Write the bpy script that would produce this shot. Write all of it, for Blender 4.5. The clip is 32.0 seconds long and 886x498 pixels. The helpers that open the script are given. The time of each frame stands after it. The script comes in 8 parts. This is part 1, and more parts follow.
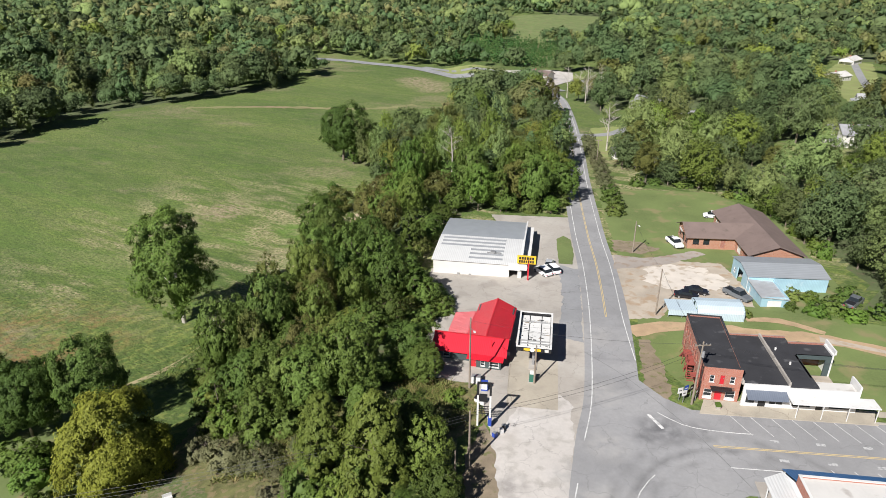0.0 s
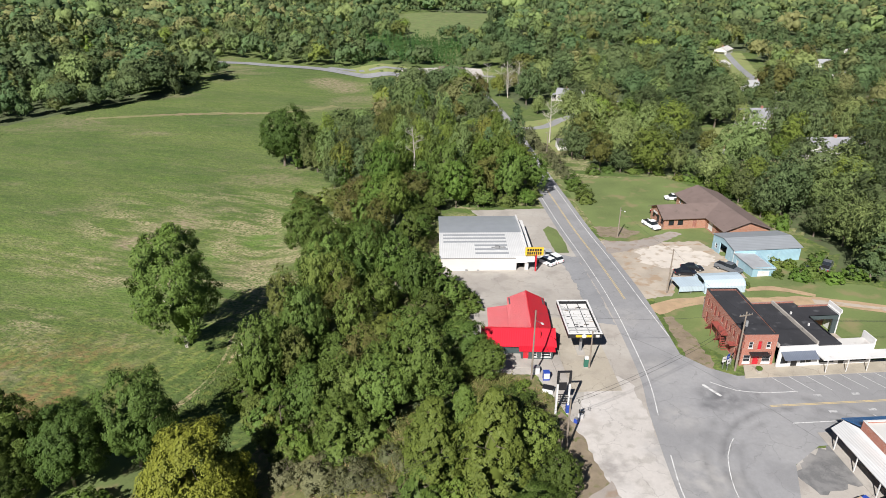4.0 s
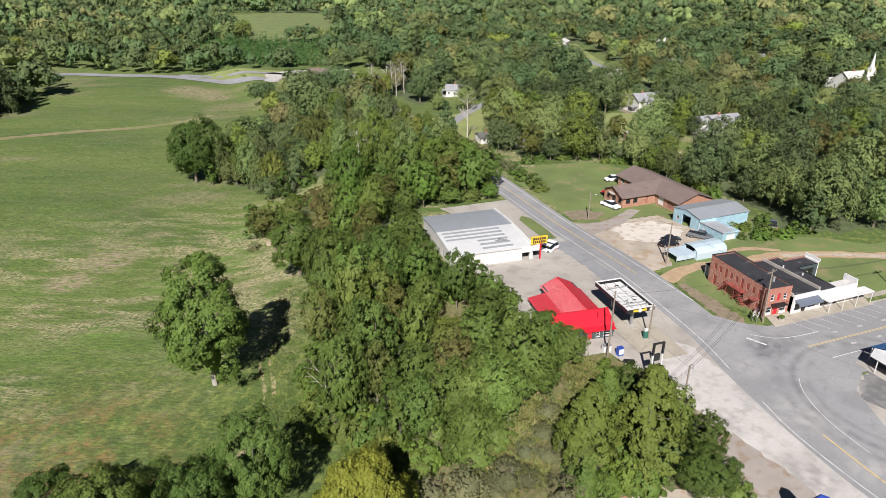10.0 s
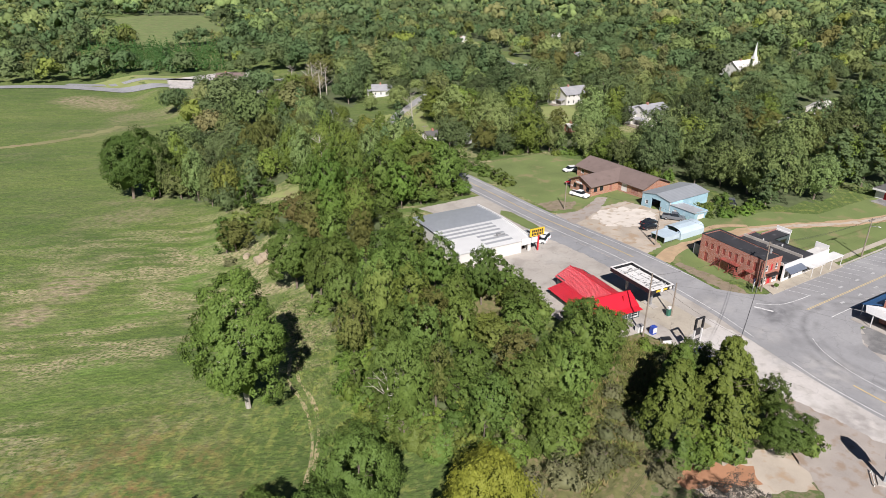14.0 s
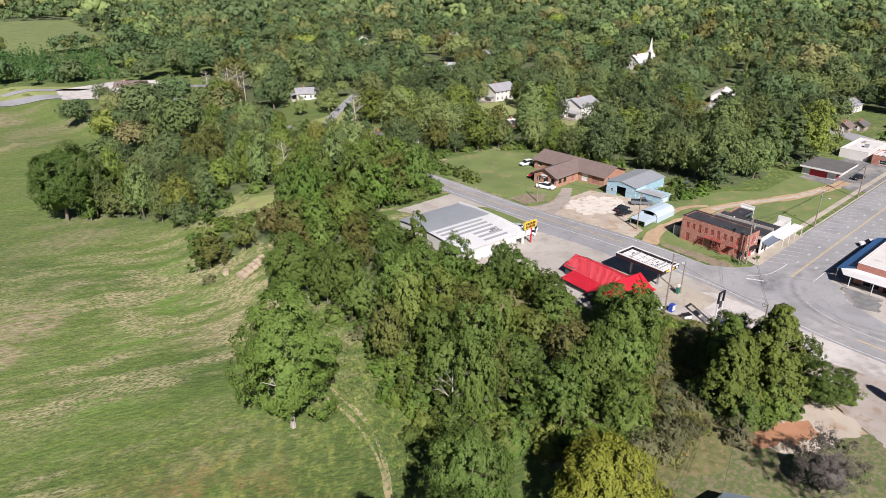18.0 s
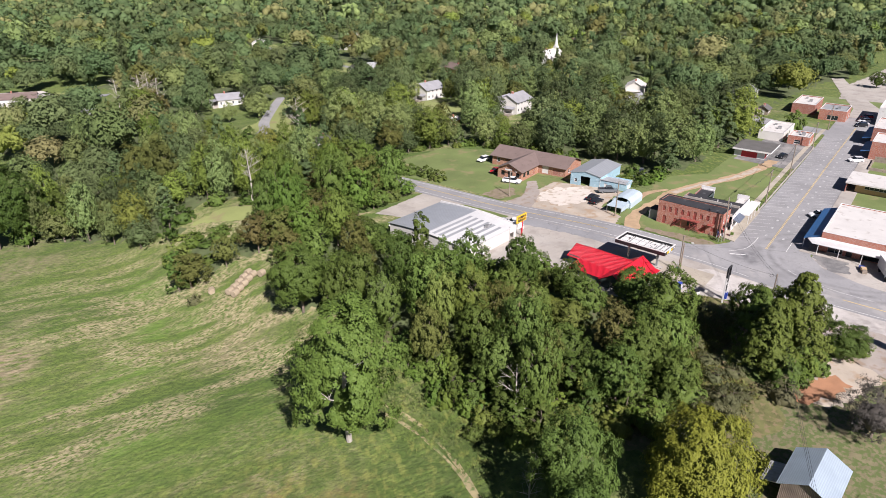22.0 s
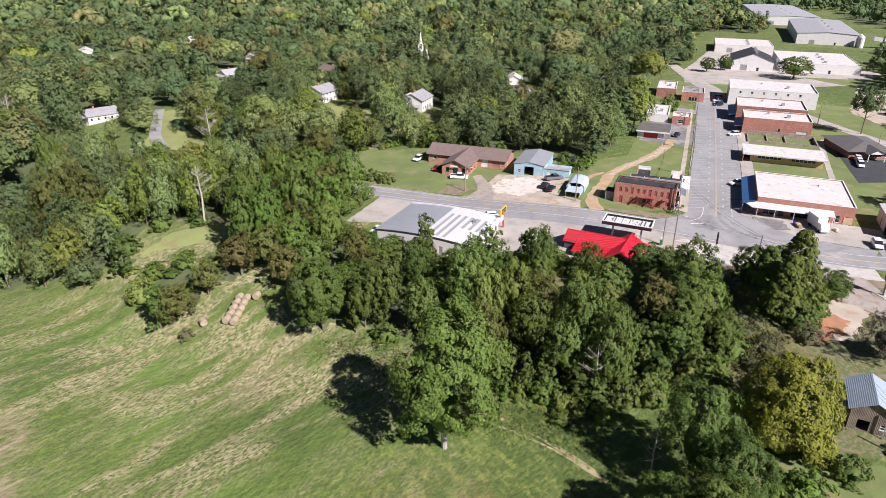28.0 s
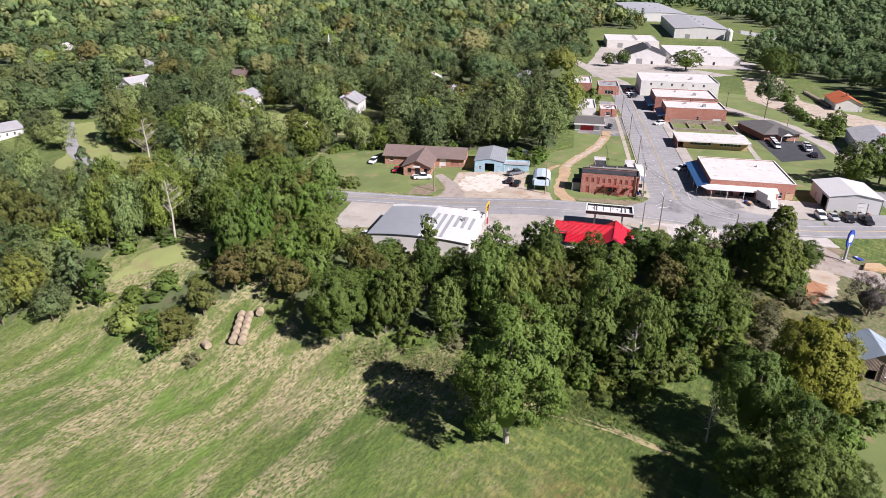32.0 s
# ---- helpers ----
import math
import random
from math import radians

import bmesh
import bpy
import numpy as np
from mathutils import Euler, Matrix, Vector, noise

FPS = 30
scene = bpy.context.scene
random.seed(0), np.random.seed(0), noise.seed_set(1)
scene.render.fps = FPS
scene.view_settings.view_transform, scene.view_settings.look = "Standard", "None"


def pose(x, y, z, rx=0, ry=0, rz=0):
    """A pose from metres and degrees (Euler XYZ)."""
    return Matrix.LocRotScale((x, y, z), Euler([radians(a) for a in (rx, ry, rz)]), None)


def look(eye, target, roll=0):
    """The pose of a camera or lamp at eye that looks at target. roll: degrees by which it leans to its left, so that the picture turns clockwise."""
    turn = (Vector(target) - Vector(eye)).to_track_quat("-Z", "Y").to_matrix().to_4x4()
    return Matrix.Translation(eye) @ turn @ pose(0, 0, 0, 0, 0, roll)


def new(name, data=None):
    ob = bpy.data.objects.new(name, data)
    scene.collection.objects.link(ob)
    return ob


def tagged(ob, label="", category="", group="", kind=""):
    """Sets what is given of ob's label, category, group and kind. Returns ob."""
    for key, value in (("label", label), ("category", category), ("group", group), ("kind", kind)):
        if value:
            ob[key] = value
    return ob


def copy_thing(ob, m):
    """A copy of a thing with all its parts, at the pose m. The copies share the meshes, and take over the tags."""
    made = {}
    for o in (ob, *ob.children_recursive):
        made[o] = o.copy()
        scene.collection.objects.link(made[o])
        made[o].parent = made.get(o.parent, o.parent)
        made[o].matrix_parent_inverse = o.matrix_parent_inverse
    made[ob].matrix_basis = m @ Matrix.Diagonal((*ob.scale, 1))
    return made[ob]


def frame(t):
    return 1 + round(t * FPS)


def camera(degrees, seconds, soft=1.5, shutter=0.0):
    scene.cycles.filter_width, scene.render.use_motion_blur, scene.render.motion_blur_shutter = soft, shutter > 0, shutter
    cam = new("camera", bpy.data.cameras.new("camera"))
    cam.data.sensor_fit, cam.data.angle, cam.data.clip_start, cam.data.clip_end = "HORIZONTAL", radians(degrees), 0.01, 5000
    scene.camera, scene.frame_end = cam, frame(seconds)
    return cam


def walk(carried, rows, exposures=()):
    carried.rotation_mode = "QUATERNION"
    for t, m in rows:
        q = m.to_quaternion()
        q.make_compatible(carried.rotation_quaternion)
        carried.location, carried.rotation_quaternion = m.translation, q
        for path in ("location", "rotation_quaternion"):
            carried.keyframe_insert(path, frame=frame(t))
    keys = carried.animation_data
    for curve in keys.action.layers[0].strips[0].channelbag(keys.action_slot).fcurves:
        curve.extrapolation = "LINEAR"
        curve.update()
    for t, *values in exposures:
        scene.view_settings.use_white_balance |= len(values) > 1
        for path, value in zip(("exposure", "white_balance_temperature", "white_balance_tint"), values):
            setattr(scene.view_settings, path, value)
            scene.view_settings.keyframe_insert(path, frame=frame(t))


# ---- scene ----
cam = camera(68.7, 32.0, soft=0.6)
METRES, EYE, TILT, LEAN, TURN = 204.0, 61.0, -24.2, 0.0, 0.0
ROWS = [
    (0.0, 0.0, 0.0, 0.0, 0.0, 0.0, -0.0),
    (0.5, -0.0159, -0.0002, 0.0002, -1.24, -0.02, 0.52),
    (1.0, -0.0317, -0.0001, 0.0006, -2.48, -0.06, 1.08),
    (1.5, -0.0475, 0.0005, 0.0007, -3.72, -0.09, 1.64),
    (2.0, -0.0634, 0.0013, 0.0012, -4.98, -0.16, 2.18),
    (2.5, -0.0793, 0.0026, 0.0018, -6.23, -0.24, 2.74),
    (3.0, -0.0953, 0.0044, 0.0027, -7.5, -0.31, 3.27),
    (3.5, -0.111, 0.0064, 0.0038, -8.76, -0.41, 3.84),
    (5.5, -0.1734, 0.0182, 0.0093, -13.79, -0.87, 6.02),
    (6.0, -0.1876, 0.0214, 0.011, -14.94, -1.0, 6.51),
    (6.5, -0.2028, 0.0252, 0.013, -16.19, -1.17, 7.03),
    (7.0, -0.2178, 0.0295, 0.0151, -17.44, -1.34, 7.57),
    (7.5, -0.2327, 0.0341, 0.0174, -18.7, -1.52, 8.08),
    (8.0, -0.2476, 0.0391, 0.0196, -19.98, -1.71, 8.58),
    (8.5, -0.2623, 0.0442, 0.0222, -21.24, -1.92, 9.12),
    (9.0, -0.2771, 0.0498, 0.0248, -22.53, -2.14, 9.61),
    (9.5, -0.2914, 0.0557, 0.0275, -23.8, -2.37, 10.11),
    (10.0, -0.3055, 0.0618, 0.0304, -25.06, -2.61, 10.63),
    (10.5, -0.3197, 0.0683, 0.0333, -26.37, -2.86, 11.09),
    (11.0, -0.3333, 0.0749, 0.0364, -27.64, -3.12, 11.62),
    (11.5, -0.347, 0.0821, 0.0395, -28.93, -3.4, 12.08),
    (12.0, -0.3604, 0.0895, 0.0429, -30.22, -3.69, 12.55),
    (12.5, -0.3734, 0.0974, 0.0463, -31.51, -3.98, 13.03),
    (13.0, -0.3864, 0.1055, 0.0498, -32.81, -4.28, 13.48),
    (13.5, -0.3991, 0.1138, 0.0534, -34.08, -4.59, 13.95),
    (14.0, -0.4117, 0.1224, 0.0571, -35.41, -4.91, 14.39),
    (14.5, -0.4239, 0.1312, 0.0612, -36.72, -5.25, 14.83),
    (16.5, -0.471, 0.169, 0.077, -42.1, -6.67, 16.52),
    (17.0, -0.4819, 0.1788, 0.0815, -43.42, -7.06, 16.92),
    (17.5, -0.4927, 0.1889, 0.0862, -44.78, -7.47, 17.31),
    (18.0, -0.5033, 0.1992, 0.0908, -46.14, -7.88, 17.68),
    (18.5, -0.5135, 0.2099, 0.0954, -47.5, -8.29, 18.05),
    (19.0, -0.5233, 0.2207, 0.1002, -48.86, -8.73, 18.41),
    (19.5, -0.533, 0.2318, 0.1051, -50.23, -9.18, 18.77),
    (20.0, -0.5424, 0.243, 0.1101, -51.6, -9.63, 19.11),
    (20.5, -0.5513, 0.2545, 0.1152, -52.97, -10.09, 19.44),
    (21.0, -0.56, 0.2661, 0.1203, -54.34, -10.54, 19.76),
    (21.5, -0.5684, 0.2779, 0.1257, -55.71, -11.02, 20.08),
    (22.0, -0.5767, 0.2899, 0.1311, -57.11, -11.51, 20.38),
    (22.5, -0.5846, 0.3021, 0.1365, -58.51, -12.0, 20.66),
    (23.0, -0.592, 0.3144, 0.1422, -59.89, -12.5, 20.94),
    (23.5, -0.5995, 0.327, 0.1477, -61.3, -13.01, 21.19),
    (24.0, -0.6065, 0.3396, 0.1533, -62.72, -13.53, 21.45),
    (24.5, -0.6132, 0.3523, 0.1589, -64.15, -14.06, 21.69),
    (25.0, -0.6196, 0.3653, 0.1647, -65.59, -14.59, 21.91),
    (25.5, -0.6257, 0.3785, 0.1706, -67.02, -15.13, 22.11),
    (27.5, -0.6469, 0.4318, 0.1954, -72.82, -17.39, 22.8),
    (28.0, -0.6512, 0.4453, 0.2014, -74.27, -17.95, 22.95),
    (28.5, -0.6552, 0.459, 0.2074, -75.74, -18.53, 23.08),
    (29.0, -0.6587, 0.4727, 0.2136, -77.21, -19.11, 23.2),
    (29.5, -0.6619, 0.4865, 0.2197, -78.66, -19.67, 23.3),
    (30.0, -0.6648, 0.5004, 0.2259, -80.12, -20.25, 23.38),
    (30.5, -0.6674, 0.5144, 0.2321, -81.6, -20.84, 23.45),
    (31.0, -0.6697, 0.5283, 0.2383, -83.07, -21.43, 23.51),
    (31.5, -0.6716, 0.5425, 0.2444, -84.55, -22.0, 23.55),
    (32.0, -0.6731, 0.5566, 0.2507, -86.02, -22.58, 23.58),
]
walk(cam, [(t, pose(0, 0, EYE, TILT, LEAN, TURN) @ pose(METRES * x, METRES * y, METRES * z, 90 + pitch, roll, yaw)) for t, x, y, z, yaw, pitch, roll in ROWS],
     exposures=[(0.0, 0.54, 6450, 10), (6.0, 0.52, 6450, 11), (14.0, 0.51, 6450, 14), (20.0, 0.61, 6450, 18), (26.0, 0.67, 6400, 20), (32.0, 0.73, 6350, 22)])

# ---- world and sun ----
SUN_AZ, SUN_EL = 215.6, 40.5
world = bpy.data.worlds.new("world")
scene.world = world
world.use_nodes = True
wn = world.node_tree
sky = wn.nodes.new("ShaderNodeTexSky")
sky.sky_type, sky.sun_disc = "NISHITA", False
sky.sun_elevation, sky.sun_rotation = radians(SUN_EL), radians(SUN_AZ)
sky.air_density, sky.dust_density = 0.35, 0.1
wn.links.new(sky.outputs[0], wn.nodes["Background"].inputs[0])
wn.nodes["Background"].inputs[1].default_value = 0.05
sun_data = bpy.data.lights.new("sun", "SUN")
sun_data.energy, sun_data.angle, sun_data.color = 5.0, radians(0.53), (1.0, 0.97, 0.935)
sun = new("sun", sun_data)
sun_from = Vector((math.sin(radians(SUN_AZ)) * math.cos(radians(SUN_EL)), math.cos(radians(SUN_AZ)) * math.cos(radians(SUN_EL)), math.sin(radians(SUN_EL))))
sun.matrix_world = look(sun_from * 300, (0, 0, 0))

# ---- materials ----
def node(nt, kind, **sets):
    n = nt.nodes.new(kind)
    for i, v in sets.items():
        n.inputs[i].default_value = v
    return n


def noise_at(nt, scale, detail=3.0, stretch=None, turn=0.0):
    """Noise over world position; returns its factor socket."""
    geo = nt.nodes.new("ShaderNodeNewGeometry")
    mp = nt.nodes.new("ShaderNodeMapping")
    mp.vector_type = "TEXTURE"
    mp.inputs["Scale"].default_value = tuple(1 / k for k in stretch) if stretch else (1, 1, 1)
    mp.inputs["Rotation"].default_value = (0, 0, radians(turn))
    nt.links.new(geo.outputs["Position"], mp.inputs["Vector"])
    nz = node(nt, "ShaderNodeTexNoise", Scale=scale, Detail=detail)
    nt.links.new(mp.outputs[0], nz.inputs["Vector"])
    return nz.outputs["Fac"]


def mix(nt, fac, a, b, blend="MIX"):
    m = nt.nodes.new("ShaderNodeMix")
    m.data_type, m.blend_type = "RGBA", blend
    for s, v in ((m.inputs[0], fac), (m.inputs[6], a), (m.inputs[7], b)):
        if isinstance(v, (int, float)):
            s.default_value = v
        elif isinstance(v, tuple):
            s.default_value = (*v, 1)
        else:
            nt.links.new(v, s)
    return m.outputs[2]


def band(nt, fac, lo, hi):
    m = nt.nodes.new("ShaderNodeMapRange")
    m.inputs[1].default_value, m.inputs[2].default_value = lo, hi
    nt.links.new(fac, m.inputs[0])
    return m.outputs[0]


def base_mat(name):
    m = bpy.data.materials.new(name)
    m.use_nodes = True
    return m, m.node_tree, m.node_tree.nodes["Principled BSDF"]


def finish(nt, bsdf, colour, rough, relief=0.0, relief_scale=20.0):
    nt.links.new(colour, bsdf.inputs["Base Color"])
    bsdf.inputs["Roughness"].default_value = rough
    if relief:
        b = node(nt, "ShaderNodeBump", Strength=relief, Distance=0.05)
        nt.links.new(noise_at(nt, relief_scale), b.inputs["Height"])
        nt.links.new(b.outputs[0], bsdf.inputs["Normal"])


def mat(name, colour, rough=0.7, var=0.12, coarse=0.35, fine=6.0, relief=0.0, metal=0.0, stain=None, stain_at=0.6, stretch=None, turn=0.0):
    """A surface with variation at two scales and, if given, patches of a stain colour."""
    m, nt, bsdf = base_mat(name)
    dark = tuple(c * (1 - var) for c in colour)
    light = tuple(min(1, c * (1 + var)) for c in colour)
    c = mix(nt, band(nt, noise_at(nt, coarse, 4, stretch, turn), 0.3, 0.7), dark, light)
    f = band(nt, noise_at(nt, fine, 3, stretch, turn), 0.25, 0.75)
    c = mix(nt, f, c, mix(nt, 0.5, c, light))
    if stain:
        c = mix(nt, band(nt, noise_at(nt, coarse * 1.7 + 0.05, 6, stretch, turn), stain_at, stain_at + 0.12), c, stain)
    finish(nt, bsdf, c, rough, relief, fine * 2)
    bsdf.inputs["Metallic"].default_value = metal
    return m


def ribbed(name, colour, pitch=0.3, axis=0, rough=0.45, var=0.08, metal=0.0, deep=0.25, stain=None, turn=0.0, height=0.04):
    """Sheet metal with standing ribs along one direction."""
    m, nt, bsdf = base_mat(name)
    tc = nt.nodes.new("ShaderNodeTexCoord")
    wv = node(nt, "ShaderNodeTexWave", Scale=0.314 / pitch)
    wv.bands_direction = "XYZ"[axis]
    nt.links.new(tc.outputs["Object"], wv.inputs["Vector"])
    c = mix(nt, band(nt, noise_at(nt, 0.5, 4), 0.3, 0.7), tuple(k * (1 - var) for k in colour), tuple(min(1, k * (1 + var)) for k in colour))
    c = mix(nt, band(nt, wv.outputs["Fac"], 0.0, 0.25), tuple(k * 0.86 for k in colour), c)
    if stain:
        c = mix(nt, band(nt, noise_at(nt, 0.9, 6), 0.58, 0.7), c, stain)
    nt.links.new(c, bsdf.inputs["Base Color"])
    bsdf.inputs["Roughness"].default_value, bsdf.inputs["Metallic"].default_value = rough, metal
    b = node(nt, "ShaderNodeBump", Strength=deep, Distance=height)
    nt.links.new(wv.outputs["Fac"], b.inputs["Height"])
    nt.links.new(b.outputs[0], bsdf.inputs["Normal"])
    return m


def brickwork(name, a, b, mortar, stain=None):
    m, nt, bsdf = base_mat(name)
    tc = nt.nodes.new("ShaderNodeTexCoord")
    sep = nt.nodes.new("ShaderNodeSeparateXYZ")
    nt.links.new(tc.outputs["Object"], sep.inputs[0])
    add = nt.nodes.new("ShaderNodeMath")
    nt.links.new(sep.outputs[0], add.inputs[0])
    nt.links.new(sep.outputs[1], add.inputs[1])
    com = nt.nodes.new("ShaderNodeCombineXYZ")
    nt.links.new(add.outputs[0], com.inputs[0])
    nt.links.new(sep.outputs[2], com.inputs[1])
    br = node(nt, "ShaderNodeTexBrick", Scale=1.0, Color1=(*a, 1), Color2=(*b, 1), Mortar=(*mortar, 1))
    br.inputs["Brick Width"].default_value, br.inputs["Row Height"].default_value, br.inputs["Mortar Size"].default_value = 0.21, 0.075, 0.008
    nt.links.new(com.outputs[0], br.inputs["Vector"])
    c = mix(nt, band(nt, noise_at(nt, 0.6, 5), 0.35, 0.7), br.outputs["Color"], mix(nt, 0.45, br.outputs["Color"], stain or mortar))
    nt.links.new(c, bsdf.inputs["Base Color"])
    bsdf.inputs["Roughness"].default_value = 0.9
    bp = node(nt, "ShaderNodeBump", Strength=0.4, Distance=0.01)
    nt.links.new(br.outputs["Fac"], bp.inputs["Height"])
    nt.links.new(bp.outputs[0], bsdf.inputs["Normal"])
    return m


def foliage(name, a, b, c3, spread=0.32, glow=0.08, relief=0.0):
    """Leaves: colour differs from tree to tree, from clump to clump and over each crown."""
    m, nt, bsdf = base_mat(name)
    oi, geo = nt.nodes.new("ShaderNodeObjectInfo"), nt.nodes.new("ShaderNodeNewGeometry")
    at = nt.nodes.new("ShaderNodeAttribute")
    at.attribute_name = "tint"

    def dice(src, gain, add):
        """A fresh value from 0 to 1 for each tree."""
        q = nt.nodes.new("ShaderNodeMath")
        q.operation, q.inputs[1].default_value = "MULTIPLY_ADD", gain
        nt.links.new(src, q.inputs[0])
        if isinstance(add, float):
            q.inputs[2].default_value = add
        else:
            nt.links.new(add, q.inputs[2])
        f = nt.nodes.new("ShaderNodeMath")
        f.operation = "FRACT"
        nt.links.new(q.outputs[0], f.inputs[0])
        return f.outputs[0]

    one = dice(at.outputs["Fac"], 1.0, oi.outputs["Random"])
    c = mix(nt, band(nt, geo.outputs["Random Per Island"], -0.7, 1.7), a, b)
    c = mix(nt, band(nt, dice(one, 5.3, 0.2), 0.65, 1.0), c, c3)
    c = mix(nt, band(nt, noise_at(nt, 0.5, 3), 0.35, 0.75), mix(nt, 0.2, c, (0.02, 0.03, 0.01)), c)
    hs = node(nt, "ShaderNodeHueSaturation")
    mr = band(nt, one, 0, 1)
    mr.node.inputs[3].default_value, mr.node.inputs[4].default_value = 1 - spread, 1 + spread
    nt.links.new(mr, hs.inputs["Value"])
    hue = nt.nodes.new("ShaderNodeMath")
    hue.operation, hue.inputs[1].default_value = "MULTIPLY_ADD", 0.03
    hue.inputs[2].default_value = 0.484
    nt.links.new(dice(one, 3.7, 0.1), hue.inputs[0])
    nt.links.new(hue.outputs[0], hs.inputs["Hue"])
    nt.links.new(c, hs.inputs["Color"])
    nt.links.new(hs.outputs[0], bsdf.inputs["Base Color"])
    bsdf.inputs["Roughness"].default_value = 0.6
    bsdf.inputs["Specular IOR Level"].default_value = 0.15
    if relief:
        leafy = node(nt, "ShaderNodeBump", Strength=1.0, Distance=relief)
        nt.links.new(noise_at(nt, 1.1, 6), leafy.inputs["Height"])
        nt.links.new(leafy.outputs[0], bsdf.inputs["Normal"])
    tr = nt.nodes.new("ShaderNodeBsdfTranslucent")
    nt.links.new(mix(nt, 0.5, hs.outputs[0], (0.22, 0.26, 0.03)), tr.inputs[0])
    ms = nt.nodes.new("ShaderNodeMixShader")
    ms.inputs[0].default_value = glow
    nt.links.new(bsdf.outputs[0], ms.inputs[1])
    nt.links.new(tr.outputs[0], ms.inputs[2])
    nt.links.new(ms.outputs[0], nt.nodes["Material Output"].inputs[0])
    return m


M = {}
M["leaf"] = foliage("leaves_green", (0.065, 0.110, 0.024), (0.140, 0.203, 0.042), (0.149, 0.190, 0.045))
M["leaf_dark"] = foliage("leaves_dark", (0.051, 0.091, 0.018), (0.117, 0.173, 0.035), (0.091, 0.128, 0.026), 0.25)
M["leaf_bright"] = foliage("leaves_bright", (0.077, 0.136, 0.022), (0.158, 0.231, 0.042), (0.155, 0.193, 0.040), 0.2)
M["leaf_yellow"] = foliage("leaves_yellow", (0.177, 0.213, 0.028), (0.272, 0.296, 0.042), (0.193, 0.222, 0.033), 0.12)
M["leaf_brown"] = foliage("leaves_brown", (0.100, 0.116, 0.030), (0.164, 0.172, 0.046), (0.140, 0.128, 0.042), 0.2, relief=0.9)
M["leaf_grey"] = foliage("leaves_grey", (0.105, 0.118, 0.052), (0.180, 0.182, 0.090), (0.140, 0.138, 0.070), 0.2)
# needles: bluish green, with extra blue put in for haze on far woods
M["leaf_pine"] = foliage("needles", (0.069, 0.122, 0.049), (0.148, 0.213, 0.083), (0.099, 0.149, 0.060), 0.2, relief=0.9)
M["twig"] = foliage("bare_twigs", (0.088, 0.077, 0.068), (0.155, 0.139, 0.124), (0.124, 0.108, 0.092), 0.1)
M["yard"] = mat("yard_ground", (0.165, 0.145, 0.080), 0.95, 0.25, 0.9, 6.0, 0.5, stain=(0.095, 0.125, 0.038), stain_at=0.44)
# woods leaves: paler, bluer greens that carry the haze of distance in their colour
M["hazed_green"] = foliage("hazed_woods_green", (0.134, 0.191, 0.062), (0.257, 0.321, 0.111), (0.242, 0.276, 0.096), 0.42, relief=1.6)
M["hazed_dark"] = foliage("hazed_woods_dark", (0.081, 0.123, 0.048), (0.166, 0.223, 0.089), (0.126, 0.164, 0.065), 0.36, relief=1.6)
M["hazed_olive"] = foliage("hazed_woods_olive", (0.185, 0.204, 0.075), (0.288, 0.297, 0.119), (0.257, 0.250, 0.101), 0.32, relief=1.6)
M["hazed_lime"] = foliage("hazed_woods_lime", (0.136, 0.198, 0.036), (0.254, 0.329, 0.066), (0.237, 0.266, 0.059), 0.3, relief=1.6)
M["leaf_weed"] = foliage("weed_blades", (0.105, 0.135, 0.030), (0.195, 0.200, 0.062), (0.270, 0.205, 0.095), 0.25)
M["leaf_young"] = foliage("young_needles", (0.055, 0.125, 0.035), (0.085, 0.175, 0.050), (0.075, 0.150, 0.040), 0.12)
M["leaf_poplar"] = foliage("leaves_poplar", (0.086, 0.138, 0.027), (0.178, 0.238, 0.048), (0.132, 0.181, 0.036), 0.05)
M["leaf_gold"] = foliage("leaves_gold", (0.082, 0.124, 0.025), (0.157, 0.205, 0.038), (0.117, 0.155, 0.030), 0.08)
M["dead_wood"] = mat("dead_wood", (0.42, 0.38, 0.33), 0.9, 0.25, 1.0, 6.0, 0.4)
M["litter"] = mat("forest_floor", (0.082, 0.105, 0.040), 0.95, 0.35, 0.3, 3.0, 0.6, stain=(0.115, 0.10, 0.055), stain_at=0.58)
M["bark"] = mat("bark", (0.16, 0.13, 0.10), 0.95, 0.35, 2.0, 12.0, 0.5)
M["bark_pale"] = mat("bark_pale", (0.34, 0.31, 0.27), 0.95, 0.25, 2.0, 12.0, 0.4)
def product(nt, *socks):
    out = socks[0]
    for k in socks[1:]:
        n = nt.nodes.new("ShaderNodeMath")
        n.operation = "MULTIPLY"
        nt.links.new(out, n.inputs[0])
        if isinstance(k, (int, float)):
            n.inputs[1].default_value = k
        else:
            nt.links.new(k, n.inputs[1])
        out = n.outputs[0]
    return out


def away(nt, x, y):
    """Distance on the ground from a place."""
    geo = nt.nodes.new("ShaderNodeNewGeometry")
    flat = nt.nodes.new("ShaderNodeVectorMath")
    flat.operation, flat.inputs[1].default_value = "MULTIPLY", (1, 1, 0)
    nt.links.new(geo.outputs["Position"], flat.inputs[0])
    d = nt.nodes.new("ShaderNodeVectorMath")
    d.operation, d.inputs[1].default_value = "DISTANCE", (x, y, 0)
    nt.links.new(flat.outputs[0], d.inputs[0])
    return d.outputs["Value"]


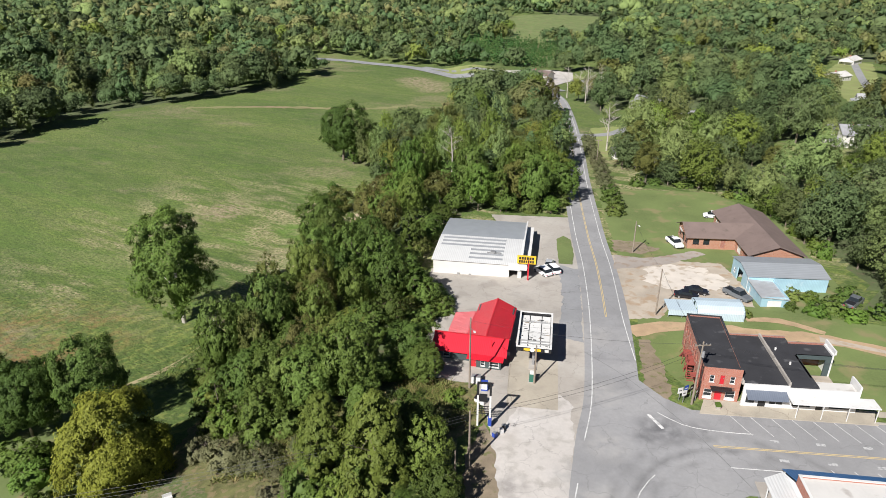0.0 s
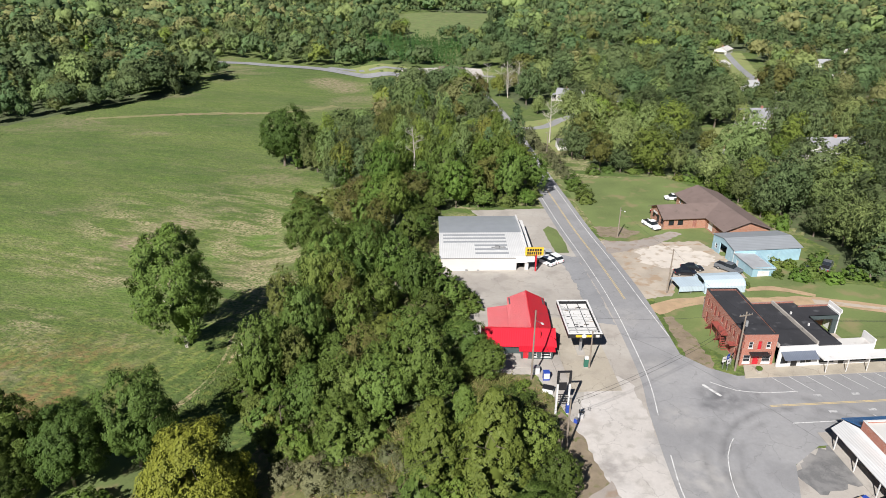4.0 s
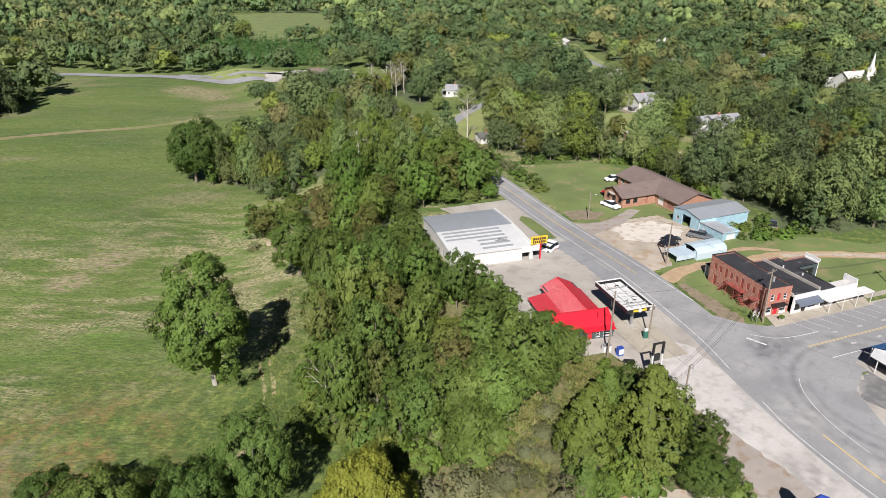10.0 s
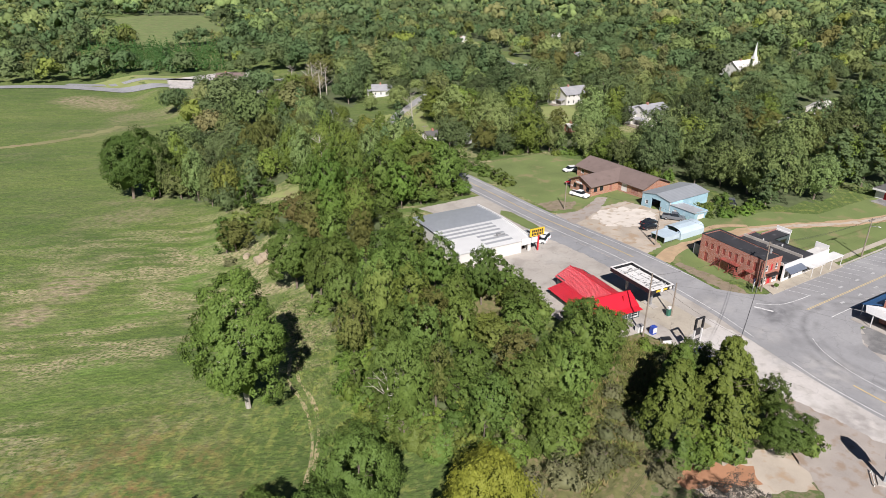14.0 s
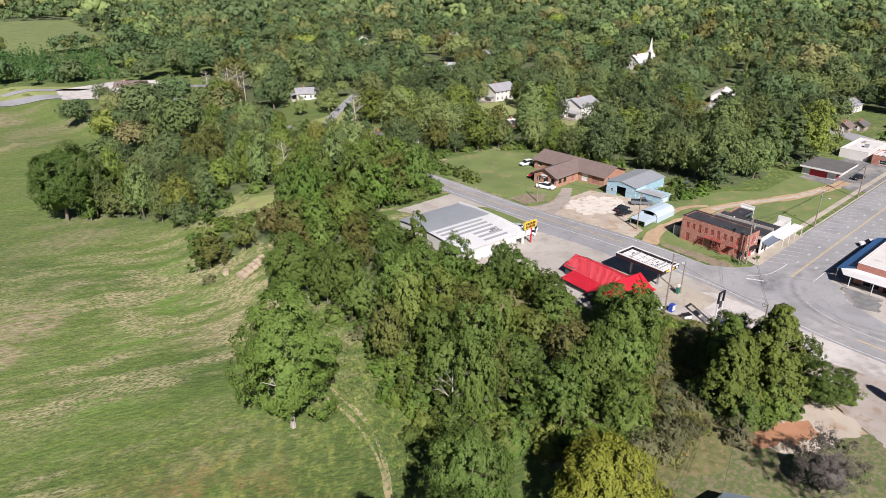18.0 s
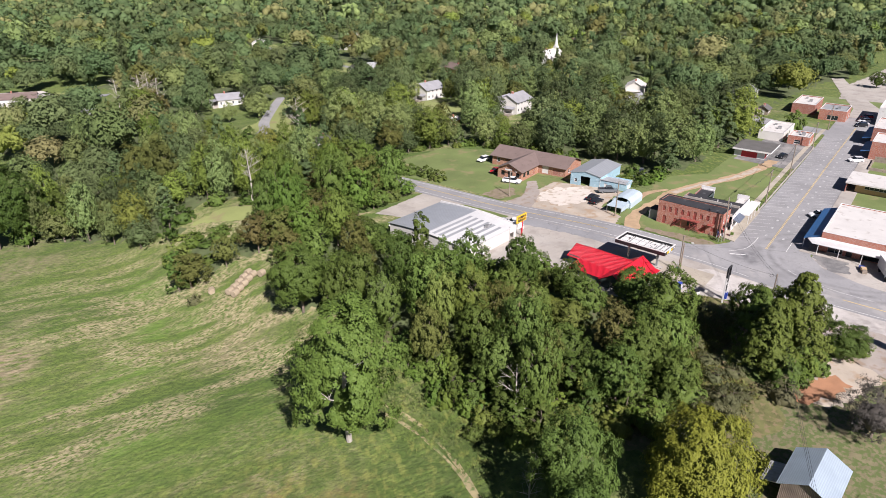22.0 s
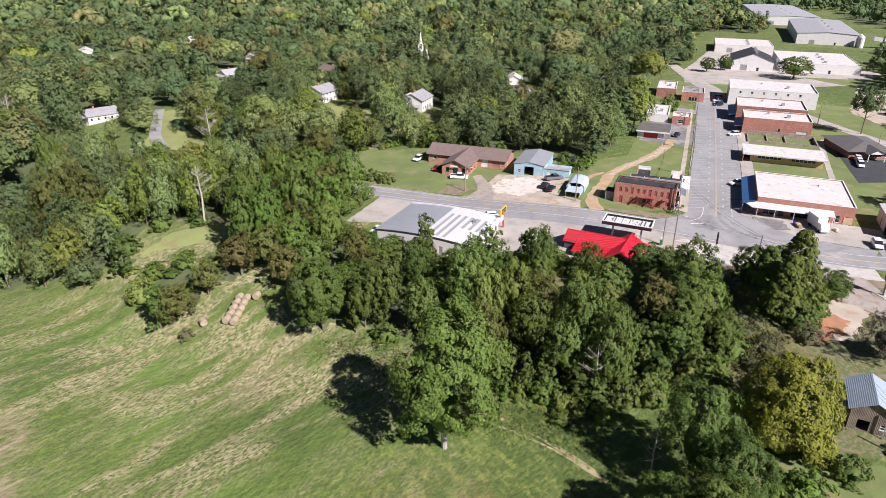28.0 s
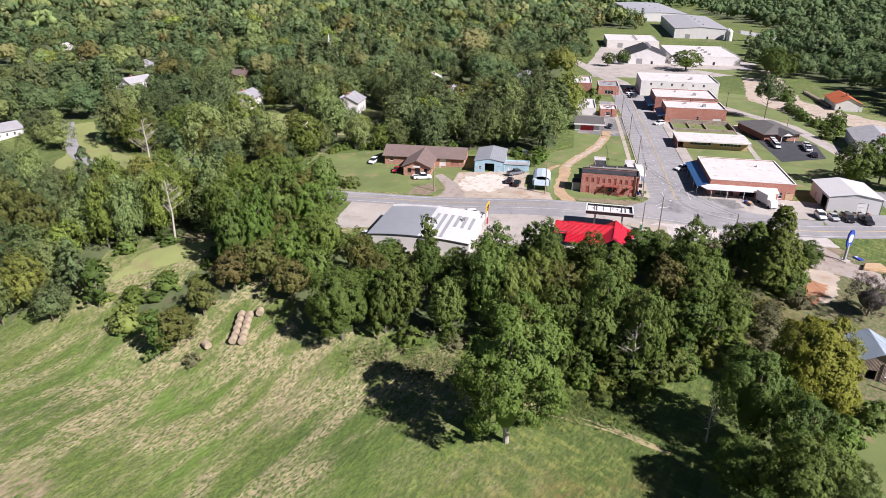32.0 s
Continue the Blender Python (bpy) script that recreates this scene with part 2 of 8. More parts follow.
def paving(name, colour, dirty, worn, crack=0.5, blots=(), rings=(), patchy=(0.5, 0.62), grain=0.22):
    """Old paving: broad tone, patches of dirt and wear, cracks, oil drips, and stains at given places."""
    m, nt, bsdf = base_mat(name)
    c = mix(nt, band(nt, noise_at(nt, 0.045, 5), 0.36, 0.64), tuple(k * 0.90 for k in colour), tuple(k * 1.10 for k in colour))
    c = mix(nt, product(nt, band(nt, noise_at(nt, grain, 8), *patchy), 0.75), c, dirty)
    c = mix(nt, product(nt, band(nt, noise_at(nt, 0.13, 7, None, 40), 0.52, 0.66), 0.7), c, worn)
    c = mix(nt, product(nt, band(nt, noise_at(nt, 1.6, 6), 0.30, 0.72), 0.32), c, tuple(k * 0.72 for k in colour))
    c = mix(nt, product(nt, band(nt, noise_at(nt, 9.0, 3), 0.35, 0.70), 0.22), c, tuple(min(1, k * 1.3) for k in colour))
    for x, y, r, k, tone in blots:
        c = mix(nt, product(nt, band(nt, away(nt, x, y), r, r * 0.15), band(nt, noise_at(nt, 0.55, 6), 0.30, 0.62), k), c, tone)
    for x, y, r, w, k in rings:
        d = away(nt, x, y)
        c = mix(nt, product(nt, band(nt, d, r - w, r), band(nt, d, r + w, r), band(nt, noise_at(nt, 0.35, 5), 0.35, 0.6), k), c, tuple(q * 0.55 for q in colour))
    if crack:
        geo = nt.nodes.new("ShaderNodeNewGeometry")
        wob = node(nt, "ShaderNodeTexNoise", Scale=0.7, Detail=4.0)
        nt.links.new(geo.outputs["Position"], wob.inputs["Vector"])
        vm = nt.nodes.new("ShaderNodeVectorMath")
        vm.operation, vm.inputs[1].default_value = "MULTIPLY_ADD", (2.2, 2.2, 0)
        nt.links.new(wob.outputs["Color"], vm.inputs[0])
        nt.links.new(geo.outputs["Position"], vm.inputs[2])
        vo = node(nt, "ShaderNodeTexVoronoi", Scale=0.24)
        vo.feature, vo.voronoi_dimensions = "DISTANCE_TO_EDGE", "2D"
        nt.links.new(vm.outputs[0], vo.inputs["Vector"])
        c = mix(nt, product(nt, band(nt, vo.outputs["Distance"], 0.02, 0.006), band(nt, noise_at(nt, 0.2, 3), 0.42, 0.55), crack), c, tuple(k * 0.45 for k in colour))
    finish(nt, bsdf, c, 0.9, 0.25, 14.0)
    return m


DUST, TAR = (0.43, 0.41, 0.385), (0.115, 0.115, 0.12)
M["asphalt"] = paving("asphalt", (0.285, 0.282, 0.284), (0.23, 0.228, 0.23), (0.345, 0.34, 0.337), 0.32,
                      blots=((30.6, 73.6, 4.2, 0.85, TAR), (32.6, 72.0, 3.0, 0.7, TAR), (36.5, 73.2, 3.0, 0.6, TAR), (28.2, 71.5, 2.4, 0.6, TAR), (19.5, 58, 6.0, 0.75, DUST), (18.0, 47, 5.0, 0.7, DUST), (22.5, 70, 4.0, 0.55, DUST), (24.6, 82, 4.5, 0.5, DUST), (27.5, 98, 5, 0.4, DUST)),
                      rings=((37.0, 54.0, 14.9, 1.0, 0.75), (37.0, 54.0, 12.9, 0.8, 0.5), (37.0, 54.0, 17.4, 1.2, 0.5)))
M["asphalt_new"] = mat("asphalt_dark", (0.045, 0.047, 0.052), 0.9, 0.2, 0.3, 5.0, 0.2)
M["asphalt_old"] = paving("asphalt_street", (0.272, 0.273, 0.279), (0.22, 0.22, 0.225), (0.325, 0.322, 0.32), 0.6)
M["asphalt_broken"] = paving("asphalt_broken", (0.215, 0.21, 0.205), (0.12, 0.12, 0.12), (0.40, 0.375, 0.345), 0.5, patchy=(0.44, 0.56), grain=0.6)
M["tyre_mark"] = mat("tyre_marks", (0.19, 0.19, 0.19), 0.9, 0.3, 0.5, 4.0)
M["concrete"] = paving("concrete", (0.405, 0.370, 0.328), (0.285, 0.258, 0.230), (0.46, 0.435, 0.395), 0.4)
M["concrete_pale"] = paving("concrete_pale", (0.52, 0.485, 0.45), (0.35, 0.325, 0.29), (0.58, 0.55, 0.52), 0.4, grain=0.5, blots=((8.5, 62, 4, 0.8, (0.27, 0.25, 0.235)), (9.5, 50, 5, 0.8, (0.25, 0.23, 0.215)), (17.5, 64, 4.5, 0.7, (0.28, 0.275, 0.27)), (15, 46, 4.5, 0.6, (0.29, 0.285, 0.28)), (9, 72, 3.5, 0.5, (0.34, 0.30, 0.26))))
M["concrete_tan"] = paving("concrete_tan", (0.42, 0.372, 0.298), (0.31, 0.275, 0.225), (0.46, 0.42, 0.35), 0.6)
M["gravel"] = mat("gravel", (0.42, 0.36, 0.29), 0.95, 0.18, 0.25, 8.0, 0.5, stain=(0.38, 0.28, 0.19), stain_at=0.52)
M["gravel_grey"] = mat("gravel_grey", (0.33, 0.29, 0.255), 0.95, 0.15, 0.25, 8.0, 0.4, stain=(0.29, 0.22, 0.165), stain_at=0.52)
M["gravel_white"] = mat("gravel_white", (0.62, 0.56, 0.49), 0.95, 0.10, 0.3, 8.0, 0.4, stain=(0.45, 0.38, 0.30), stain_at=0.52)
M["dirt"] = mat("dirt", (0.40, 0.28, 0.17), 0.95, 0.2, 0.4, 6.0, 0.5, stain=(0.34, 0.27, 0.15), stain_at=0.56)
M["red_clay"] = mat("red_clay", (0.35, 0.175, 0.095), 0.95, 0.2, 0.4, 6.0, 0.5)
M["lawn"] = mat("lawn", (0.135, 0.175, 0.055), 0.95, 0.25, 0.10, 2.5, 0.4, stain=(0.22, 0.20, 0.09), stain_at=0.55)
M["lawn_pale"] = mat("lawn_pale", (0.22, 0.25, 0.085), 0.95, 0.2, 0.08, 2.0, 0.4, stain=(0.24, 0.21, 0.10), stain_at=0.58)
M["dry_grass"] = mat("dry_stubble", (0.20, 0.195, 0.082), 0.95, 0.25, 0.06, 1.5, 0.4, stain=(0.26, 0.20, 0.115), stain_at=0.52, stretch=(0.3, 1, 1), turn=-30)
M["weeds"] = mat("weeds", (0.125, 0.125, 0.045), 0.95, 0.4, 0.7, 4.0, 0.9, stain=(0.21, 0.165, 0.085), stain_at=0.5)
M["blot"] = mat("faded_paint", (0.46, 0.455, 0.45), 0.8, 0.1, 1.5, 8.0, stain=(0.27, 0.27, 0.27), stain_at=0.5)
M["track"] = mat("wheel_track", (0.33, 0.275, 0.15), 0.95, 0.3, 0.5, 5.0, 0.3, stain=(0.14, 0.19, 0.06), stain_at=0.5)
M["verge"] = mat("bare_verge", (0.22, 0.175, 0.12), 0.95, 0.25, 0.5, 6.0, 0.4, stain=(0.15, 0.15, 0.06), stain_at=0.55)
M["white_line"] = mat("road_paint_white", (0.62, 0.615, 0.60), 0.7, 0.10, 0.8, 8.0, stain=(0.38, 0.375, 0.37), stain_at=0.52)
M["bay_line"] = mat("worn_bay_paint", (0.56, 0.555, 0.545), 0.8, 0.1, 1.2, 8.0, stain=(0.36, 0.355, 0.35), stain_at=0.52)
M["old_block"] = mat("old_block", (0.27, 0.225, 0.18), 0.95, 0.25, 0.6, 5.0, 0.4, stain=(0.16, 0.15, 0.09), stain_at=0.56)
M["yellow_line"] = mat("road_paint_yellow", (0.56, 0.43, 0.22), 0.7, 0.10, 0.8, 8.0, stain=(0.40, 0.33, 0.20), stain_at=0.58)
M["white"] = mat("white_paint", (0.64, 0.63, 0.61), 0.6, 0.06, 0.4, 4.0, stain=(0.50, 0.48, 0.44), stain_at=0.62)
M["white_roof"] = mat("white_roof_coating", (0.57, 0.55, 0.52), 0.8, 0.08, 0.3, 3.0, 0.1, stain=(0.42, 0.39, 0.36), stain_at=0.57)
M["brick"] = brickwork("red_brick", (0.45, 0.155, 0.095), (0.35, 0.115, 0.07), (0.42, 0.32, 0.27), (0.29, 0.11, 0.08))
M["board_red"] = mat("faded_red_boards", (0.26, 0.060, 0.045), 0.85, 0.2, 0.8, 6.0, stain=(0.16, 0.05, 0.04), stain_at=0.55)
M["brick_orange"] = brickwork("orange_brick", (0.42, 0.19, 0.11), (0.34, 0.14, 0.08), (0.45, 0.36, 0.30), (0.34, 0.16, 0.10))
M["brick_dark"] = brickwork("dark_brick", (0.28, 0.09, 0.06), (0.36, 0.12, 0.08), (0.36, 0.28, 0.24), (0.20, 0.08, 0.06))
M["tar"] = mat("tar_roof", (0.030, 0.030, 0.034), 0.85, 0.25, 0.3, 3.0, 0.2, stain=(0.085, 0.085, 0.09), stain_at=0.6)
M["grey_roof"] = mat("grey_roof", (0.27, 0.28, 0.29), 0.8, 0.10, 0.3, 3.0, 0.1)
M["shingle_brown"] = mat("brown_shingles", (0.17, 0.125, 0.11), 0.9, 0.12, 0.4, 5.0, 0.3, stain=(0.13, 0.10, 0.085), stain_at=0.6)
M["shingle_grey"] = mat("grey_shingles", (0.27, 0.27, 0.28), 0.9, 0.15, 0.4, 5.0, 0.3)
M["shingle_dark"] = mat("dark_shingles", (0.11, 0.105, 0.10), 0.9, 0.15, 0.4, 5.0, 0.3)
M["red_metal"] = ribbed("red_metal_roof", (0.62, 0.018, 0.035), 0.3, 0, 0.38, 0.06)
M["red_metal_y"] = ribbed("red_metal_roof_cross", (0.62, 0.018, 0.035), 0.2, 1, 0.34, 0.06, deep=1.0, height=0.09)
M["galv"] = ribbed("galvanised_sheet", (0.50, 0.50, 0.50), 0.6, 0, 0.5, 0.1, 0.3, stain=(0.36, 0.34, 0.32))
M["galv_y"] = ribbed("galvanised_sheet_cross", (0.52, 0.53, 0.54), 0.6, 1, 0.5, 0.1, 0.3, stain=(0.40, 0.38, 0.36))
M["grey_metal"] = ribbed("grey_sheet", (0.34, 0.36, 0.38), 0.6, 1, 0.5, 0.06, 0.2, 0.3)
M["white_metal"] = ribbed("white_sheet", (0.60, 0.60, 0.59), 0.4, 0, 0.5, 0.05, 0.0, 0.4)
M["blue_metal"] = ribbed("pale_blue_sheet", (0.34, 0.52, 0.60), 0.3, 0, 0.5, 0.10, 0.0, 0.25, stain=(0.42, 0.56, 0.62))
M["blue_metal_y"] = ribbed("pale_blue_sheet_cross", (0.34, 0.52, 0.60), 0.3, 1, 0.5, 0.10, 0.0, 0.25, stain=(0.42, 0.56, 0.62))
M["hut_metal"] = ribbed("pale_hut_sheet", (0.50, 0.60, 0.66), 0.3, 0, 0.5, 0.06, 0.1, 0.4)
M["barn_metal"] = ribbed("barn_sheet", (0.40, 0.48, 0.55), 0.25, 1, 0.45, 0.08, 0.2, 0.5)
M["barn_wood"] = ribbed("barn_boards", (0.20, 0.155, 0.12), 0.2, 1, 0.9, 0.35, 0.0, 0.8, stain=(0.10, 0.08, 0.06))
M["blue_awning"] = ribbed("blue_awning_sheet", (0.035, 0.12, 0.28), 0.4, 0, 0.45, 0.08)
M["slate_awning"] = ribbed("slate_awning_sheet", (0.13, 0.15, 0.19), 0.3, 0, 0.5, 0.08)
M["glass"] = base_mat("window_glass")[0]
_g = M["glass"].node_tree.nodes["Principled BSDF"]
_g.inputs["Base Color"].default_value, _g.inputs["Roughness"].default_value = (0.02, 0.025, 0.03, 1), 0.08
M["black"] = mat("black_paint", (0.018, 0.018, 0.02), 0.5, 0.2)
M["dark_green"] = mat("dark_green_siding", (0.055, 0.075, 0.075), 0.8, 0.15)
M["red"] = mat("red_paint", (0.50, 0.02, 0.03), 0.5, 0.1)
M["yellow"] = mat("yellow_sign", (0.78, 0.47, 0.03), 0.5, 0.06)
M["green"] = mat("green_paint", (0.03, 0.13, 0.09), 0.5, 0.1)
M["blue"] = mat("blue_paint", (0.03, 0.07, 0.36), 0.5, 0.08)
M["steel"] = mat("weathered_steel", (0.36, 0.36, 0.36), 0.5, 0.15, 1.0, 8.0, 0.0, 0.5)
M["wood"] = mat("weathered_wood", (0.23, 0.19, 0.15), 0.9, 0.2, 1.5, 10.0, 0.3)
M["lumber"] = mat("lumber", (0.48, 0.34, 0.20), 0.8, 0.15, 1.5, 10.0)
M["hay"] = mat("hay", (0.34, 0.275, 0.19), 0.95, 0.2, 1.5, 12.0, 0.8)
M["tan"] = mat("tan_wall", (0.45, 0.30, 0.16), 0.85, 0.1)
M["cream"] = mat("cream_siding", (0.60, 0.58, 0.54), 0.7, 0.06)
M["orange_roof"] = mat("orange_tiles", (0.55, 0.14, 0.05), 0.8, 0.15, 0.6, 6.0, 0.3)
M["tyre"] = mat("rubber", (0.02, 0.02, 0.02), 0.85, 0.2)
M["water"] = base_mat("pond_water")[0]
_g = M["water"].node_tree.nodes["Principled BSDF"]
_g.inputs["Base Color"].default_value, _g.inputs["Roughness"].default_value = (0.10, 0.17, 0.22, 1), 0.12


def paint(name, colour, rough=0.25):
    m = mat(name, colour, rough, 0.05)
    m.node_tree.nodes["Principled BSDF"].inputs["Coat Weight"].default_value = 0.5
    return m


# field: mown bands, dry patches and rank weeds at the southern edge
def field_material():
    m, nt, bsdf = base_mat("meadow")
    green = mix(nt, band(nt, noise_at(nt, 0.03, 5, (0.35, 1, 1), -29), 0.38, 0.62), (0.090, 0.142, 0.025), (0.186, 0.232, 0.052))
    green = mix(nt, band(nt, noise_at(nt, 0.18, 5, (0.4, 1, 1), -29), 0.40, 0.66), green, mix(nt, 0.6, green, (0.130, 0.210, 0.030)))
    green = mix(nt, band(nt, noise_at(nt, 1.1, 5, (0.5, 1, 1), -30), 0.35, 0.68), mix(nt, 0.55, green, (0.05, 0.085, 0.02)), green)
    green = mix(nt, product(nt, band(nt, noise_at(nt, 0.42, 7), 0.50, 0.70), 0.40), green, (0.168, 0.220, 0.050))
    green = mix(nt, product(nt, band(nt, noise_at(nt, 2.4, 6), 0.50, 0.62), 0.6), green, (0.042, 0.070, 0.014))
    straw = mix(nt, band(nt, noise_at(nt, 0.9, 5), 0.3, 0.7), (0.28, 0.228, 0.125), (0.53, 0.44, 0.27))
    rows_ = band(nt, noise_at(nt, 0.24, 6, (0.26, 1, 1), -32), 0.42, 0.56)
    patch = band(nt, noise_at(nt, 0.03, 5, (0.6, 1, 1), -29), 0.26, 0.43)

    def times(p, q):
        n = nt.nodes.new("ShaderNodeMath")
        n.operation = "MULTIPLY"
        nt.links.new(p, n.inputs[0])
        nt.links.new(q, n.inputs[1])
        return n.outputs[0]

    geo = nt.nodes.new("ShaderNodeNewGeometry")
    sp = nt.nodes.new("ShaderNodeSeparateXYZ")
    nt.links.new(geo.outputs["Position"], sp.inputs[0])
    shore = times(times(band(nt, sp.outputs[1], 112, 138), band(nt, sp.outputs[1], 238, 200)), band(nt, sp.outputs[0], -122, -88))
    weight = nt.nodes.new("ShaderNodeMath")
    weight.operation, weight.inputs[1].default_value, weight.inputs[2].default_value = "MULTIPLY_ADD", 0.86, 0.14
    nt.links.new(shore, weight.inputs[0])
    # swaths of the last mowing, left green
    across = nt.nodes.new("ShaderNodeVectorMath")
    across.operation, across.inputs[1].default_value = "DOT_PRODUCT", (0.5, 0.866, 0.0)
    nt.links.new(geo.outputs["Position"], across.inputs[0])
    wander = nt.nodes.new("ShaderNodeMath")
    wander.operation, wander.inputs[1].default_value = "MULTIPLY_ADD", 9.0
    nt.links.new(noise_at(nt, 0.09, 6), wander.inputs[0])
    nt.links.new(across.outputs["Value"], wander.inputs[2])
    u = wander.outputs[0]
    swath = times(band(nt, u, 83, 86), band(nt, u, 100, 96))
    swath = mix(nt, band(nt, u, 105, 108), swath, times(band(nt, u, 115.5, 117), band(nt, u, 122.5, 121)))
    swath = times(swath, band(nt, sp.outputs[0], -46, -56))
    keep = nt.nodes.new("ShaderNodeMath")
    keep.operation, keep.inputs[1].default_value, keep.inputs[2].default_value = "MULTIPLY_ADD", -0.65, 1.0
    nt.links.new(swath, keep.inputs[0])
    patch = times(times(patch, weight.outputs[0]), keep.outputs[0])
    green = mix(nt, product(nt, swath, 0.3), green, (0.105, 0.185, 0.028))
    fleck = product(nt, times(times(rows_, patch), band(nt, noise_at(nt, 2.2, 8, (0.6, 1, 1), -29), 0.40, 0.54)), 0.76)
    c = mix(nt, fleck, green, straw)
    bare = times(band(nt, noise_at(nt, 0.035, 5, (0.5, 1, 1), -10), 0.57, 0.66), band(nt, noise_at(nt, 0.6, 6), 0.32, 0.58))
    c = mix(nt, product(nt, bare, 0.5), c, mix(nt, 0.5, straw, (0.20, 0.14, 0.11)))
    weeds = times(times(band(nt, sp.outputs[1], 132, 112), band(nt, sp.outputs[0], -58, -72)), times(band(nt, noise_at(nt, 0.16, 5), 0.40, 0.56), band(nt, noise_at(nt, 1.0, 5), 0.35, 0.6)))
    uncut = times(band(nt, sp.outputs[1], 146, 122), band(nt, noise_at(nt, 0.5, 6, (1, 0.55, 1), -20), 0.44, 0.58))
    c = mix(nt, product(nt, uncut, 0.6), c, (0.062, 0.105, 0.018))
    tips = times(band(nt, sp.outputs[1], 146, 122), band(nt, noise_at(nt, 0.8, 7, (1, 0.55, 1), -50), 0.52, 0.66))
    c = mix(nt, product(nt, tips, 0.6), c, (0.235, 0.255, 0.062))
    c = mix(nt, product(nt, weeds, band(nt, sp.outputs[1], 84, 98), 0.85), c, (0.25, 0.145, 0.06))
    for x, y, r in ((-70, 194, 10), (-80, 184, 7), (-12, 438, 20), (-6, 418, 14), (-20, 456, 16)):
        d = nt.nodes.new("ShaderNodeVectorMath")
        d.operation, d.inputs[1].default_value = "DISTANCE", (x, y, -13)
        nt.links.new(geo.outputs["Position"], d.inputs[0])
        spot = times(band(nt, d.outputs["Value"], r, r * 0.45), band(nt, noise_at(nt, 0.7, 6, (0.5, 1, 1), -29), 0.38, 0.58))
        c = mix(nt, spot, c, mix(nt, 0.45, straw, (0.19, 0.14, 0.10)))
    for x, y, r in ((-44, 178, 10), (-58, 172, 8), (-34, 196, 9), (-72, 150, 8)):
        d = nt.nodes.new("ShaderNodeVectorMath")
        d.operation, d.inputs[1].default_value = "DISTANCE", (x, y, -13)
        nt.links.new(geo.outputs["Position"], d.inputs[0])
        lush = times(band(nt, d.outputs["Value"], r, r * 0.4), band(nt, noise_at(nt, 0.35, 6, (0.5, 1, 1), -29), 0.40, 0.60))
        c = mix(nt, product(nt, lush, 0.7), c, (0.120, 0.215, 0.030))
    c = mix(nt, product(nt, band(nt, noise_at(nt, 0.9, 8, (0.6, 1, 1), -29), 0.46, 0.62), 0.28), c, (0.050, 0.075, 0.020))
    finish(nt, bsdf, c, 0.95)
    tufts = node(nt, "ShaderNodeBump", Strength=1.0, Distance=0.3)
    nt.links.new(noise_at(nt, 1.3, 6, (0.7, 1, 1), -29), tufts.inputs["Height"])
    nt.links.new(tufts.outputs[0], bsdf.inputs["Normal"])
    return m


M["field"] = field_material()

# ---- helpers for meshes and parts ----
def smooth(a, b, v):
    t = np.clip((v - a) / (b - a), 0, 1)
    return t * t * (3 - 2 * t)


def ground(x, y):
    """Height of the land: the road's bench in the east, the low meadow in the west, rolling woods beyond."""
    x, y = np.asarray(x, float), np.asarray(y, float)
    bench = -2.0 * smooth(98, 140, y) - 2.0 * smooth(150, 260, y) - 7.0 * smooth(260, 450, y) - 3.0 * smooth(110, 330, x)
    bench = bench + 2.6 * smooth(80, 125, x) * smooth(150, 190, y)
    low = -4.0 - 5.5 * smooth(55, 112, y) - 3.5 * smooth(115, 185, y) - 3.0 * smooth(220, 470, y)
    xa = -50 + 55 * smooth(150, 330, y)
    xb = -4 + 30 * smooth(150, 330, y) - 8 * smooth(75, 55, y)
    s = smooth(0, 1, (x - xa) / (xb - xa))
    far = smooth(450, 900, np.hypot(x, y - 100))
    return low * (1 - s) + bench * s + far * (6 * np.sin(x / 170.0) * np.cos(y / 210.0))


def gz(x, y):
    return float(ground(x, y))


def part(name, bm, material, parent=None, label="", smooth_faces=False):
    """Links a bmesh as one mesh object, under a thing or a part if given."""
    me = bpy.data.meshes.new(name)
    bm.to_mesh(me)
    bm.free()
    for mt in (material if isinstance(material, (list, tuple)) else [material]):
        me.materials.append(mt)
    if smooth_faces:
        me.polygons.foreach_set("use_smooth", [True] * len(me.polygons))
    ob = new(name, me)
    ob.parent = parent
    return tagged(ob, label)


def thing(name, label, category, at=(0, 0, 0), turn=0.0, group=""):
    ob = new(name)
    ob.empty_display_size = 0.3
    ob.matrix_world = pose(*at, 0, 0, turn)
    return tagged(ob, label, category, group)


def box(bm, x0, x1, y0, y1, z0, z1, mi=0):
    v = [bm.verts.new((x, y, z)) for z in (z0, z1) for x, y in ((x0, y0), (x1, y0), (x1, y1), (x0, y1))]
    for f in ((3, 2, 1, 0), (4, 5, 6, 7), (0, 1, 5, 4), (1, 2, 6, 5), (2, 3, 7, 6), (3, 0, 4, 7)):
        bm.faces.new([v[i] for i in f]).material_index = mi
    return v


def boxes(*bs):
    bm = bmesh.new()
    for b in bs:
        box(bm, *b)
    return bm


def prism(bm, outline, z0, z1, mi=0):
    """An upright solid over an outline that runs anticlockwise."""
    n = len(outline)
    lo = [bm.verts.new((x, y, z0)) for x, y in outline]
    hi = [bm.verts.new((x, y, z1)) for x, y in outline]
    bm.faces.new(lo[::-1]).material_index = mi
    bm.faces.new(hi).material_index = mi
    for i in range(n):
        bm.faces.new((lo[i], lo[(i + 1) % n], hi[(i + 1) % n], hi[i])).material_index = mi


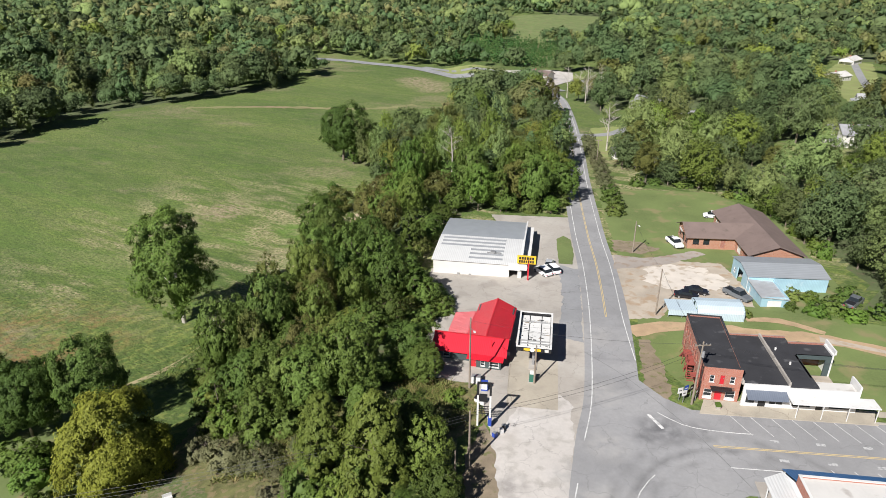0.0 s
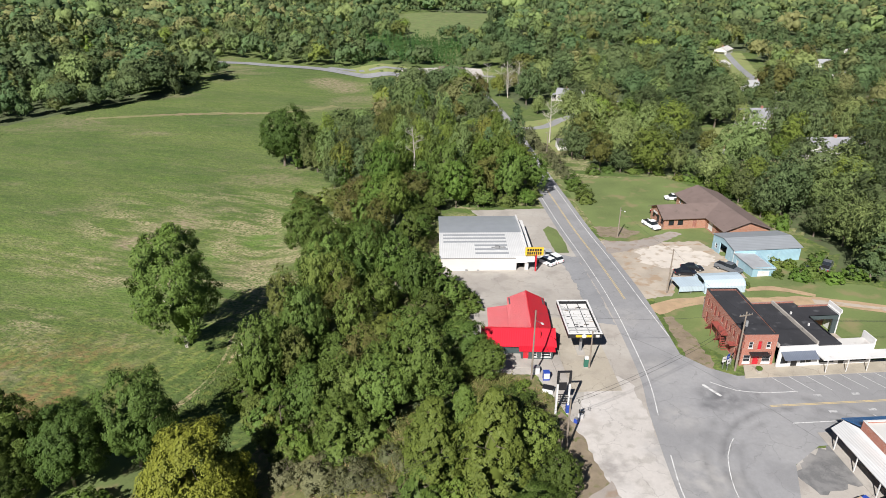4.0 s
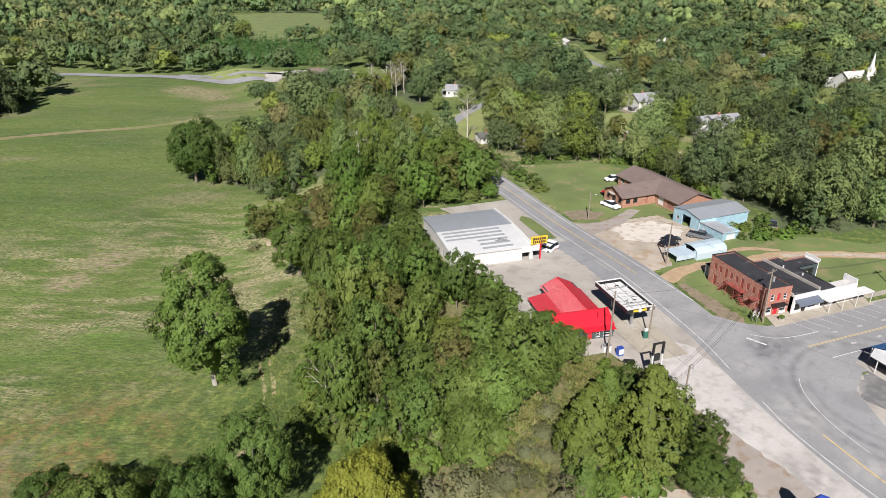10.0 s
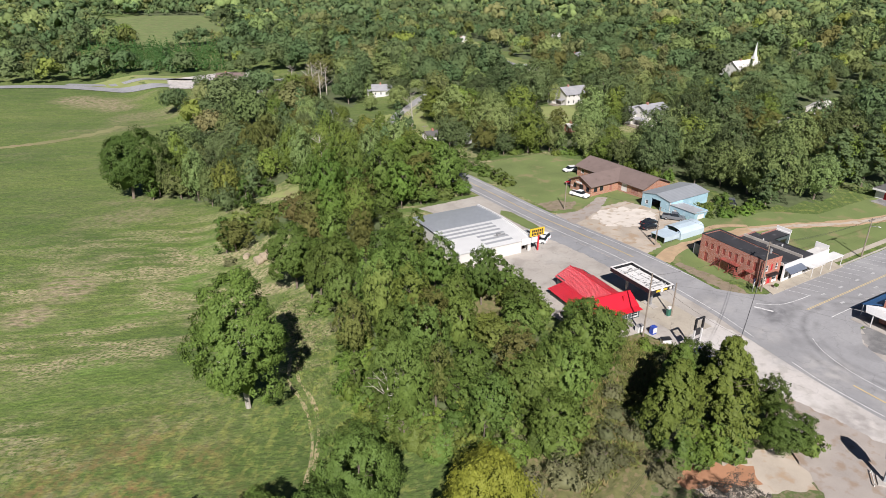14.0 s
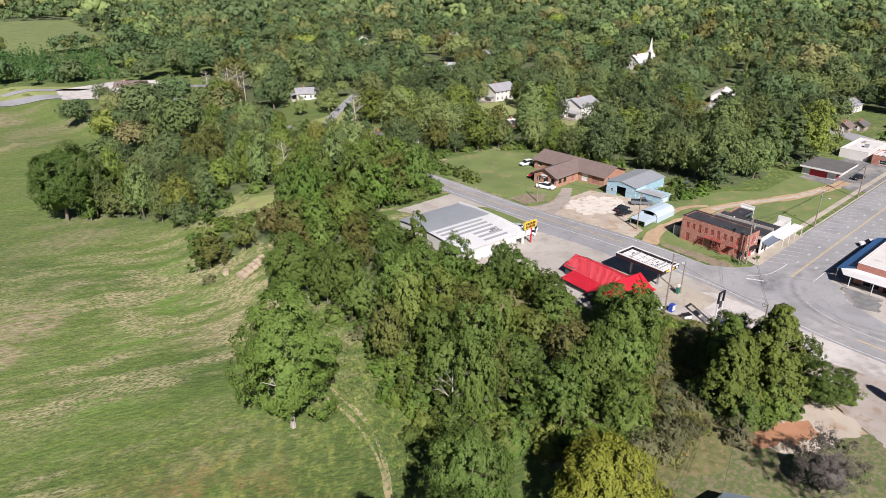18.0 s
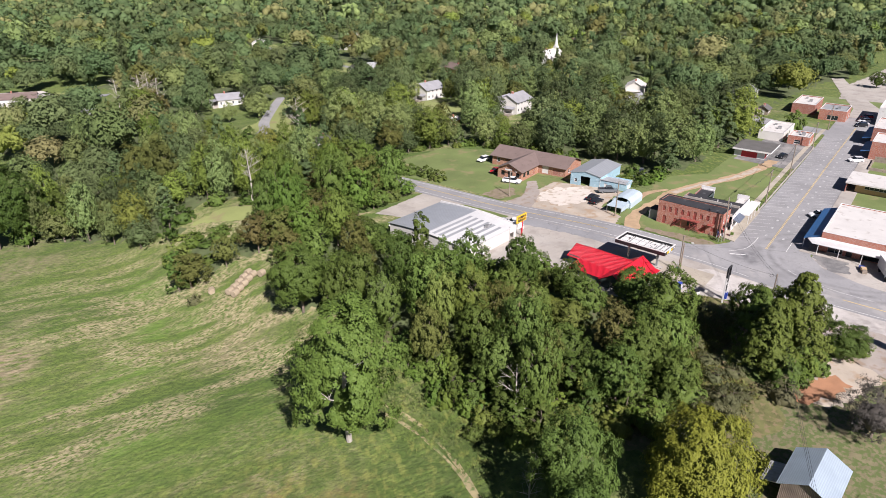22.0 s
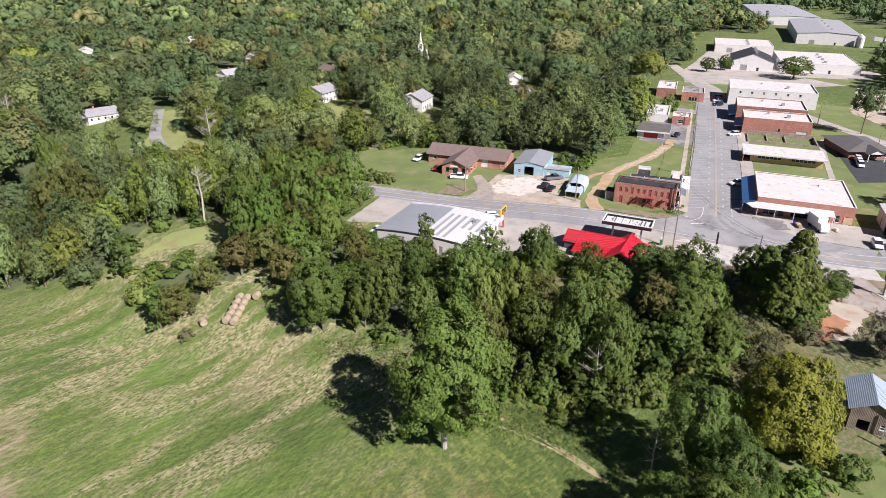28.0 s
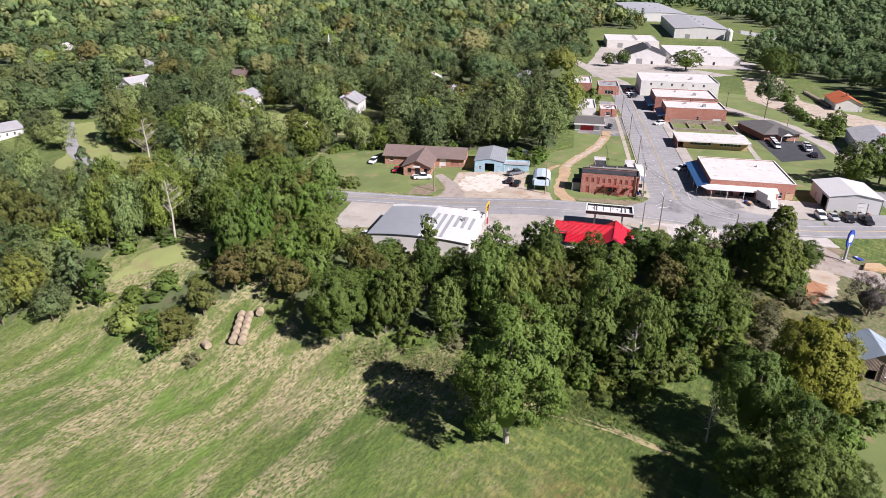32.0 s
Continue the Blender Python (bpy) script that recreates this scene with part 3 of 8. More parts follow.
def slab(bm, corners, thick, mi=0):
    """A sheet through corners in space, thickened downwards."""
    top = [bm.verts.new(c) for c in corners]
    low = [bm.verts.new((c[0], c[1], c[2] - thick)) for c in corners]
    n = len(top)
    bm.faces.new(top).material_index = mi
    bm.faces.new(low[::-1]).material_index = mi
    for i in range(n):
        bm.faces.new((top[i], low[i], low[(i + 1) % n], top[(i + 1) % n])).material_index = mi


def tube(bm, a, b, r0, r1=None, sides=8, mi=0, caps=True):
    a, b = Vector(a), Vector(b)
    r1 = r0 if r1 is None else r1
    q = (b - a).to_track_quat("Z", "Y")
    ring = [[bm.verts.new(p + q @ Vector((r * math.cos(k * math.tau / sides), r * math.sin(k * math.tau / sides), 0))) for k in range(sides)] for p, r in ((a, r0), (b, r1))]
    for k in range(sides):
        bm.faces.new((ring[0][k], ring[0][(k + 1) % sides], ring[1][(k + 1) % sides], ring[1][k])).material_index = mi
    if caps:
        bm.faces.new(ring[0][::-1]).material_index = mi
        bm.faces.new(ring[1]).material_index = mi


def arrays_mesh(name, verts, tris, material):
    """A triangle mesh from arrays."""
    me = bpy.data.meshes.new(name)
    verts, tris = np.asarray(verts, np.float32), np.asarray(tris, np.int32)
    me.vertices.add(len(verts))
    me.vertices.foreach_set("co", verts.ravel())
    me.loops.add(tris.size)
    me.loops.foreach_set("vertex_index", tris.ravel())
    me.polygons.add(len(tris))
    me.polygons.foreach_set("loop_start", np.arange(0, tris.size, 3, dtype=np.int32))
    me.materials.append(material)
    me.update(calc_edges=True)
    return me


def drape(name, outline, lift, material, label="", step=3.0, kind="structure", ragged=0.0):
    """A flat surface laid over the land inside an outline, with a skirt."""
    if ragged:
        rg, out = random.Random(name + str(outline[0])), []
        for (xa, ya), (xb, yb) in zip(outline, outline[1:] + outline[:1]):
            n = max(1, int(math.hypot(xb - xa, yb - ya) / (0.7 if ragged < 2 and abs(xa) < 130 else 2.0)))
            nx, ny = (yb - ya), (xa - xb)
            ln = math.hypot(nx, ny) or 1
            for i in range(n):
                k = ragged * (0.55 * rg.uniform(-1, 1) + 0.45 * math.sin(i * 0.9 + xa) * math.sin(i * 0.37 + ya)) if i else ragged * rg.uniform(-0.4, 0.4)
                out.append((xa + (xb - xa) * i / n + nx / ln * k, ya + (yb - ya) * i / n + ny / ln * k))
        outline = out
    bm = bmesh.new()
    bm.faces.new([bm.verts.new((x, y, 0)) for x, y in outline])
    bmesh.ops.triangulate(bm, faces=bm.faces[:])
    xs, ys = [p[0] for p in outline], [p[1] for p in outline]
    for axis, lo, hi in ((0, min(xs), max(xs)), (1, min(ys), max(ys))):
        k = math.ceil(lo / step) * step
        while k < hi:
            co, no = [0, 0, 0], [0, 0, 0]
            co[axis], no[axis] = k, 1
            bmesh.ops.bisect_plane(bm, geom=bm.verts[:] + bm.edges[:] + bm.faces[:], plane_co=co, plane_no=no)
            k += step
    for v in bm.verts:
        v.co.z = gz(v.co.x, v.co.y) + lift
    bmesh.ops.recalc_face_normals(bm, faces=bm.faces[:])
    if sum(f.normal.z for f in bm.faces) < 0:
        bmesh.ops.reverse_faces(bm, faces=bm.faces[:])
    return tagged(part(name, bm, material), label, kind=kind)


def curve_points(points, step=3.0):
    """A smooth line through points, at even steps."""
    out, n = [], len(points)
    for i in range(n - 1):
        p0, p1, p2, p3 = (Vector(points[max(0, min(n - 1, i + k))]) for k in (-1, 0, 1, 2))
        m = max(1, int((p2 - p1).length / step))
        for j in range(m):
            t = j / m
            out.append(0.5 * ((2 * p1) + (p2 - p0) * t + (2 * p0 - 5 * p1 + 4 * p2 - p3) * t * t + (3 * p1 - p0 - 3 * p2 + p3) * t ** 3))
    out.append(Vector(points[-1]))
    return out


def strip(name, points, width, lift, material, label="", shift=0.0, dashes=None, parent=None, kind="structure", ragged=0.0):
    """A band along a line on the land; shift moves it to its right; dashes: (length, gap)."""
    rng = random.Random(name + str(points[0]))
    pts = curve_points(points, 2.0 if width > 1 else 1.5)
    bm, run, prev, on = bmesh.new(), 0.0, None, True
    across = 4 if width > 4 else 1
    for i, p in enumerate(pts):
        d = (pts[min(i + 1, len(pts) - 1)] - pts[max(i - 1, 0)]).normalized()
        side = Vector((d.y, -d.x))
        w = width * (1 + ragged * rng.uniform(-1, 1))
        row = []
        for k in range(across + 1):
            q = p + side * (shift + w * (k / across - 0.5))
            row.append(bm.verts.new((q.x, q.y, gz(q.x, q.y) + lift)))
        if prev:
            run += (p - pts[i - 1]).length
            if not dashes or run % sum(dashes) < dashes[0]:
                for k in range(across):
                    bm.faces.new((prev[k], prev[k + 1], row[k + 1], row[k]))
        prev = row
    ob = part(name, bm, material, parent)
    return tagged(ob, label, kind="" if parent else kind)


# ---- ground ----
def ground_sheet():
    near = lambda a, b, s: list(np.arange(a, b, s))
    xs = near(-2600, -400, 160) + near(-400, -220, 20) + near(-220, 130, 3) + near(130, 420, 8) + near(420, 1000, 30) + near(1000, 2700, 160)
    ys = near(-1500, -120, 120) + near(-120, 0, 10) + near(0, 270, 3) + near(270, 560, 8) + near(560, 1000, 30) + near(1000, 2700, 160)
    gx, gy = np.meshgrid(xs, ys)
    z = ground(gx, gy)
    z = z + 0.0 * gx
    v = np.stack([gx, gy, z], -1).reshape(-1, 3)
    nx, ny = len(xs), len(ys)
    i = (np.arange(ny - 1)[:, None] * nx + np.arange(nx - 1)[None]).ravel()
    t = np.concatenate([np.stack([i, i + 1, i + nx + 1], -1), np.stack([i, i + nx + 1, i + nx], -1)])
    me = arrays_mesh("ground", v, t, M["field"])
    me.polygons.foreach_set("use_smooth", [True] * len(me.polygons))
    tagged(new("ground", me), "rolling grass meadow with mown bands and dry straw patches", kind="structure")


ground_sheet()

# the north-south road's centre line, the main street's and the far highway's
ROAD = [(33, -60), (25, -20), (18.6, 20), (16.8, 40), (18.4, 54), (22.4, 70), (25.8, 81), (30.4, 105), (34.2, 130), (36.4, 152), (41.5, 192), (49, 242), (56, 300), (60, 345), (58, 392)]
STREET = [(24, 71.3), (37, 69.8), (59, 66.9), (88, 63.4), (137, 58), (209, 51), (300, 40)]
HIGHWAY = [(-330, 640), (-200, 592), (-91, 552), (-60, 533), (-19, 505), (17, 455), (40, 425), (58, 392), (66, 372)]

strip("road", ROAD, 8.4, 0.05, M["asphalt"], "grey two-lane asphalt road")
strip("main_street", STREET, 15.5, 0.047, M["asphalt"], "wide grey asphalt main street with angled parking")
strip("highway", HIGHWAY, 10, 0.3, M["asphalt_old"], "grey asphalt highway across the valley")

# ---- lots, lawns and markings ----
drape("town_lawn", [(34, 92), (37, 112), (41, 140), (46, 186), (78, 182), (88, 160), (84, 128), (80, 112), (68, 106), (82, 101), (90, 92), (113, 89), (134, 84), (190, 81), (190, 62), (64, 76), (40, 79)], 0.015, M["lawn"], "mown green lawn with worn dry spots", 4, ragged=0.3)
drape("south_lawn", [(44, 60), (66, 63), (190, 48), (215, 30), (200, -30), (120, -60), (50, -20), (44, 20)], 0.015, M["lawn"], "mown green lawn behind the shops", 5, ragged=0.3)
drape("forecourt", [(6.9, 56), (6.6, 74), (5.2, 84), (-3.0, 86), (-3.4, 105.5), (1, 112), (-3, 124), (-2.6, 129), (12, 128), (18, 128), (22.5, 148), (15, 152), (13, 163), (34, 160.5), (36, 156), (33.4, 131), (29.5, 105), (25, 82), (22, 72), (17, 56)], 0.03, M["concrete"], "worn concrete forecourt beside the road", 3, ragged=0.25)
drape("forecourt_pale", [(6.9, 40), (6.9, 71), (11, 78), (15.5, 84), (19.2, 79), (18.2, 71), (15.6, 60), (13.2, 40)], 0.037, M["concrete_pale"], "pale scraped concrete apron", 3, ragged=0.5)
drape("pump_slab", [(9.4, 78.6), (17.0, 77.5), (20.5, 99.5), (12.5, 101)], 0.06, M["concrete_tan"], "tan concrete slab under the fuel canopy", 3)
drape("forecourt_asphalt", [(20.3, 98), (24.3, 96), (28.2, 118), (30, 128), (26, 131), (23.5, 112)], 0.04, M["asphalt_old"], "grey asphalt apron along the road", 3, ragged=0.4)
drape("junction", [(14, 40), (17.5, 58), (20.5, 72), (23.5, 84), (29.5, 91), (31, 85), (33.5, 80.5), (37.5, 77), (46, 76.2), (46, 60.2), (38, 60.8), (32.5, 58.2), (28, 51), (25, 42), (24, 36)], 0.055, M["asphalt"], "grey asphalt junction", 3)
drape("verge_island", [(26.0, 131.6), (28.9, 131.0), (30.4, 137), (31.2, 145.5), (29.8, 148), (27.8, 146)], 0.10, M["lawn"], "grass island between forecourt and road", 2, ragged=0.15)
drape("gravel_yard", [(31.5, 104), (34.8, 128), (36.2, 138), (45, 134.6), (62.5, 131.5), (62.5, 117), (60, 109), (55.5, 111), (46, 111.4), (40, 104.5)], 0.03, M["gravel"], "tan gravel and dirt yard", 3, ragged=0.5)
drape("gravel_patch", [(42.5, 121.5), (44.5, 129), (50, 131), (57.5, 129.5), (60.5, 122), (57, 117.5), (48, 116.5)], 0.05, M["gravel_white"], "white crushed stone patch", 2, ragged=0.9)
drape("driveway", [(37.6, 128.5), (39.8, 136.8), (46, 134.8), (51, 136), (59, 139), (61, 136.8), (52, 132), (44, 129.5)], 0.055, M["gravel_grey"], "short worn gravel driveway", 2, ragged=0.35)
drape("worn_verge", [(40.3, 139), (41.2, 145.5), (47, 144.5), (51.5, 140), (46, 137)], 0.05, M["verge"], "bare worn ground beside the driveway", 2, ragged=0.8)
strip("dirt_track", [(33.5, 99.5), (40, 101.5), (48, 101), (58, 98.5), (66, 97.3), (76, 92.6), (90, 84.5), (104, 79), (116, 76)], 3.4, 0.045, M["dirt"], "orange dirt track across the grass", ragged=0.25)
strip("dirt_track_pale", [(66, 97.1), (76, 92.5), (90, 84.4), (104, 79)], 1.6, 0.055, M["gravel"], "pale gravel strip of the track", ragged=0.4)
strip("dirt_spur", [(56, 104), (62, 103.5), (68, 99)], 1.8, 0.05, M["dirt"], "short dirt spur", ragged=0.3)
drape("bare_verge", [(30.6, 79), (32.2, 88), (34.2, 97), (36.0, 97), (36.2, 90), (35.4, 83), (34, 79)], 0.047, M["verge"], "bare brown verge beside the road", 2, ragged=0.5)
drape("side_lot", [(108, 72.5), (112, 88), (128, 84), (146, 82), (144, 65.5), (140, 65.8), (110, 69.2)], 0.035, M["asphalt_broken"], "worn grey parking lot", 4, ragged=0.3)
drape("cross_street", [(166, 63), (172, 84), (185, 98), (196, 125), (203, 124), (192, 95), (182, 78), (176, 62)], 0.05, M["asphalt"], "grey side street", 4)
drape("shop_lot", [(24.5, 38), (27.5, 50), (31.5, 57.8), (35.5, 60.3), (42.5, 60.5), (39.4, 36.5), (38, 31), (30, 32)], 0.035, M["concrete"], "worn grey concrete lot before the shop", 3, ragged=0.3)
drape("shop_lot_patch", [(31.2, 57.2), (35.6, 60.0), (42.0, 60.1), (41.2, 54.5), (36, 53.5), (32, 53)], 0.05, M["asphalt_broken"], "broken asphalt patch", 2, ragged=0.9)
drape("warehouse_lot", [(19.5, 36), (30, 36), (30, 15), (50, 12), (48, -10), (22, -10)], 0.03, M["asphalt"], "grey asphalt yard by the warehouse", 4)
drape("bank_lot", [(78.4, 24.5), (104, 22.4), (129, 20.2), (129, 18.8), (106.2, 20.6), (107.6, 5.6), (102, 2.9), (83.8, 7.6)], 0.05, M["asphalt_new"], "fresh black asphalt parking lot", 4)
strip("footpath_south", [(79, 31.5), (100, 28), (128, 23), (131, 20)], 1.8, 0.06, M["concrete"], "pale concrete footpath behind the shops", ragged=0.1)
drape("back_street", [(60, -14), (86, 2), (131, 2.6), (156, 14), (225, 36), (225, 30), (158, 8), (132, -3), (88, -4), (62, -20)], 0.05, M["concrete"], "pale back street behind the shops", 5)
drape("yard_ground", [(-47, 62), (-42, 70), (-26, 68), (-16, 62), (-4, 58), (5, 53), (5, 40), (-8, 30), (-30, 28), (-48, 40)], 0.02, M["yard"], "trodden yard of thin grass and bare dirt", 2, ragged=1.0)
drape("yard_clay", [(-13, 52), (-17, 54), (-21, 57.5), (-20, 60), (-15, 58), (-11, 54.5)], 0.075, M["red_clay"], "bare red clay bank", 1.5, ragged=0.9)
drape("yard_dirt", [(0, 48), (-10, 48), (-19, 53), (-21, 58), (-12, 57), (-3, 54)], 0.05, M["gravel"], "trodden grey-brown dirt yard", 2, ragged=1.0)
drape("dirt_verge", [(7.3, 40), (7.3, 70), (5.8, 75), (3, 68), (2.5, 60), (1, 52), (4, 40)], 0.034, M["verge"], "bare dirt verge beside the apron", 1.5, ragged=0.6)
drape("yard_lane", [(7.5, 44), (7.5, 60), (2, 57), (-4, 53), (-9, 46), (-16, 40), (-24, 38), (-22, 34), (-10, 37), (0, 42)], 0.06, M["gravel_grey"], "worn grey gravel lane to the yard", 3, ragged=0.5)
drape("yard_grass", [(-25, 59), (-31, 66), (-40, 67), (-46, 62), (-40, 52), (-30, 50)], 0.04, M["yard"], "thin trodden grass", 3, ragged=0.9)
drape("weed_bank", [(6.4, 75), (4.6, 84), (-3, 86), (-9, 80), (-14, 72), (-10, 66), (0, 70)], 0.06, M["weeds"], "rank weeds on a bank", 2, ragged=0.5)
drape("weed_bank_north", [(-4, 105), (0, 111.5), (-4, 122), (-14, 118), (-15, 104)], 0.06, M["weeds"], "rank weeds behind the buildings", 2, ragged=0.5)
drape("barn_weeds", [(-26, 60), (-20, 62), (-14, 73), (-20, 80), (-30, 82), (-38, 84), (-40, 72), (-34, 66)], 0.05, M["weeds"], "rank yellowing weeds in a gap of the wood", 2, ragged=0.9)
drape("south_weeds", [(-50, 52), (-70, 60), (-90, 80), (-95, 96), (-80, 100), (-62, 90), (-52, 78), (-47, 64)], 0.06, M["lawn"], "thick bright green weeds below the maple", 3, ragged=0.9)
drape("house_lawn", [(-12, 207), (-4, 186), (3, 184), (5, 190), (-3, 204)], 0.05, M["lawn_pale"], "small mown lawn among the trees", 3, ragged=0.8)
drape("north_lawn", [(58, 216), (64, 212), (74, 240), (88, 262), (118, 284), (112, 292), (78, 272), (62, 268), (54, 244)], 0.06, M["lawn_pale"], "mown lawn along a lane", 4, ragged=0.8)
strip("lane", [(52, 256), (66, 257), (80, 270), (100, 284), (116, 294)], 4.5, 0.10, M["asphalt"], "narrow asphalt lane")
drape("hill_lawn", [(112, 196), (120, 226), (132, 232), (142, 226), (136, 206), (122, 192)], 0.05, M["lawn_pale"], "sloping mown lawn before a house", 4, ragged=1.0)
drape("far_pasture", [(78, 920), (140, 930), (220, 915), (180, 760), (136, 622), (64, 618), (70, 760)], 0.6, M["lawn"], "pale pasture on a far hill", 20)
strip("meadow_ditch", [(-142, 359), (-110, 361), (-80, 360), (-55, 356), (-34, 358), (-16, 368)], 5.0, 0.05, M["dry_grass"], "strip of tan uncut grass along a ditch", ragged=0.45)
drape("lane_lawn", [(192, 300), (212, 290), (268, 402), (322, 500), (304, 512), (244, 430)], 0.08, M["lawn_pale"], "mown lawns along the far lane", 8, ragged=1.0)
strip("far_lane", [(196, 286), (216, 322), (262, 410), (312, 508)], 5, 0.14, M["asphalt_old"], "narrow pale lane between far houses")
drape("highway_verge", [(-10, 498), (30, 448), (62, 420), (95, 425), (90, 440), (50, 460), (10, 510)], 0.15, M["lawn_pale"], "mown verge beside the highway", 8)
strip("highway_fork", [(-15, 512), (20, 478), (52, 446), (84, 420), (96, 402)], 6, 0.3, M["asphalt_old"], "grey fork of the highway")
drape("junction_lot", [(44, 360), (56, 369), (64, 392), (82, 420), (88, 452), (74, 466), (34, 462), (26, 430), (40, 414), (50, 400)], 0.3, M["concrete_pale"], "pale gravel lot at the junction", 6, ragged=1.0)
drape("mill_lawn", [(262, -36), (300, -8), (300, -50), (270, -50)], 0.10, M["lawn"], "grass beside the mill", 8, ragged=1.0)
drape("street_end_lawn", [(214, 78), (262, 70), (262, 10), (232, 4), (214, 30)], 0.055, M["lawn"], "grass at the end of the street", 6, ragged=1.0)
drape("mill_yard", [(258, 60), (300, 60), (352, 46), (420, 30), (400, -40), (330, -60), (280, -36), (258, 6)], 0.075, M["concrete"], "pale worn yard between the mill buildings", 10, ragged=1.0)
drape("mill_drive", [(209, 56), (232, 54), (262, 58), (330, 66), (334, 60), (268, 50), (240, 44), (209, 44)], 0.12, M["concrete"], "pale concrete drive", 8)
drape("rail_yard", [(150, -12), (190, -4), (300, -40), (300, -60), (190, -30), (150, -40), (118, -60), (108, -48)], 0.08, M["gravel"], "bare tan ground of the rail yard", 8, ragged=1.2)


def lines(name, label, rows_, material, width=0.14, lift=0.075):
    root = tagged(new(name), label, kind="structure")
    for i, pts in enumerate(rows_):
        strip("line", pts, width, lift, material, parent=root)
    return root


S_DIR = Vector((0.9936, -0.113)).normalized()
S_NRM = Vector((-S_DIR.y, S_DIR.x))


def on_street(s, off):
    """A place s metres along the street's centre line from its west end, off metres to the north."""
    p = Vector((37, 69.8)) + S_DIR * s + S_NRM * off
    return (p.x, p.y)


north_of = lambda pts: [p for p in pts if p[1] > 82]
strip("edge_line_west", [p for p in ROAD if p[1] > 69], 0.16, 0.08, M["white_line"], "white edge line", shift=-3.0)
strip("edge_line_east", [(28.9, 90.5)] + [p for p in ROAD if p[1] > 100], 0.16, 0.08, M["white_line"], "white edge line", shift=3.0)
strip("centre_line", [p for p in ROAD if p[1] > 90], 0.13, 0.08, M["yellow_line"], "worn double yellow centre line", shift=-0.13)
strip("centre_line", [p for p in ROAD if p[1] > 90], 0.13, 0.08, M["yellow_line"], "worn double yellow centre line", shift=0.13)
strip("centre_line_south", [p for p in ROAD if p[1] < 60], 0.30, 0.08, M["yellow_line"], "double yellow centre line")
strip("edge_line_south", [(33, -60), (25, -20), (18.6, 20), (16.8, 40), (17.4, 46)], 0.16, 0.08, M["white_line"], "white edge line", shift=3.2)
strip("edge_line_south_west", [(33, -60), (25, -20), (18.6, 20), (16.8, 40), (18.0, 54), (20.2, 62)], 0.16, 0.08, M["white_line"], "worn white edge line", shift=-3.2)
strip("corner_line", [(20.6, 48.5), (22.0, 55.8), (24.7, 61.5), (27.4, 64.4)], 0.12, 0.08, M["white_line"], "curved white edge line at the corner")
strip("street_centre_line", [on_street(s, 0.13) for s in (0, 40, 80, 120, 150)], 0.13, 0.08, M["yellow_line"], "double yellow centre line")
strip("street_centre_line", [on_street(s, -0.13) for s in (0, 40, 80, 120, 150)], 0.13, 0.08, M["yellow_line"], "double yellow centre line")
strip("street_corner_line", [(31.5, 77.0), (34.2, 74.3), (37.5, 73.1), (41.5, 72.4), (43.5, 72.2)], 0.16, 0.08, M["white_line"], "curved white line before the first parking bay")
strip("street_lane_line", [on_street(1.2, -4.0), on_street(14.5, -4.0)], 0.16, 0.08, M["white_line"], "white line along the lane")
lines("stop_line", "white stop line at the junction", [[(30.0, 76.6), (31.2, 73.4)]], M["white_line"], 0.5)
lines("parking_lines_north", "white angled parking lines", [[on_street(6.0 + 2.87 * i, 2.9), on_street(4.1 + 2.87 * i, 6.9)] for i in range(42)], M["bay_line"], 0.11)
lines("parking_lines_south", "white angled parking lines", [[on_street(14 + 2.87 * i, -3.0), on_street(16.1 + 2.87 * i, -7.2)] for i in range(38)], M["bay_line"], 0.11)
for side in (1, -1):
    lines("paint_blots", "blotted white marks on the street", [[on_street(8 + 6.1 * i, 1.9 * side), on_street(9.2 + 6.1 * i, 1.9 * side)] for i in range(20)], M["blot"], 0.5, 0.078)
strip("tar_joint", [(24, 93), (29, 86), (33, 78), (36, 71), (39, 62)], 0.12, 0.069, M["tyre_mark"], "dark sealed joint across the junction")

# kerbed pavements
def kerb(name, outline, top, material, label):
    bm = bmesh.new()
    z = min(gz(x, y) for x, y in outline)
    prism(bm, outline, z - 0.4, max(gz(x, y) for x, y in outline) + top)
    return tagged(part(name, bm, material), label, kind="structure")


kerb("pavement", [on_street(-0.2, 7.0), on_street(24.5, 7.0), on_street(24.5, 8.0), on_street(25.5, 10.2), on_street(7, 10.6), on_street(1.2, 10.4)], 0.16, M["concrete_tan"], "tan concrete pavement before the shops")
for i in range(6):
    s0 = 25.5 + i * 19
    drape("footpath", [on_street(s0, 9.0), on_street(s0 + 19, 9.0), on_street(s0 + 19, 10.4), on_street(s0, 10.4)], 0.06, M["concrete_tan"], "tan concrete footpath", 4)
kerb("kerb_north", [on_street(24.5, 7.4), on_street(104, 7.4), on_street(104, 7.75), on_street(24.5, 7.75)], 0.15, M["concrete"], "concrete kerb along the street")
for i in range(7):
    s0 = 6 + i * 18
    kerb("pavement_south", [on_street(s0, -11.3), on_street(s0 + 17.99, -11.3), on_street(s0 + 17.99, -7.6), on_street(s0, -7.6)], 0.14, M["concrete"], "concrete pavement on the south side")


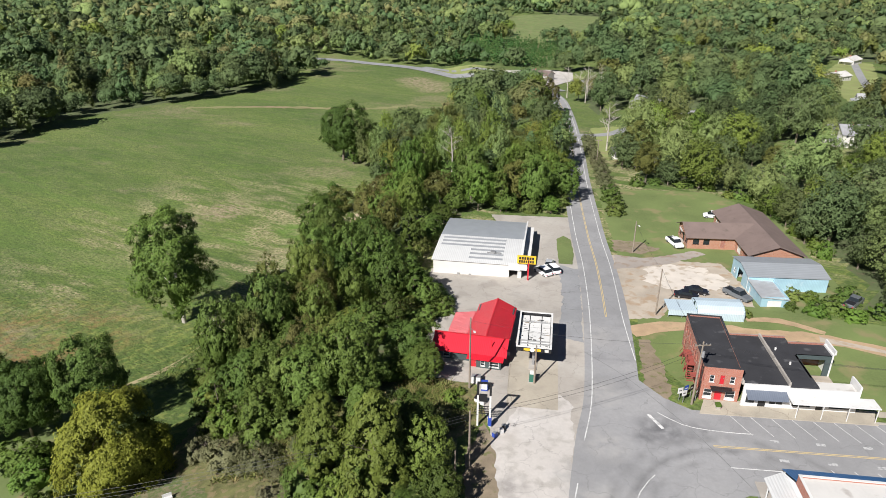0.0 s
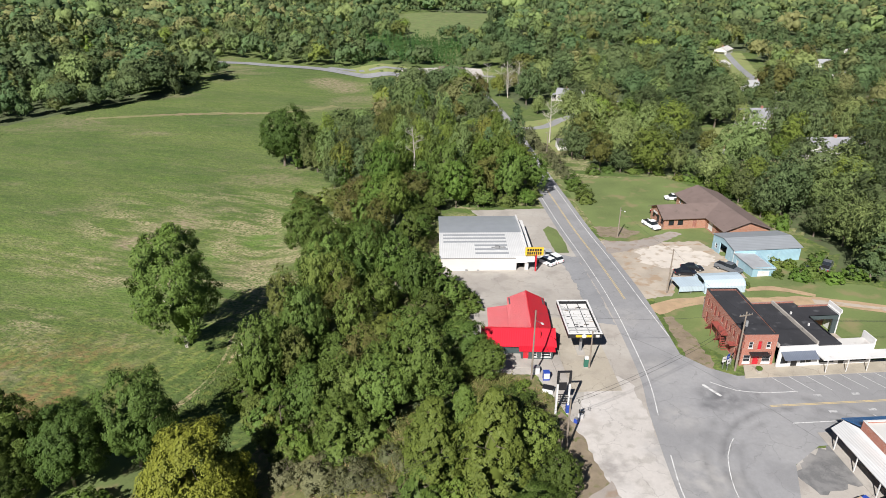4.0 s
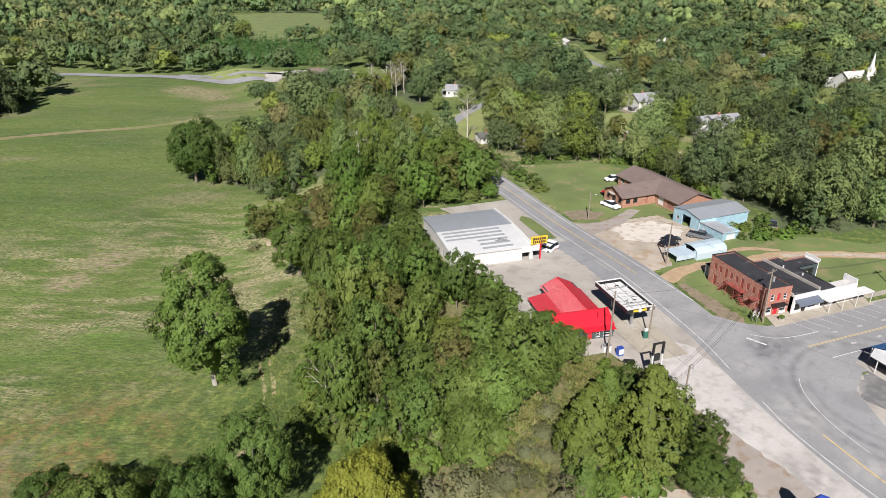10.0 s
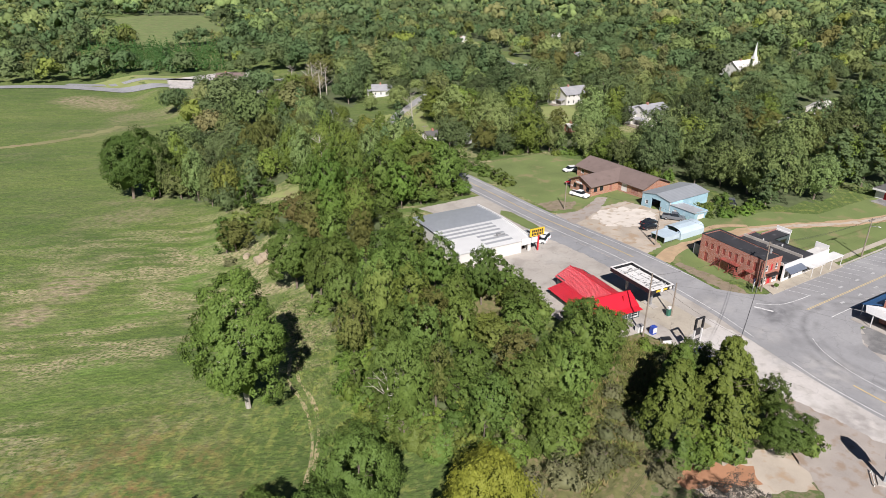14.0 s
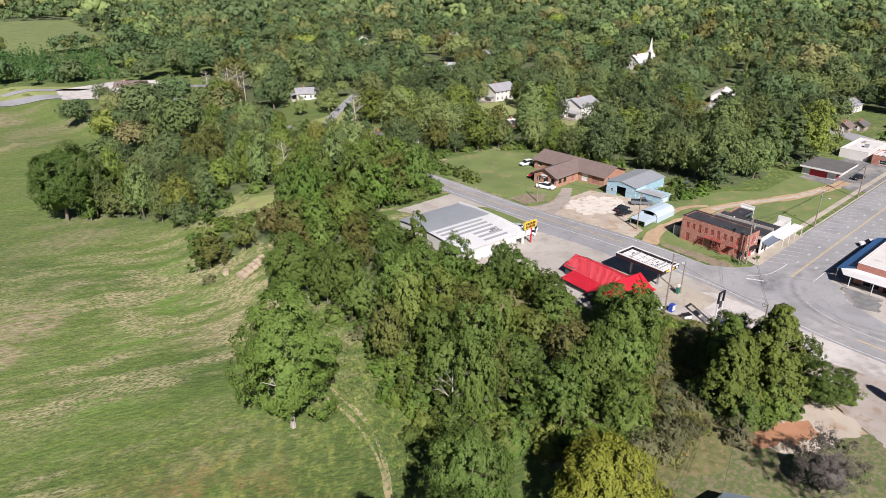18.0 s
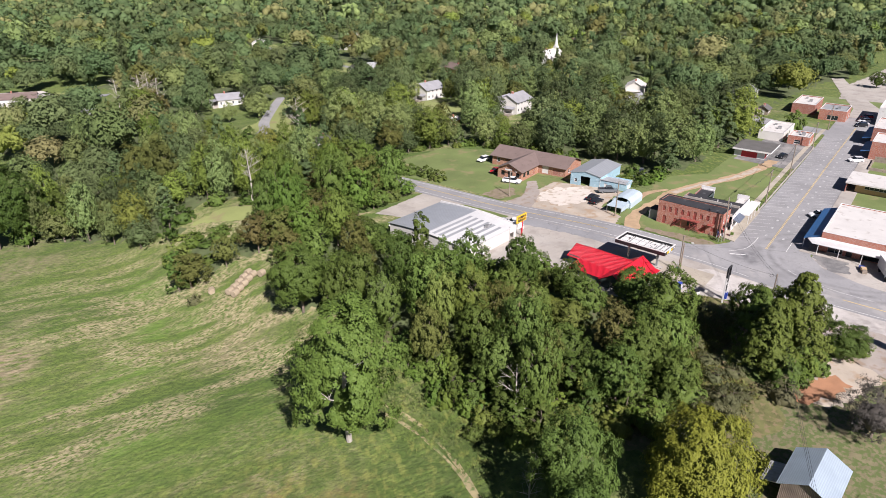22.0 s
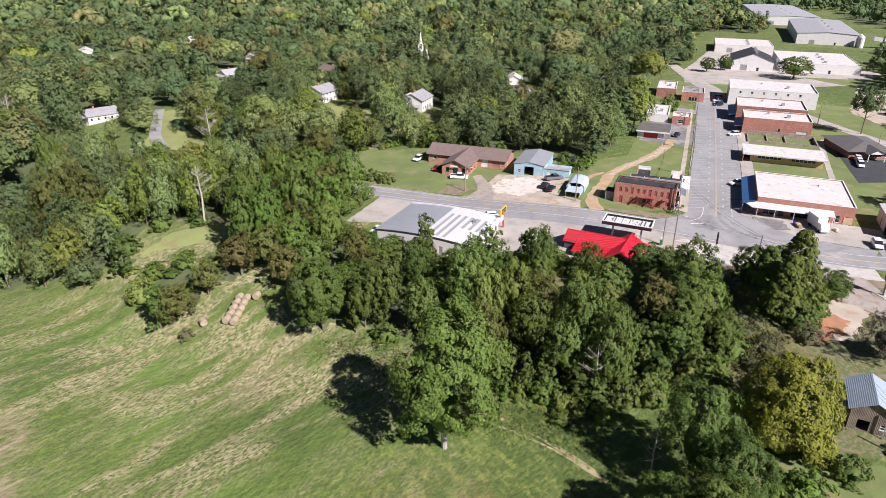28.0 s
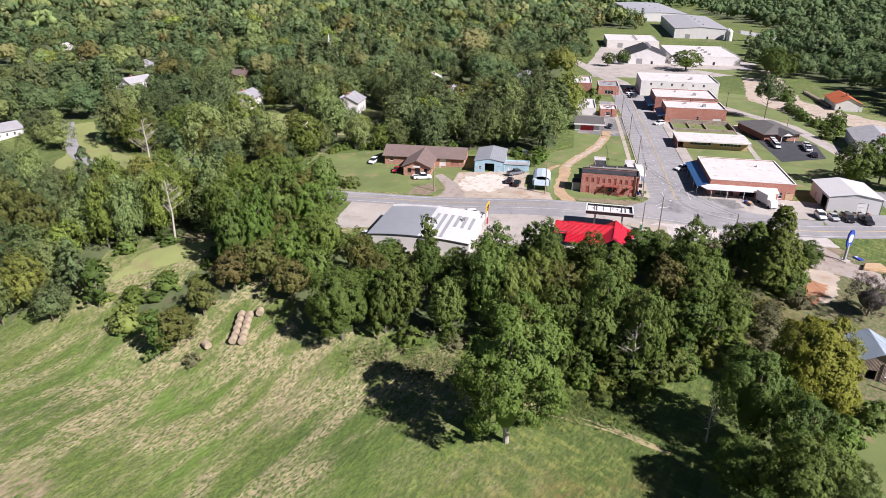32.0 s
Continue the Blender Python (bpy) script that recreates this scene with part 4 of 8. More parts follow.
# wheel tracks worn into the grass round the lone tree
for side in (-0.85, 0.85):
    strip("wheel_track", [(x + side * c, y + side * d) for x, y, c, d in ((-41.5, 128.5, 0.9, -0.5), (-45.4, 121, 1, -0.1), (-45.9, 116.6, 1, 0.1), (-46.7, 111.9, 1, 0.2), (-48.7, 106.5, 0.9, 0.4), (-51.8, 100.9, 0.85, 0.5), (-56.5, 94.5, 0.8, 0.6))], 0.6, 0.03, M["track"], "pale wheel track worn into the grass", ragged=0.4)

# ---- building kit ----
def oriented(bm, a, b):
    """Turns a panel drawn along x, with its outer face at y = 0, so that it runs from a to b."""
    d = Vector(b) - Vector(a)
    bm.transform(Matrix.Translation((a[0], a[1], 0)) @ Matrix.Rotation(math.atan2(d.y, d.x), 4, "Z"))
    return bm


def wall(parent, a, b, z0, z1, material, holes=(), thick=0.25, label="", trim=None):
    """A wall from a to b, its outside on the right-hand side, with openings cut through.
    holes: (start, end, bottom, top, kind, material) with kind window, door, shutter or gap."""
    length = (Vector(b) - Vector(a)).length
    xs = sorted({0.0, length, *(h[0] for h in holes), *(h[1] for h in holes)})
    zs = sorted({z0, z1, *(h[2] for h in holes), *(h[3] for h in holes)})
    bm = bmesh.new()
    for x0, x1 in zip(xs, xs[1:]):
        run = None
        for k0, k1 in zip(zs, zs[1:]):
            cut = any(h[0] < (x0 + x1) / 2 < h[1] and h[2] < (k0 + k1) / 2 < h[3] for h in holes)
            if cut:
                if run:
                    box(bm, x0, x1, 0, thick, *run)
                run = None
            else:
                run = (run[0], k1) if run else (k0, k1)
        if run:
            box(bm, x0, x1, 0, thick, *run)
    bmesh.ops.remove_doubles(bm, verts=bm.verts[:], dist=0.0005)
    ob = part("wall", oriented(bm, a, b), material, parent, label)
    for s0, s1, h0, h1, kind, mt in holes:
        if kind == "window":
            f = 0.07
            bars = [(s0, s1, 0.05, 0.13, h0, h0 + f), (s0, s1, 0.05, 0.13, h1 - f, h1), (s0, s0 + f, 0.05, 0.13, h0 + f, h1 - f), (s1 - f, s1, 0.05, 0.13, h0 + f, h1 - f),
                    (s0 + f, s1 - f, 0.06, 0.11, (h0 + h1) / 2 - 0.03, (h0 + h1) / 2 + 0.03)]
            w = part("window", oriented(boxes(*bars), a, b), mt, parent)
            part("pane", oriented(boxes((s0 + f, s1 - f, 0.12, 0.135, h0 + f, h1 - f)), a, b), M["glass"], w)
            part("sill", oriented(boxes((s0 - 0.06, s1 + 0.06, -0.06, 0.04, h0 - 0.08, h0)), a, b), mt, w)
        elif kind == "door":
            d = part("door", oriented(boxes((s0, s1, 0.10, 0.16, h0, h1)), a, b), mt, parent)
            part("door_handle", oriented(boxes((s1 - 0.16, s1 - 0.1, 0.04, 0.10, h0 + 0.95, h0 + 1.1)), a, b), M["steel"], d)
        elif kind == "shutter":
            n = max(3, int((h1 - h0) / 0.4))
            d = part("roller_door", oriented(boxes(*[(s0, s1, 0.08 + 0.02 * (k % 2), 0.16, h0 + (h1 - h0) * k / n, h0 + (h1 - h0) * (k + 1) / n) for k in range(n)]), a, b), mt, parent)
        elif kind == "glazed":
            n = max(1, round((s1 - s0) / 1.2))
            bars = [(s0 + (s1 - s0) * k / n - 0.03, s0 + (s1 - s0) * k / n + 0.03, 0.05, 0.13, h0, h1) for k in range(n + 1)] + [(s0, s1, 0.04, 0.14, h1 - 0.08, h1), (s0, s1, 0.04, 0.14, h0, h0 + 0.08)]
            w = part("shop_window", oriented(boxes(*bars), a, b), mt, parent)
            part("pane", oriented(boxes((s0, s1, 0.10, 0.11, h0, h1)), a, b), M["glass"], w)
    return ob


def around(parent, w, d, z0, z1, material, holes=None, x=0.0, y=0.0, thick=0.25):
    """Four walls of a rectangle; holes by side s, e, n, w, counted anticlockwise."""
    holes = holes or {}
    c = [(x, y), (x + w, y), (x + w, y + d), (x, y + d)]
    t = thick
    ends = [(c[0], c[1]), ((x + w, y + t), (x + w, y + d - t)), (c[2], c[3]), ((x, y + d - t), (x, y + t))]
    for key, (a, b) in zip("senw", ends):
        wall(parent, a, b, z0, z1, material, holes.get(key, ()), t)


def flat_roof(parent, w, d, z, material, parapet=0.4, cap=None, x=0.0, y=0.0, thick=0.25, cap_label=""):
    part("roof", boxes((x + thick, x + w - thick, y + thick, y + d - thick, z - 0.25, z)), material, parent)
    if cap:
        t, h = thick, z + parapet
        o = 0.04
        part("coping", boxes((x - o, x + w + o, y - o, y + t + o, h, h + 0.07), (x - o, x + w + o, y + d - t - o, y + d + o, h, h + 0.07),
                             (x - o, x + t + o, y + t + o, y + d - t - o, h, h + 0.07), (x + w - t - o, x + w + o, y + t + o, y + d - t - o, h, h + 0.07)), cap, parent, cap_label)


def gable_roof(parent, x0, x1, y0, y1, eave, ridge, axis, over, material, gable=None, thick=0.12, ends=True, name="roof", trim=None):
    """Two slopes with the ridge along axis; gable: material of the end walls' triangles."""
    bm = bmesh.new()
    if axis == "x":
        m, half = (y0 + y1) / 2, (y1 - y0) / 2
        drop = (ridge - eave) / half * over
        slab(bm, [(x0 - over, y0 - over, eave - drop), (x1 + over, y0 - over, eave - drop), (x1 + over, m, ridge), (x0 - over, m, ridge)], thick)
        slab(bm, [(x0 - over, m, ridge), (x1 + over, m, ridge), (x1 + over, y1 + over, eave - drop), (x0 - over, y1 + over, eave - drop)], thick)
        tri = [[(x, y0, eave - thick), (x, y1, eave - thick), (x, m, ridge - thick)] for x in (x0, x1 - 0.2)]
        ext = Vector((0.2, 0, 0))
    else:
        m, half = (x0 + x1) / 2, (x1 - x0) / 2
        drop = (ridge - eave) / half * over
        slab(bm, [(x0 - over, y0 - over, eave - drop), (m, y0 - over, ridge), (m, y1 + over, ridge), (x0 - over, y1 + over, eave - drop)], thick)
        slab(bm, [(m, y0 - over, ridge), (x1 + over, y0 - over, eave - drop), (x1 + over, y1 + over, eave - drop), (m, y1 + over, ridge)], thick)
        tri = [[(x0, y, eave - thick), (x1, y, eave - thick), (m, y, ridge - thick)] for y in (y0, y1 - 0.2)]
        ext = Vector((0, 0.2, 0))
    bmesh.ops.recalc_face_normals(bm, faces=bm.faces[:])
    rf = part(name, bm, material, parent)
    if gable and ends:
        for t in tri:
            b = bmesh.new()
            lo = [b.verts.new(p) for p in t]
            hi = [b.verts.new(Vector(p) + ext) for p in t]
            b.faces.new(lo), b.faces.new(hi[::-1])
            for i in range(3):
                b.faces.new((lo[i], hi[i], hi[(i + 1) % 3], lo[(i + 1) % 3]))
            bmesh.ops.recalc_face_normals(b, faces=b.faces[:])
            part("gable", b, gable, parent)
    if trim:
        part("ridge_cap", boxes((x0 - over, x1 + over, m - 0.12, m + 0.12, ridge - 0.03, ridge + 0.04) if axis == "x" else (m - 0.12, m + 0.12, y0 - over, y1 + over, ridge - 0.03, ridge + 0.04)), trim, parent)
    return rf


def gable_fill(parent, pts, thick, axis, material, name="gable"):
    b = bmesh.new()
    ext = Vector((thick, 0, 0)) if axis == "x" else Vector((0, thick, 0))
    lo = [b.verts.new(p) for p in pts]
    hi = [b.verts.new(Vector(p) + ext) for p in pts]
    b.faces.new(lo), b.faces.new(hi[::-1])
    for i in range(len(pts)):
        b.faces.new((lo[i], hi[i], hi[(i + 1) % len(pts)], lo[(i + 1) % len(pts)]))
    bmesh.ops.recalc_face_normals(b, faces=b.faces[:])
    return part(name, b, material, parent)


# ---- buildings ----
def brick_corner_building():
    b = thing("brick_building", "two-storey red brick corner building with tar roof", "building", (38.7, 80.3, 0.0), -10)
    W, D, H = 5.5, 15.8, 5.9
    up = [(0.9 + 1.55 * i, 1.65 + 1.55 * i, 3.3, 4.6, "door", M["board_red"]) for i in range(10)]
    for i in (2, 5, 8):
        up[i] = (up[i][0], up[i][1], 2.9, 4.8, "door", M["board_red"])
    low = [(1.2, 2.1, 0.1, 2.1, "door", M["board_red"]), (4.0, 5.0, 1.0, 2.0, "door", M["board_red"]), (7.4, 9.9, 1.0, 2.2, "window", M["black"]), (11.0, 12.0, 0.1, 2.1, "door", M["board_red"]), (13.2, 14.4, 1.0, 2.0, "door", M["board_red"])]
    front = [(0.5, 1.7, 0.7, 2.0, "window", M["white"]), (2.1, 3.1, 0.15, 2.2, "door", M["red"]), (3.6, 5.0, 0.7, 2.0, "window", M["white"]),
             (1.0, 1.7, 3.3, 4.5, "window", M["white"]), (2.5, 3.1, 3.0, 4.6, "door", M["red"]), (3.9, 4.6, 3.3, 4.5, "window", M["white"])]
    t = 0.3
    wall(b, (0, 0), (W, 0), -0.5, H, M["brick"], front, t)
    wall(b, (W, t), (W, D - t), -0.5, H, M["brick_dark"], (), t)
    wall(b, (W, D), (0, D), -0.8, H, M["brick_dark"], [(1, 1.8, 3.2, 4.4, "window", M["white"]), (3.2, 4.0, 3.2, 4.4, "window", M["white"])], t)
    wall(b, (0, D - t), (0, t), -0.8, H, M["brick"], up + low, t)
    flat_roof(b, W, D, H - 0.25, M["tar"], 0.25, M["tar"], thick=t)
    for x0, x1 in ((0.45, 1.75), (3.55, 5.05)):
        part("white_infill", boxes((x0, x1, -0.03, 0.0, 0.25, 0.68)), M["white"], b)
    part("canopy", boxes((1.3, 4.3, -1.1, 0.0, 2.45, 2.6)), M["black"], b, "black canopy over the red front door")
    part("balcony_rail", boxes(*[(1.3 + 0.3 * k, 1.34 + 0.3 * k, -1.1, -1.06, 2.6, 3.3) for k in range(11)], (1.3, 4.34, -1.1, -1.05, 3.26, 3.32)), M["black"], b)
    for y0, rise in ((11.6, 1), (7.8, 1), (4.6, -1)):
        bm = bmesh.new()
        for k in range(9):
            box(bm, -1.1, -0.1, y0 - 0.28 * k * rise - 0.14, y0 - 0.28 * k * rise + 0.14, 0.30 * k, 0.30 * k + 0.06)
        tube(bm, (-1.1, y0, 0.9), (-1.1, y0 - 2.4 * rise, 3.5), 0.035, sides=5)
        tube(bm, (-1.1, y0 - 2.4 * rise, 0), (-1.1, y0 - 2.4 * rise, 3.5), 0.05, sides=5)
        part("stair", bm, M["board_red"], b, "rusty outside stair")
    for y0, y1 in ((5.0, 9.5), (1.8, 3.0)):
        part("landing", boxes((-1.2, 0, y0, y1, 2.62, 2.72)), M["board_red"], b)
    part("lean_to_roof", boxes((1.0, 4.5, D, D + 2.6, 2.5, 2.62)), M["tar"], b)
    part("lean_to_wall", boxes((1.1, 1.25, D, D + 2.5, -0.9, 2.5), (4.2, 4.35, D, D + 2.5, -0.9, 2.5), (1.25, 4.2, D + 2.35, D + 2.5, -0.9, 2.5)), M["shingle_grey"], b)
    part("drainpipe", boxes((-0.1, 0.0, 0.35, 0.45, 0, H - 0.3)), M["black"], b)


def shop_row():
    b = thing("shop_row", "low white-fronted shops with black tar roofs", "building", (44.25, 78.55, 0.0), -6.2)
    H = 4.0
    wall(b, (0, 0), (6.4, 0), -0.4, H, M["white"], [(0.6, 1.9, 0.6, 2.2, "glazed", M["white"]), (2.4, 3.5, 0.1, 2.2, "door", M["black"]), (4.0, 5.9, 0.6, 2.2, "glazed", M["white"])])
    wall(b, (6.4, 0), (16.2, 0), -0.4, 3.7, M["white"], [(0.8, 3.4, 0.6, 2.2, "glazed", M["black"]), (4.2, 5.2, 0.1, 2.2, "door", M["black"]), (6.0, 9.0, 0.6, 2.2, "glazed", M["black"])])
    wall(b, (16.2, 0.25), (16.2, 2.8), -0.4, 3.2, M["white"])
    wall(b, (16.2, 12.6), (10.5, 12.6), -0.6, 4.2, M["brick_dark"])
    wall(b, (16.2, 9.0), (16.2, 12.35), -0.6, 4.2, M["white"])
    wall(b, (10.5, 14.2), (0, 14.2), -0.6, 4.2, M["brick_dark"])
    wall(b, (10.5, 9.0), (15.95, 9.0), -0.4, 3.9, M["dark_green"], [(0.6, 4.6, 0.1, 3.2, "gap", None)])
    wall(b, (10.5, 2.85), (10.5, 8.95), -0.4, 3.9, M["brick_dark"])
    part("roof", boxes((0.05, 6.4, 0.3, 14.0, 3.75, 3.95)), M["tar"], b)
    part("party_parapet", boxes((6.3, 6.6, 0.3, 14.0, 3.7, 4.5), (-0.25, 0.05, 0.3, 14.0, 3.7, 4.3)), M["concrete"], b, "grey weathered parapet")
    part("roof", boxes((6.62, 10.6, 0.3, 14.0, 3.7, 3.9), (10.6, 16.0, 9.05, 12.4, 3.7, 3.9)), M["tar"], b)
    part("roof", boxes((6.62, 16.1, 0.26, 2.7, 3.1, 3.3)), M["white_roof"], b, "white coated front roof")
    part("courtyard_floor", boxes((10.6, 16.2, 2.9, 8.95, 0.05, 0.25)), M["gravel"], b, "tan earth courtyard floor")
    bm = bmesh.new()
    slab(bm, [(0.3, -1.5, 2.35), (6.1, -1.5, 2.35), (6.1, 0, 3.05), (0.3, 0, 3.05)], 0.06)
    part("awning", bm, M["slate_awning"], b, "slate blue metal awning")
    part("canopy", boxes((6.2, 18.2, -2.3, 0, 2.55, 2.72)), M["white"], b, "flat white canopy over the pavement")
    for x in (7.0, 10.5, 14.0, 17.9):
        part("post", boxes((x, x + 0.1, -2.2, -2.1, 0.1, 2.55)), M["white"], b)
    part("end_parapet", boxes((16.2, 16.45, 0.3, 3.2, 2.0, 4.4)), M["white"], b)
    part("end_parapet", boxes((16.2, 16.45, 9.0, 12.6, 4.2, 4.9)), M["white"], b)
    for x, y in ((8.4, 6.0), (7.6, 10.0)):
        part("vent_pipe", boxes((x, x + 0.22, y, y + 0.22, 3.9, 4.35)), M["white"], b)


def gas_station():
    b = thing("shop_with_red_roof", "small shop with bright red ribbed metal roof", "building", (-2.6, 91.3, 0.0), -13)
    z = -1.6
    wl = M["dark_green"]
    around(b, 11.7, 5.0, z, 1.95, wl, {"s": [(1.5, 2.6, 0.4, 1.5, "window", M["white"])], "w": [(1.6, 3.2, 0.2, 1.5, "window", M["cream"])], "e": [(2, 3, -0.1, 1.75, "door", M["white"])]}, 1.0, 0.7)
    around(b, 6.5, 11.1, z, 1.95, wl, {"e": [(2, 5, 0.3, 1.6, "window", M["white"]), (8, 9, -0.1, 1.75, "door", M["white"])]}, 6.0, 5.7)
    around(b, 5.2, 1.5, z, 1.68, wl, {"s": [(0.3, 1.2, -0.1, 1.55, "door", M["red"]), (1.9, 2.6, 0.4, 1.4, "window", M["white"]), (3.3, 4.9, 0.4, 1.4, "window", M["white"])]}, 7.2, -0.8)
    gable_roof(b, 1.0, 12.7, 0.7, 5.7, 2.0, 3.55, "x", 0.45, M["red_metal"], M["dark_green"], trim=M["red"])
    gable_roof(b, 6.0, 12.5, 4.0, 13.6, 2.02, 3.50, "y", 0.45, M["red_metal_y"], M["dark_green"], trim=M["red"])
    gable_roof(b, 6.15, 12.35, 14.5, 16.8, 1.90, 3.36, "y", 0.42, M["red_metal_y"], M["dark_green"], trim=M["red"])
    bm = bmesh.new()
    slab(bm, [(1.9, 5.9, 1.22), (5.56, 5.9, 1.86), (5.56, 14.05, 1.86), (1.9, 14.05, 1.22)], 0.08)
    part("lean_to_roof", bm, M["red_metal_y"], b)
    part("lean_to_wall", boxes((2.3, 2.5, 6.0, 13.7, z, 1.2), (2.5, 6.0, 13.5, 13.7, z, 1.2)), wl, b)
    bm = bmesh.new()
    slab(bm, [(6.8, -1.15, 1.70), (12.8, -1.15, 1.70), (12.8, 0.24, 1.84), (6.8, 0.24, 1.84)], 0.07)
    part("porch_roof", bm, M["red_metal"], b)
    part("porch_floor", boxes((5.8, 13.2, -3.4, -1.2, -0.7, 0.06)), M["concrete"], b)
    part("vent_stack", boxes((10.4, 10.54, 1.6, 1.74, 2.2, 3.9)), M["red"], b)
    part("air_conditioner", boxes((12.75, 13.3, 3.0, 3.9, 0.4, 1.1)), M["steel"], b)


def fuel_canopy():
    c = thing("fuel_canopy", "white-rimmed fuel canopy with a skeletal open top", "canopy", (11.6, 87.3, 0.0), -10)
    W, D, z = 5.5, 11.3, 4.1
    part("fascia", boxes((0, W, 0, 0.12, z, z + 0.8), (0, W, D - 0.12, D, z, z + 0.8), (0, 0.12, 0.12, D - 0.12, z, z + 0.8), (W - 0.12, W, 0.12, D - 0.12, z, z + 0.8)), M["black"], c, "black fascia")
    part("rim", boxes((-0.06, W + 0.06, -0.06, 0.24, z + 0.8, z + 0.92), (-0.06, W + 0.06, D - 0.24, D + 0.06, z + 0.8, z + 0.92), (-0.06, 0.24, 0.24, D - 0.24, z + 0.8, z + 0.92), (W - 0.24, W + 0.06, 0.24, D - 0.24, z + 0.8, z + 0.92)), M["white"], c, "white rim")
    part("deck", boxes((0.12, W - 0.12, 0.12, D - 0.12, z + 0.1, z + 0.25)), M["black"], c, "black deck under the panels")
    rg = random.Random(3)
    cols, rows_ = ((0.32, 1.66), (1.80, 3.66), (3.80, 5.18)), ((0.34, 1.70), (1.84, 2.55), (2.70, 5.35), (5.50, 7.05), (7.20, 8.60), (8.74, 9.25), (9.40, 10.95))
    for x0, x1 in cols:
        for y0, y1 in rows_:
            part("panel", boxes((x0, x1, y0, y1, z + 0.25, z + 0.30)), M["white"], c, "weathered white panel")
    for y in (1.73, 2.58, 8.63):
        part("beam", boxes((0.14, W - 0.14, y, y + 0.09, z + 0.25, z + 0.5)), M["steel"], c)
    for _ in range(34):
        x, y, s = rg.uniform(0.5, 4.6), rg.uniform(0.5, 10.2), rg.uniform(0.12, 0.5)
        part("debris", boxes((x, x + s * rg.uniform(0.3, 1.6), y, y + s * rg.uniform(0.1, 0.5), z + 0.29, z + 0.32 + s * 0.15)), rg.choice((M["black"], M["black"], M["wood"])), c)
    for y in (2.2, 8.8):
        part("column", boxes((2.55, 2.95, y, y + 0.4, 0, z)), M["steel"], c)
    part("emblem", boxes((1.2, 2.2, -0.05, -0.01, z + 0.2, z + 0.6)), M["yellow"], c)
    part("emblem", boxes((2.9, 3.9, -0.05, -0.01, z + 0.2, z + 0.6)), M["yellow"], c)
    bm = bmesh.new()
    tube(bm, (2.55, -0.02, z + 0.4), (2.55, -0.08, z + 0.4), 0.38, sides=16)
    part("emblem", bm, M["white"], c)
    part("emblem", boxes((4.4, 5.1, -0.05, -0.01, z + 0.15, z + 0.6)), M["cream"], c)
    for y in (1.0, 7.6):
        part("island", boxes((2.1, 3.4, y, y + 2.6, 0.0, 0.22)), M["concrete"], c)
    p = thing("fuel_pump", "old green fuel pump on a concrete island", "fuel pump", (13.9, 84.6, 0.05), -10)
    part("body", boxes((-0.35, 0.35, -0.25, 0.25, 0.12, 1.5)), M["green"], p)
    part("head", boxes((-0.3, 0.3, -0.2, 0.2, 1.5, 2.0)), M["white"], p)
    part("base", boxes((-0.5, 0.5, -0.4, 0.4, 0, 0.12)), M["concrete"], p)


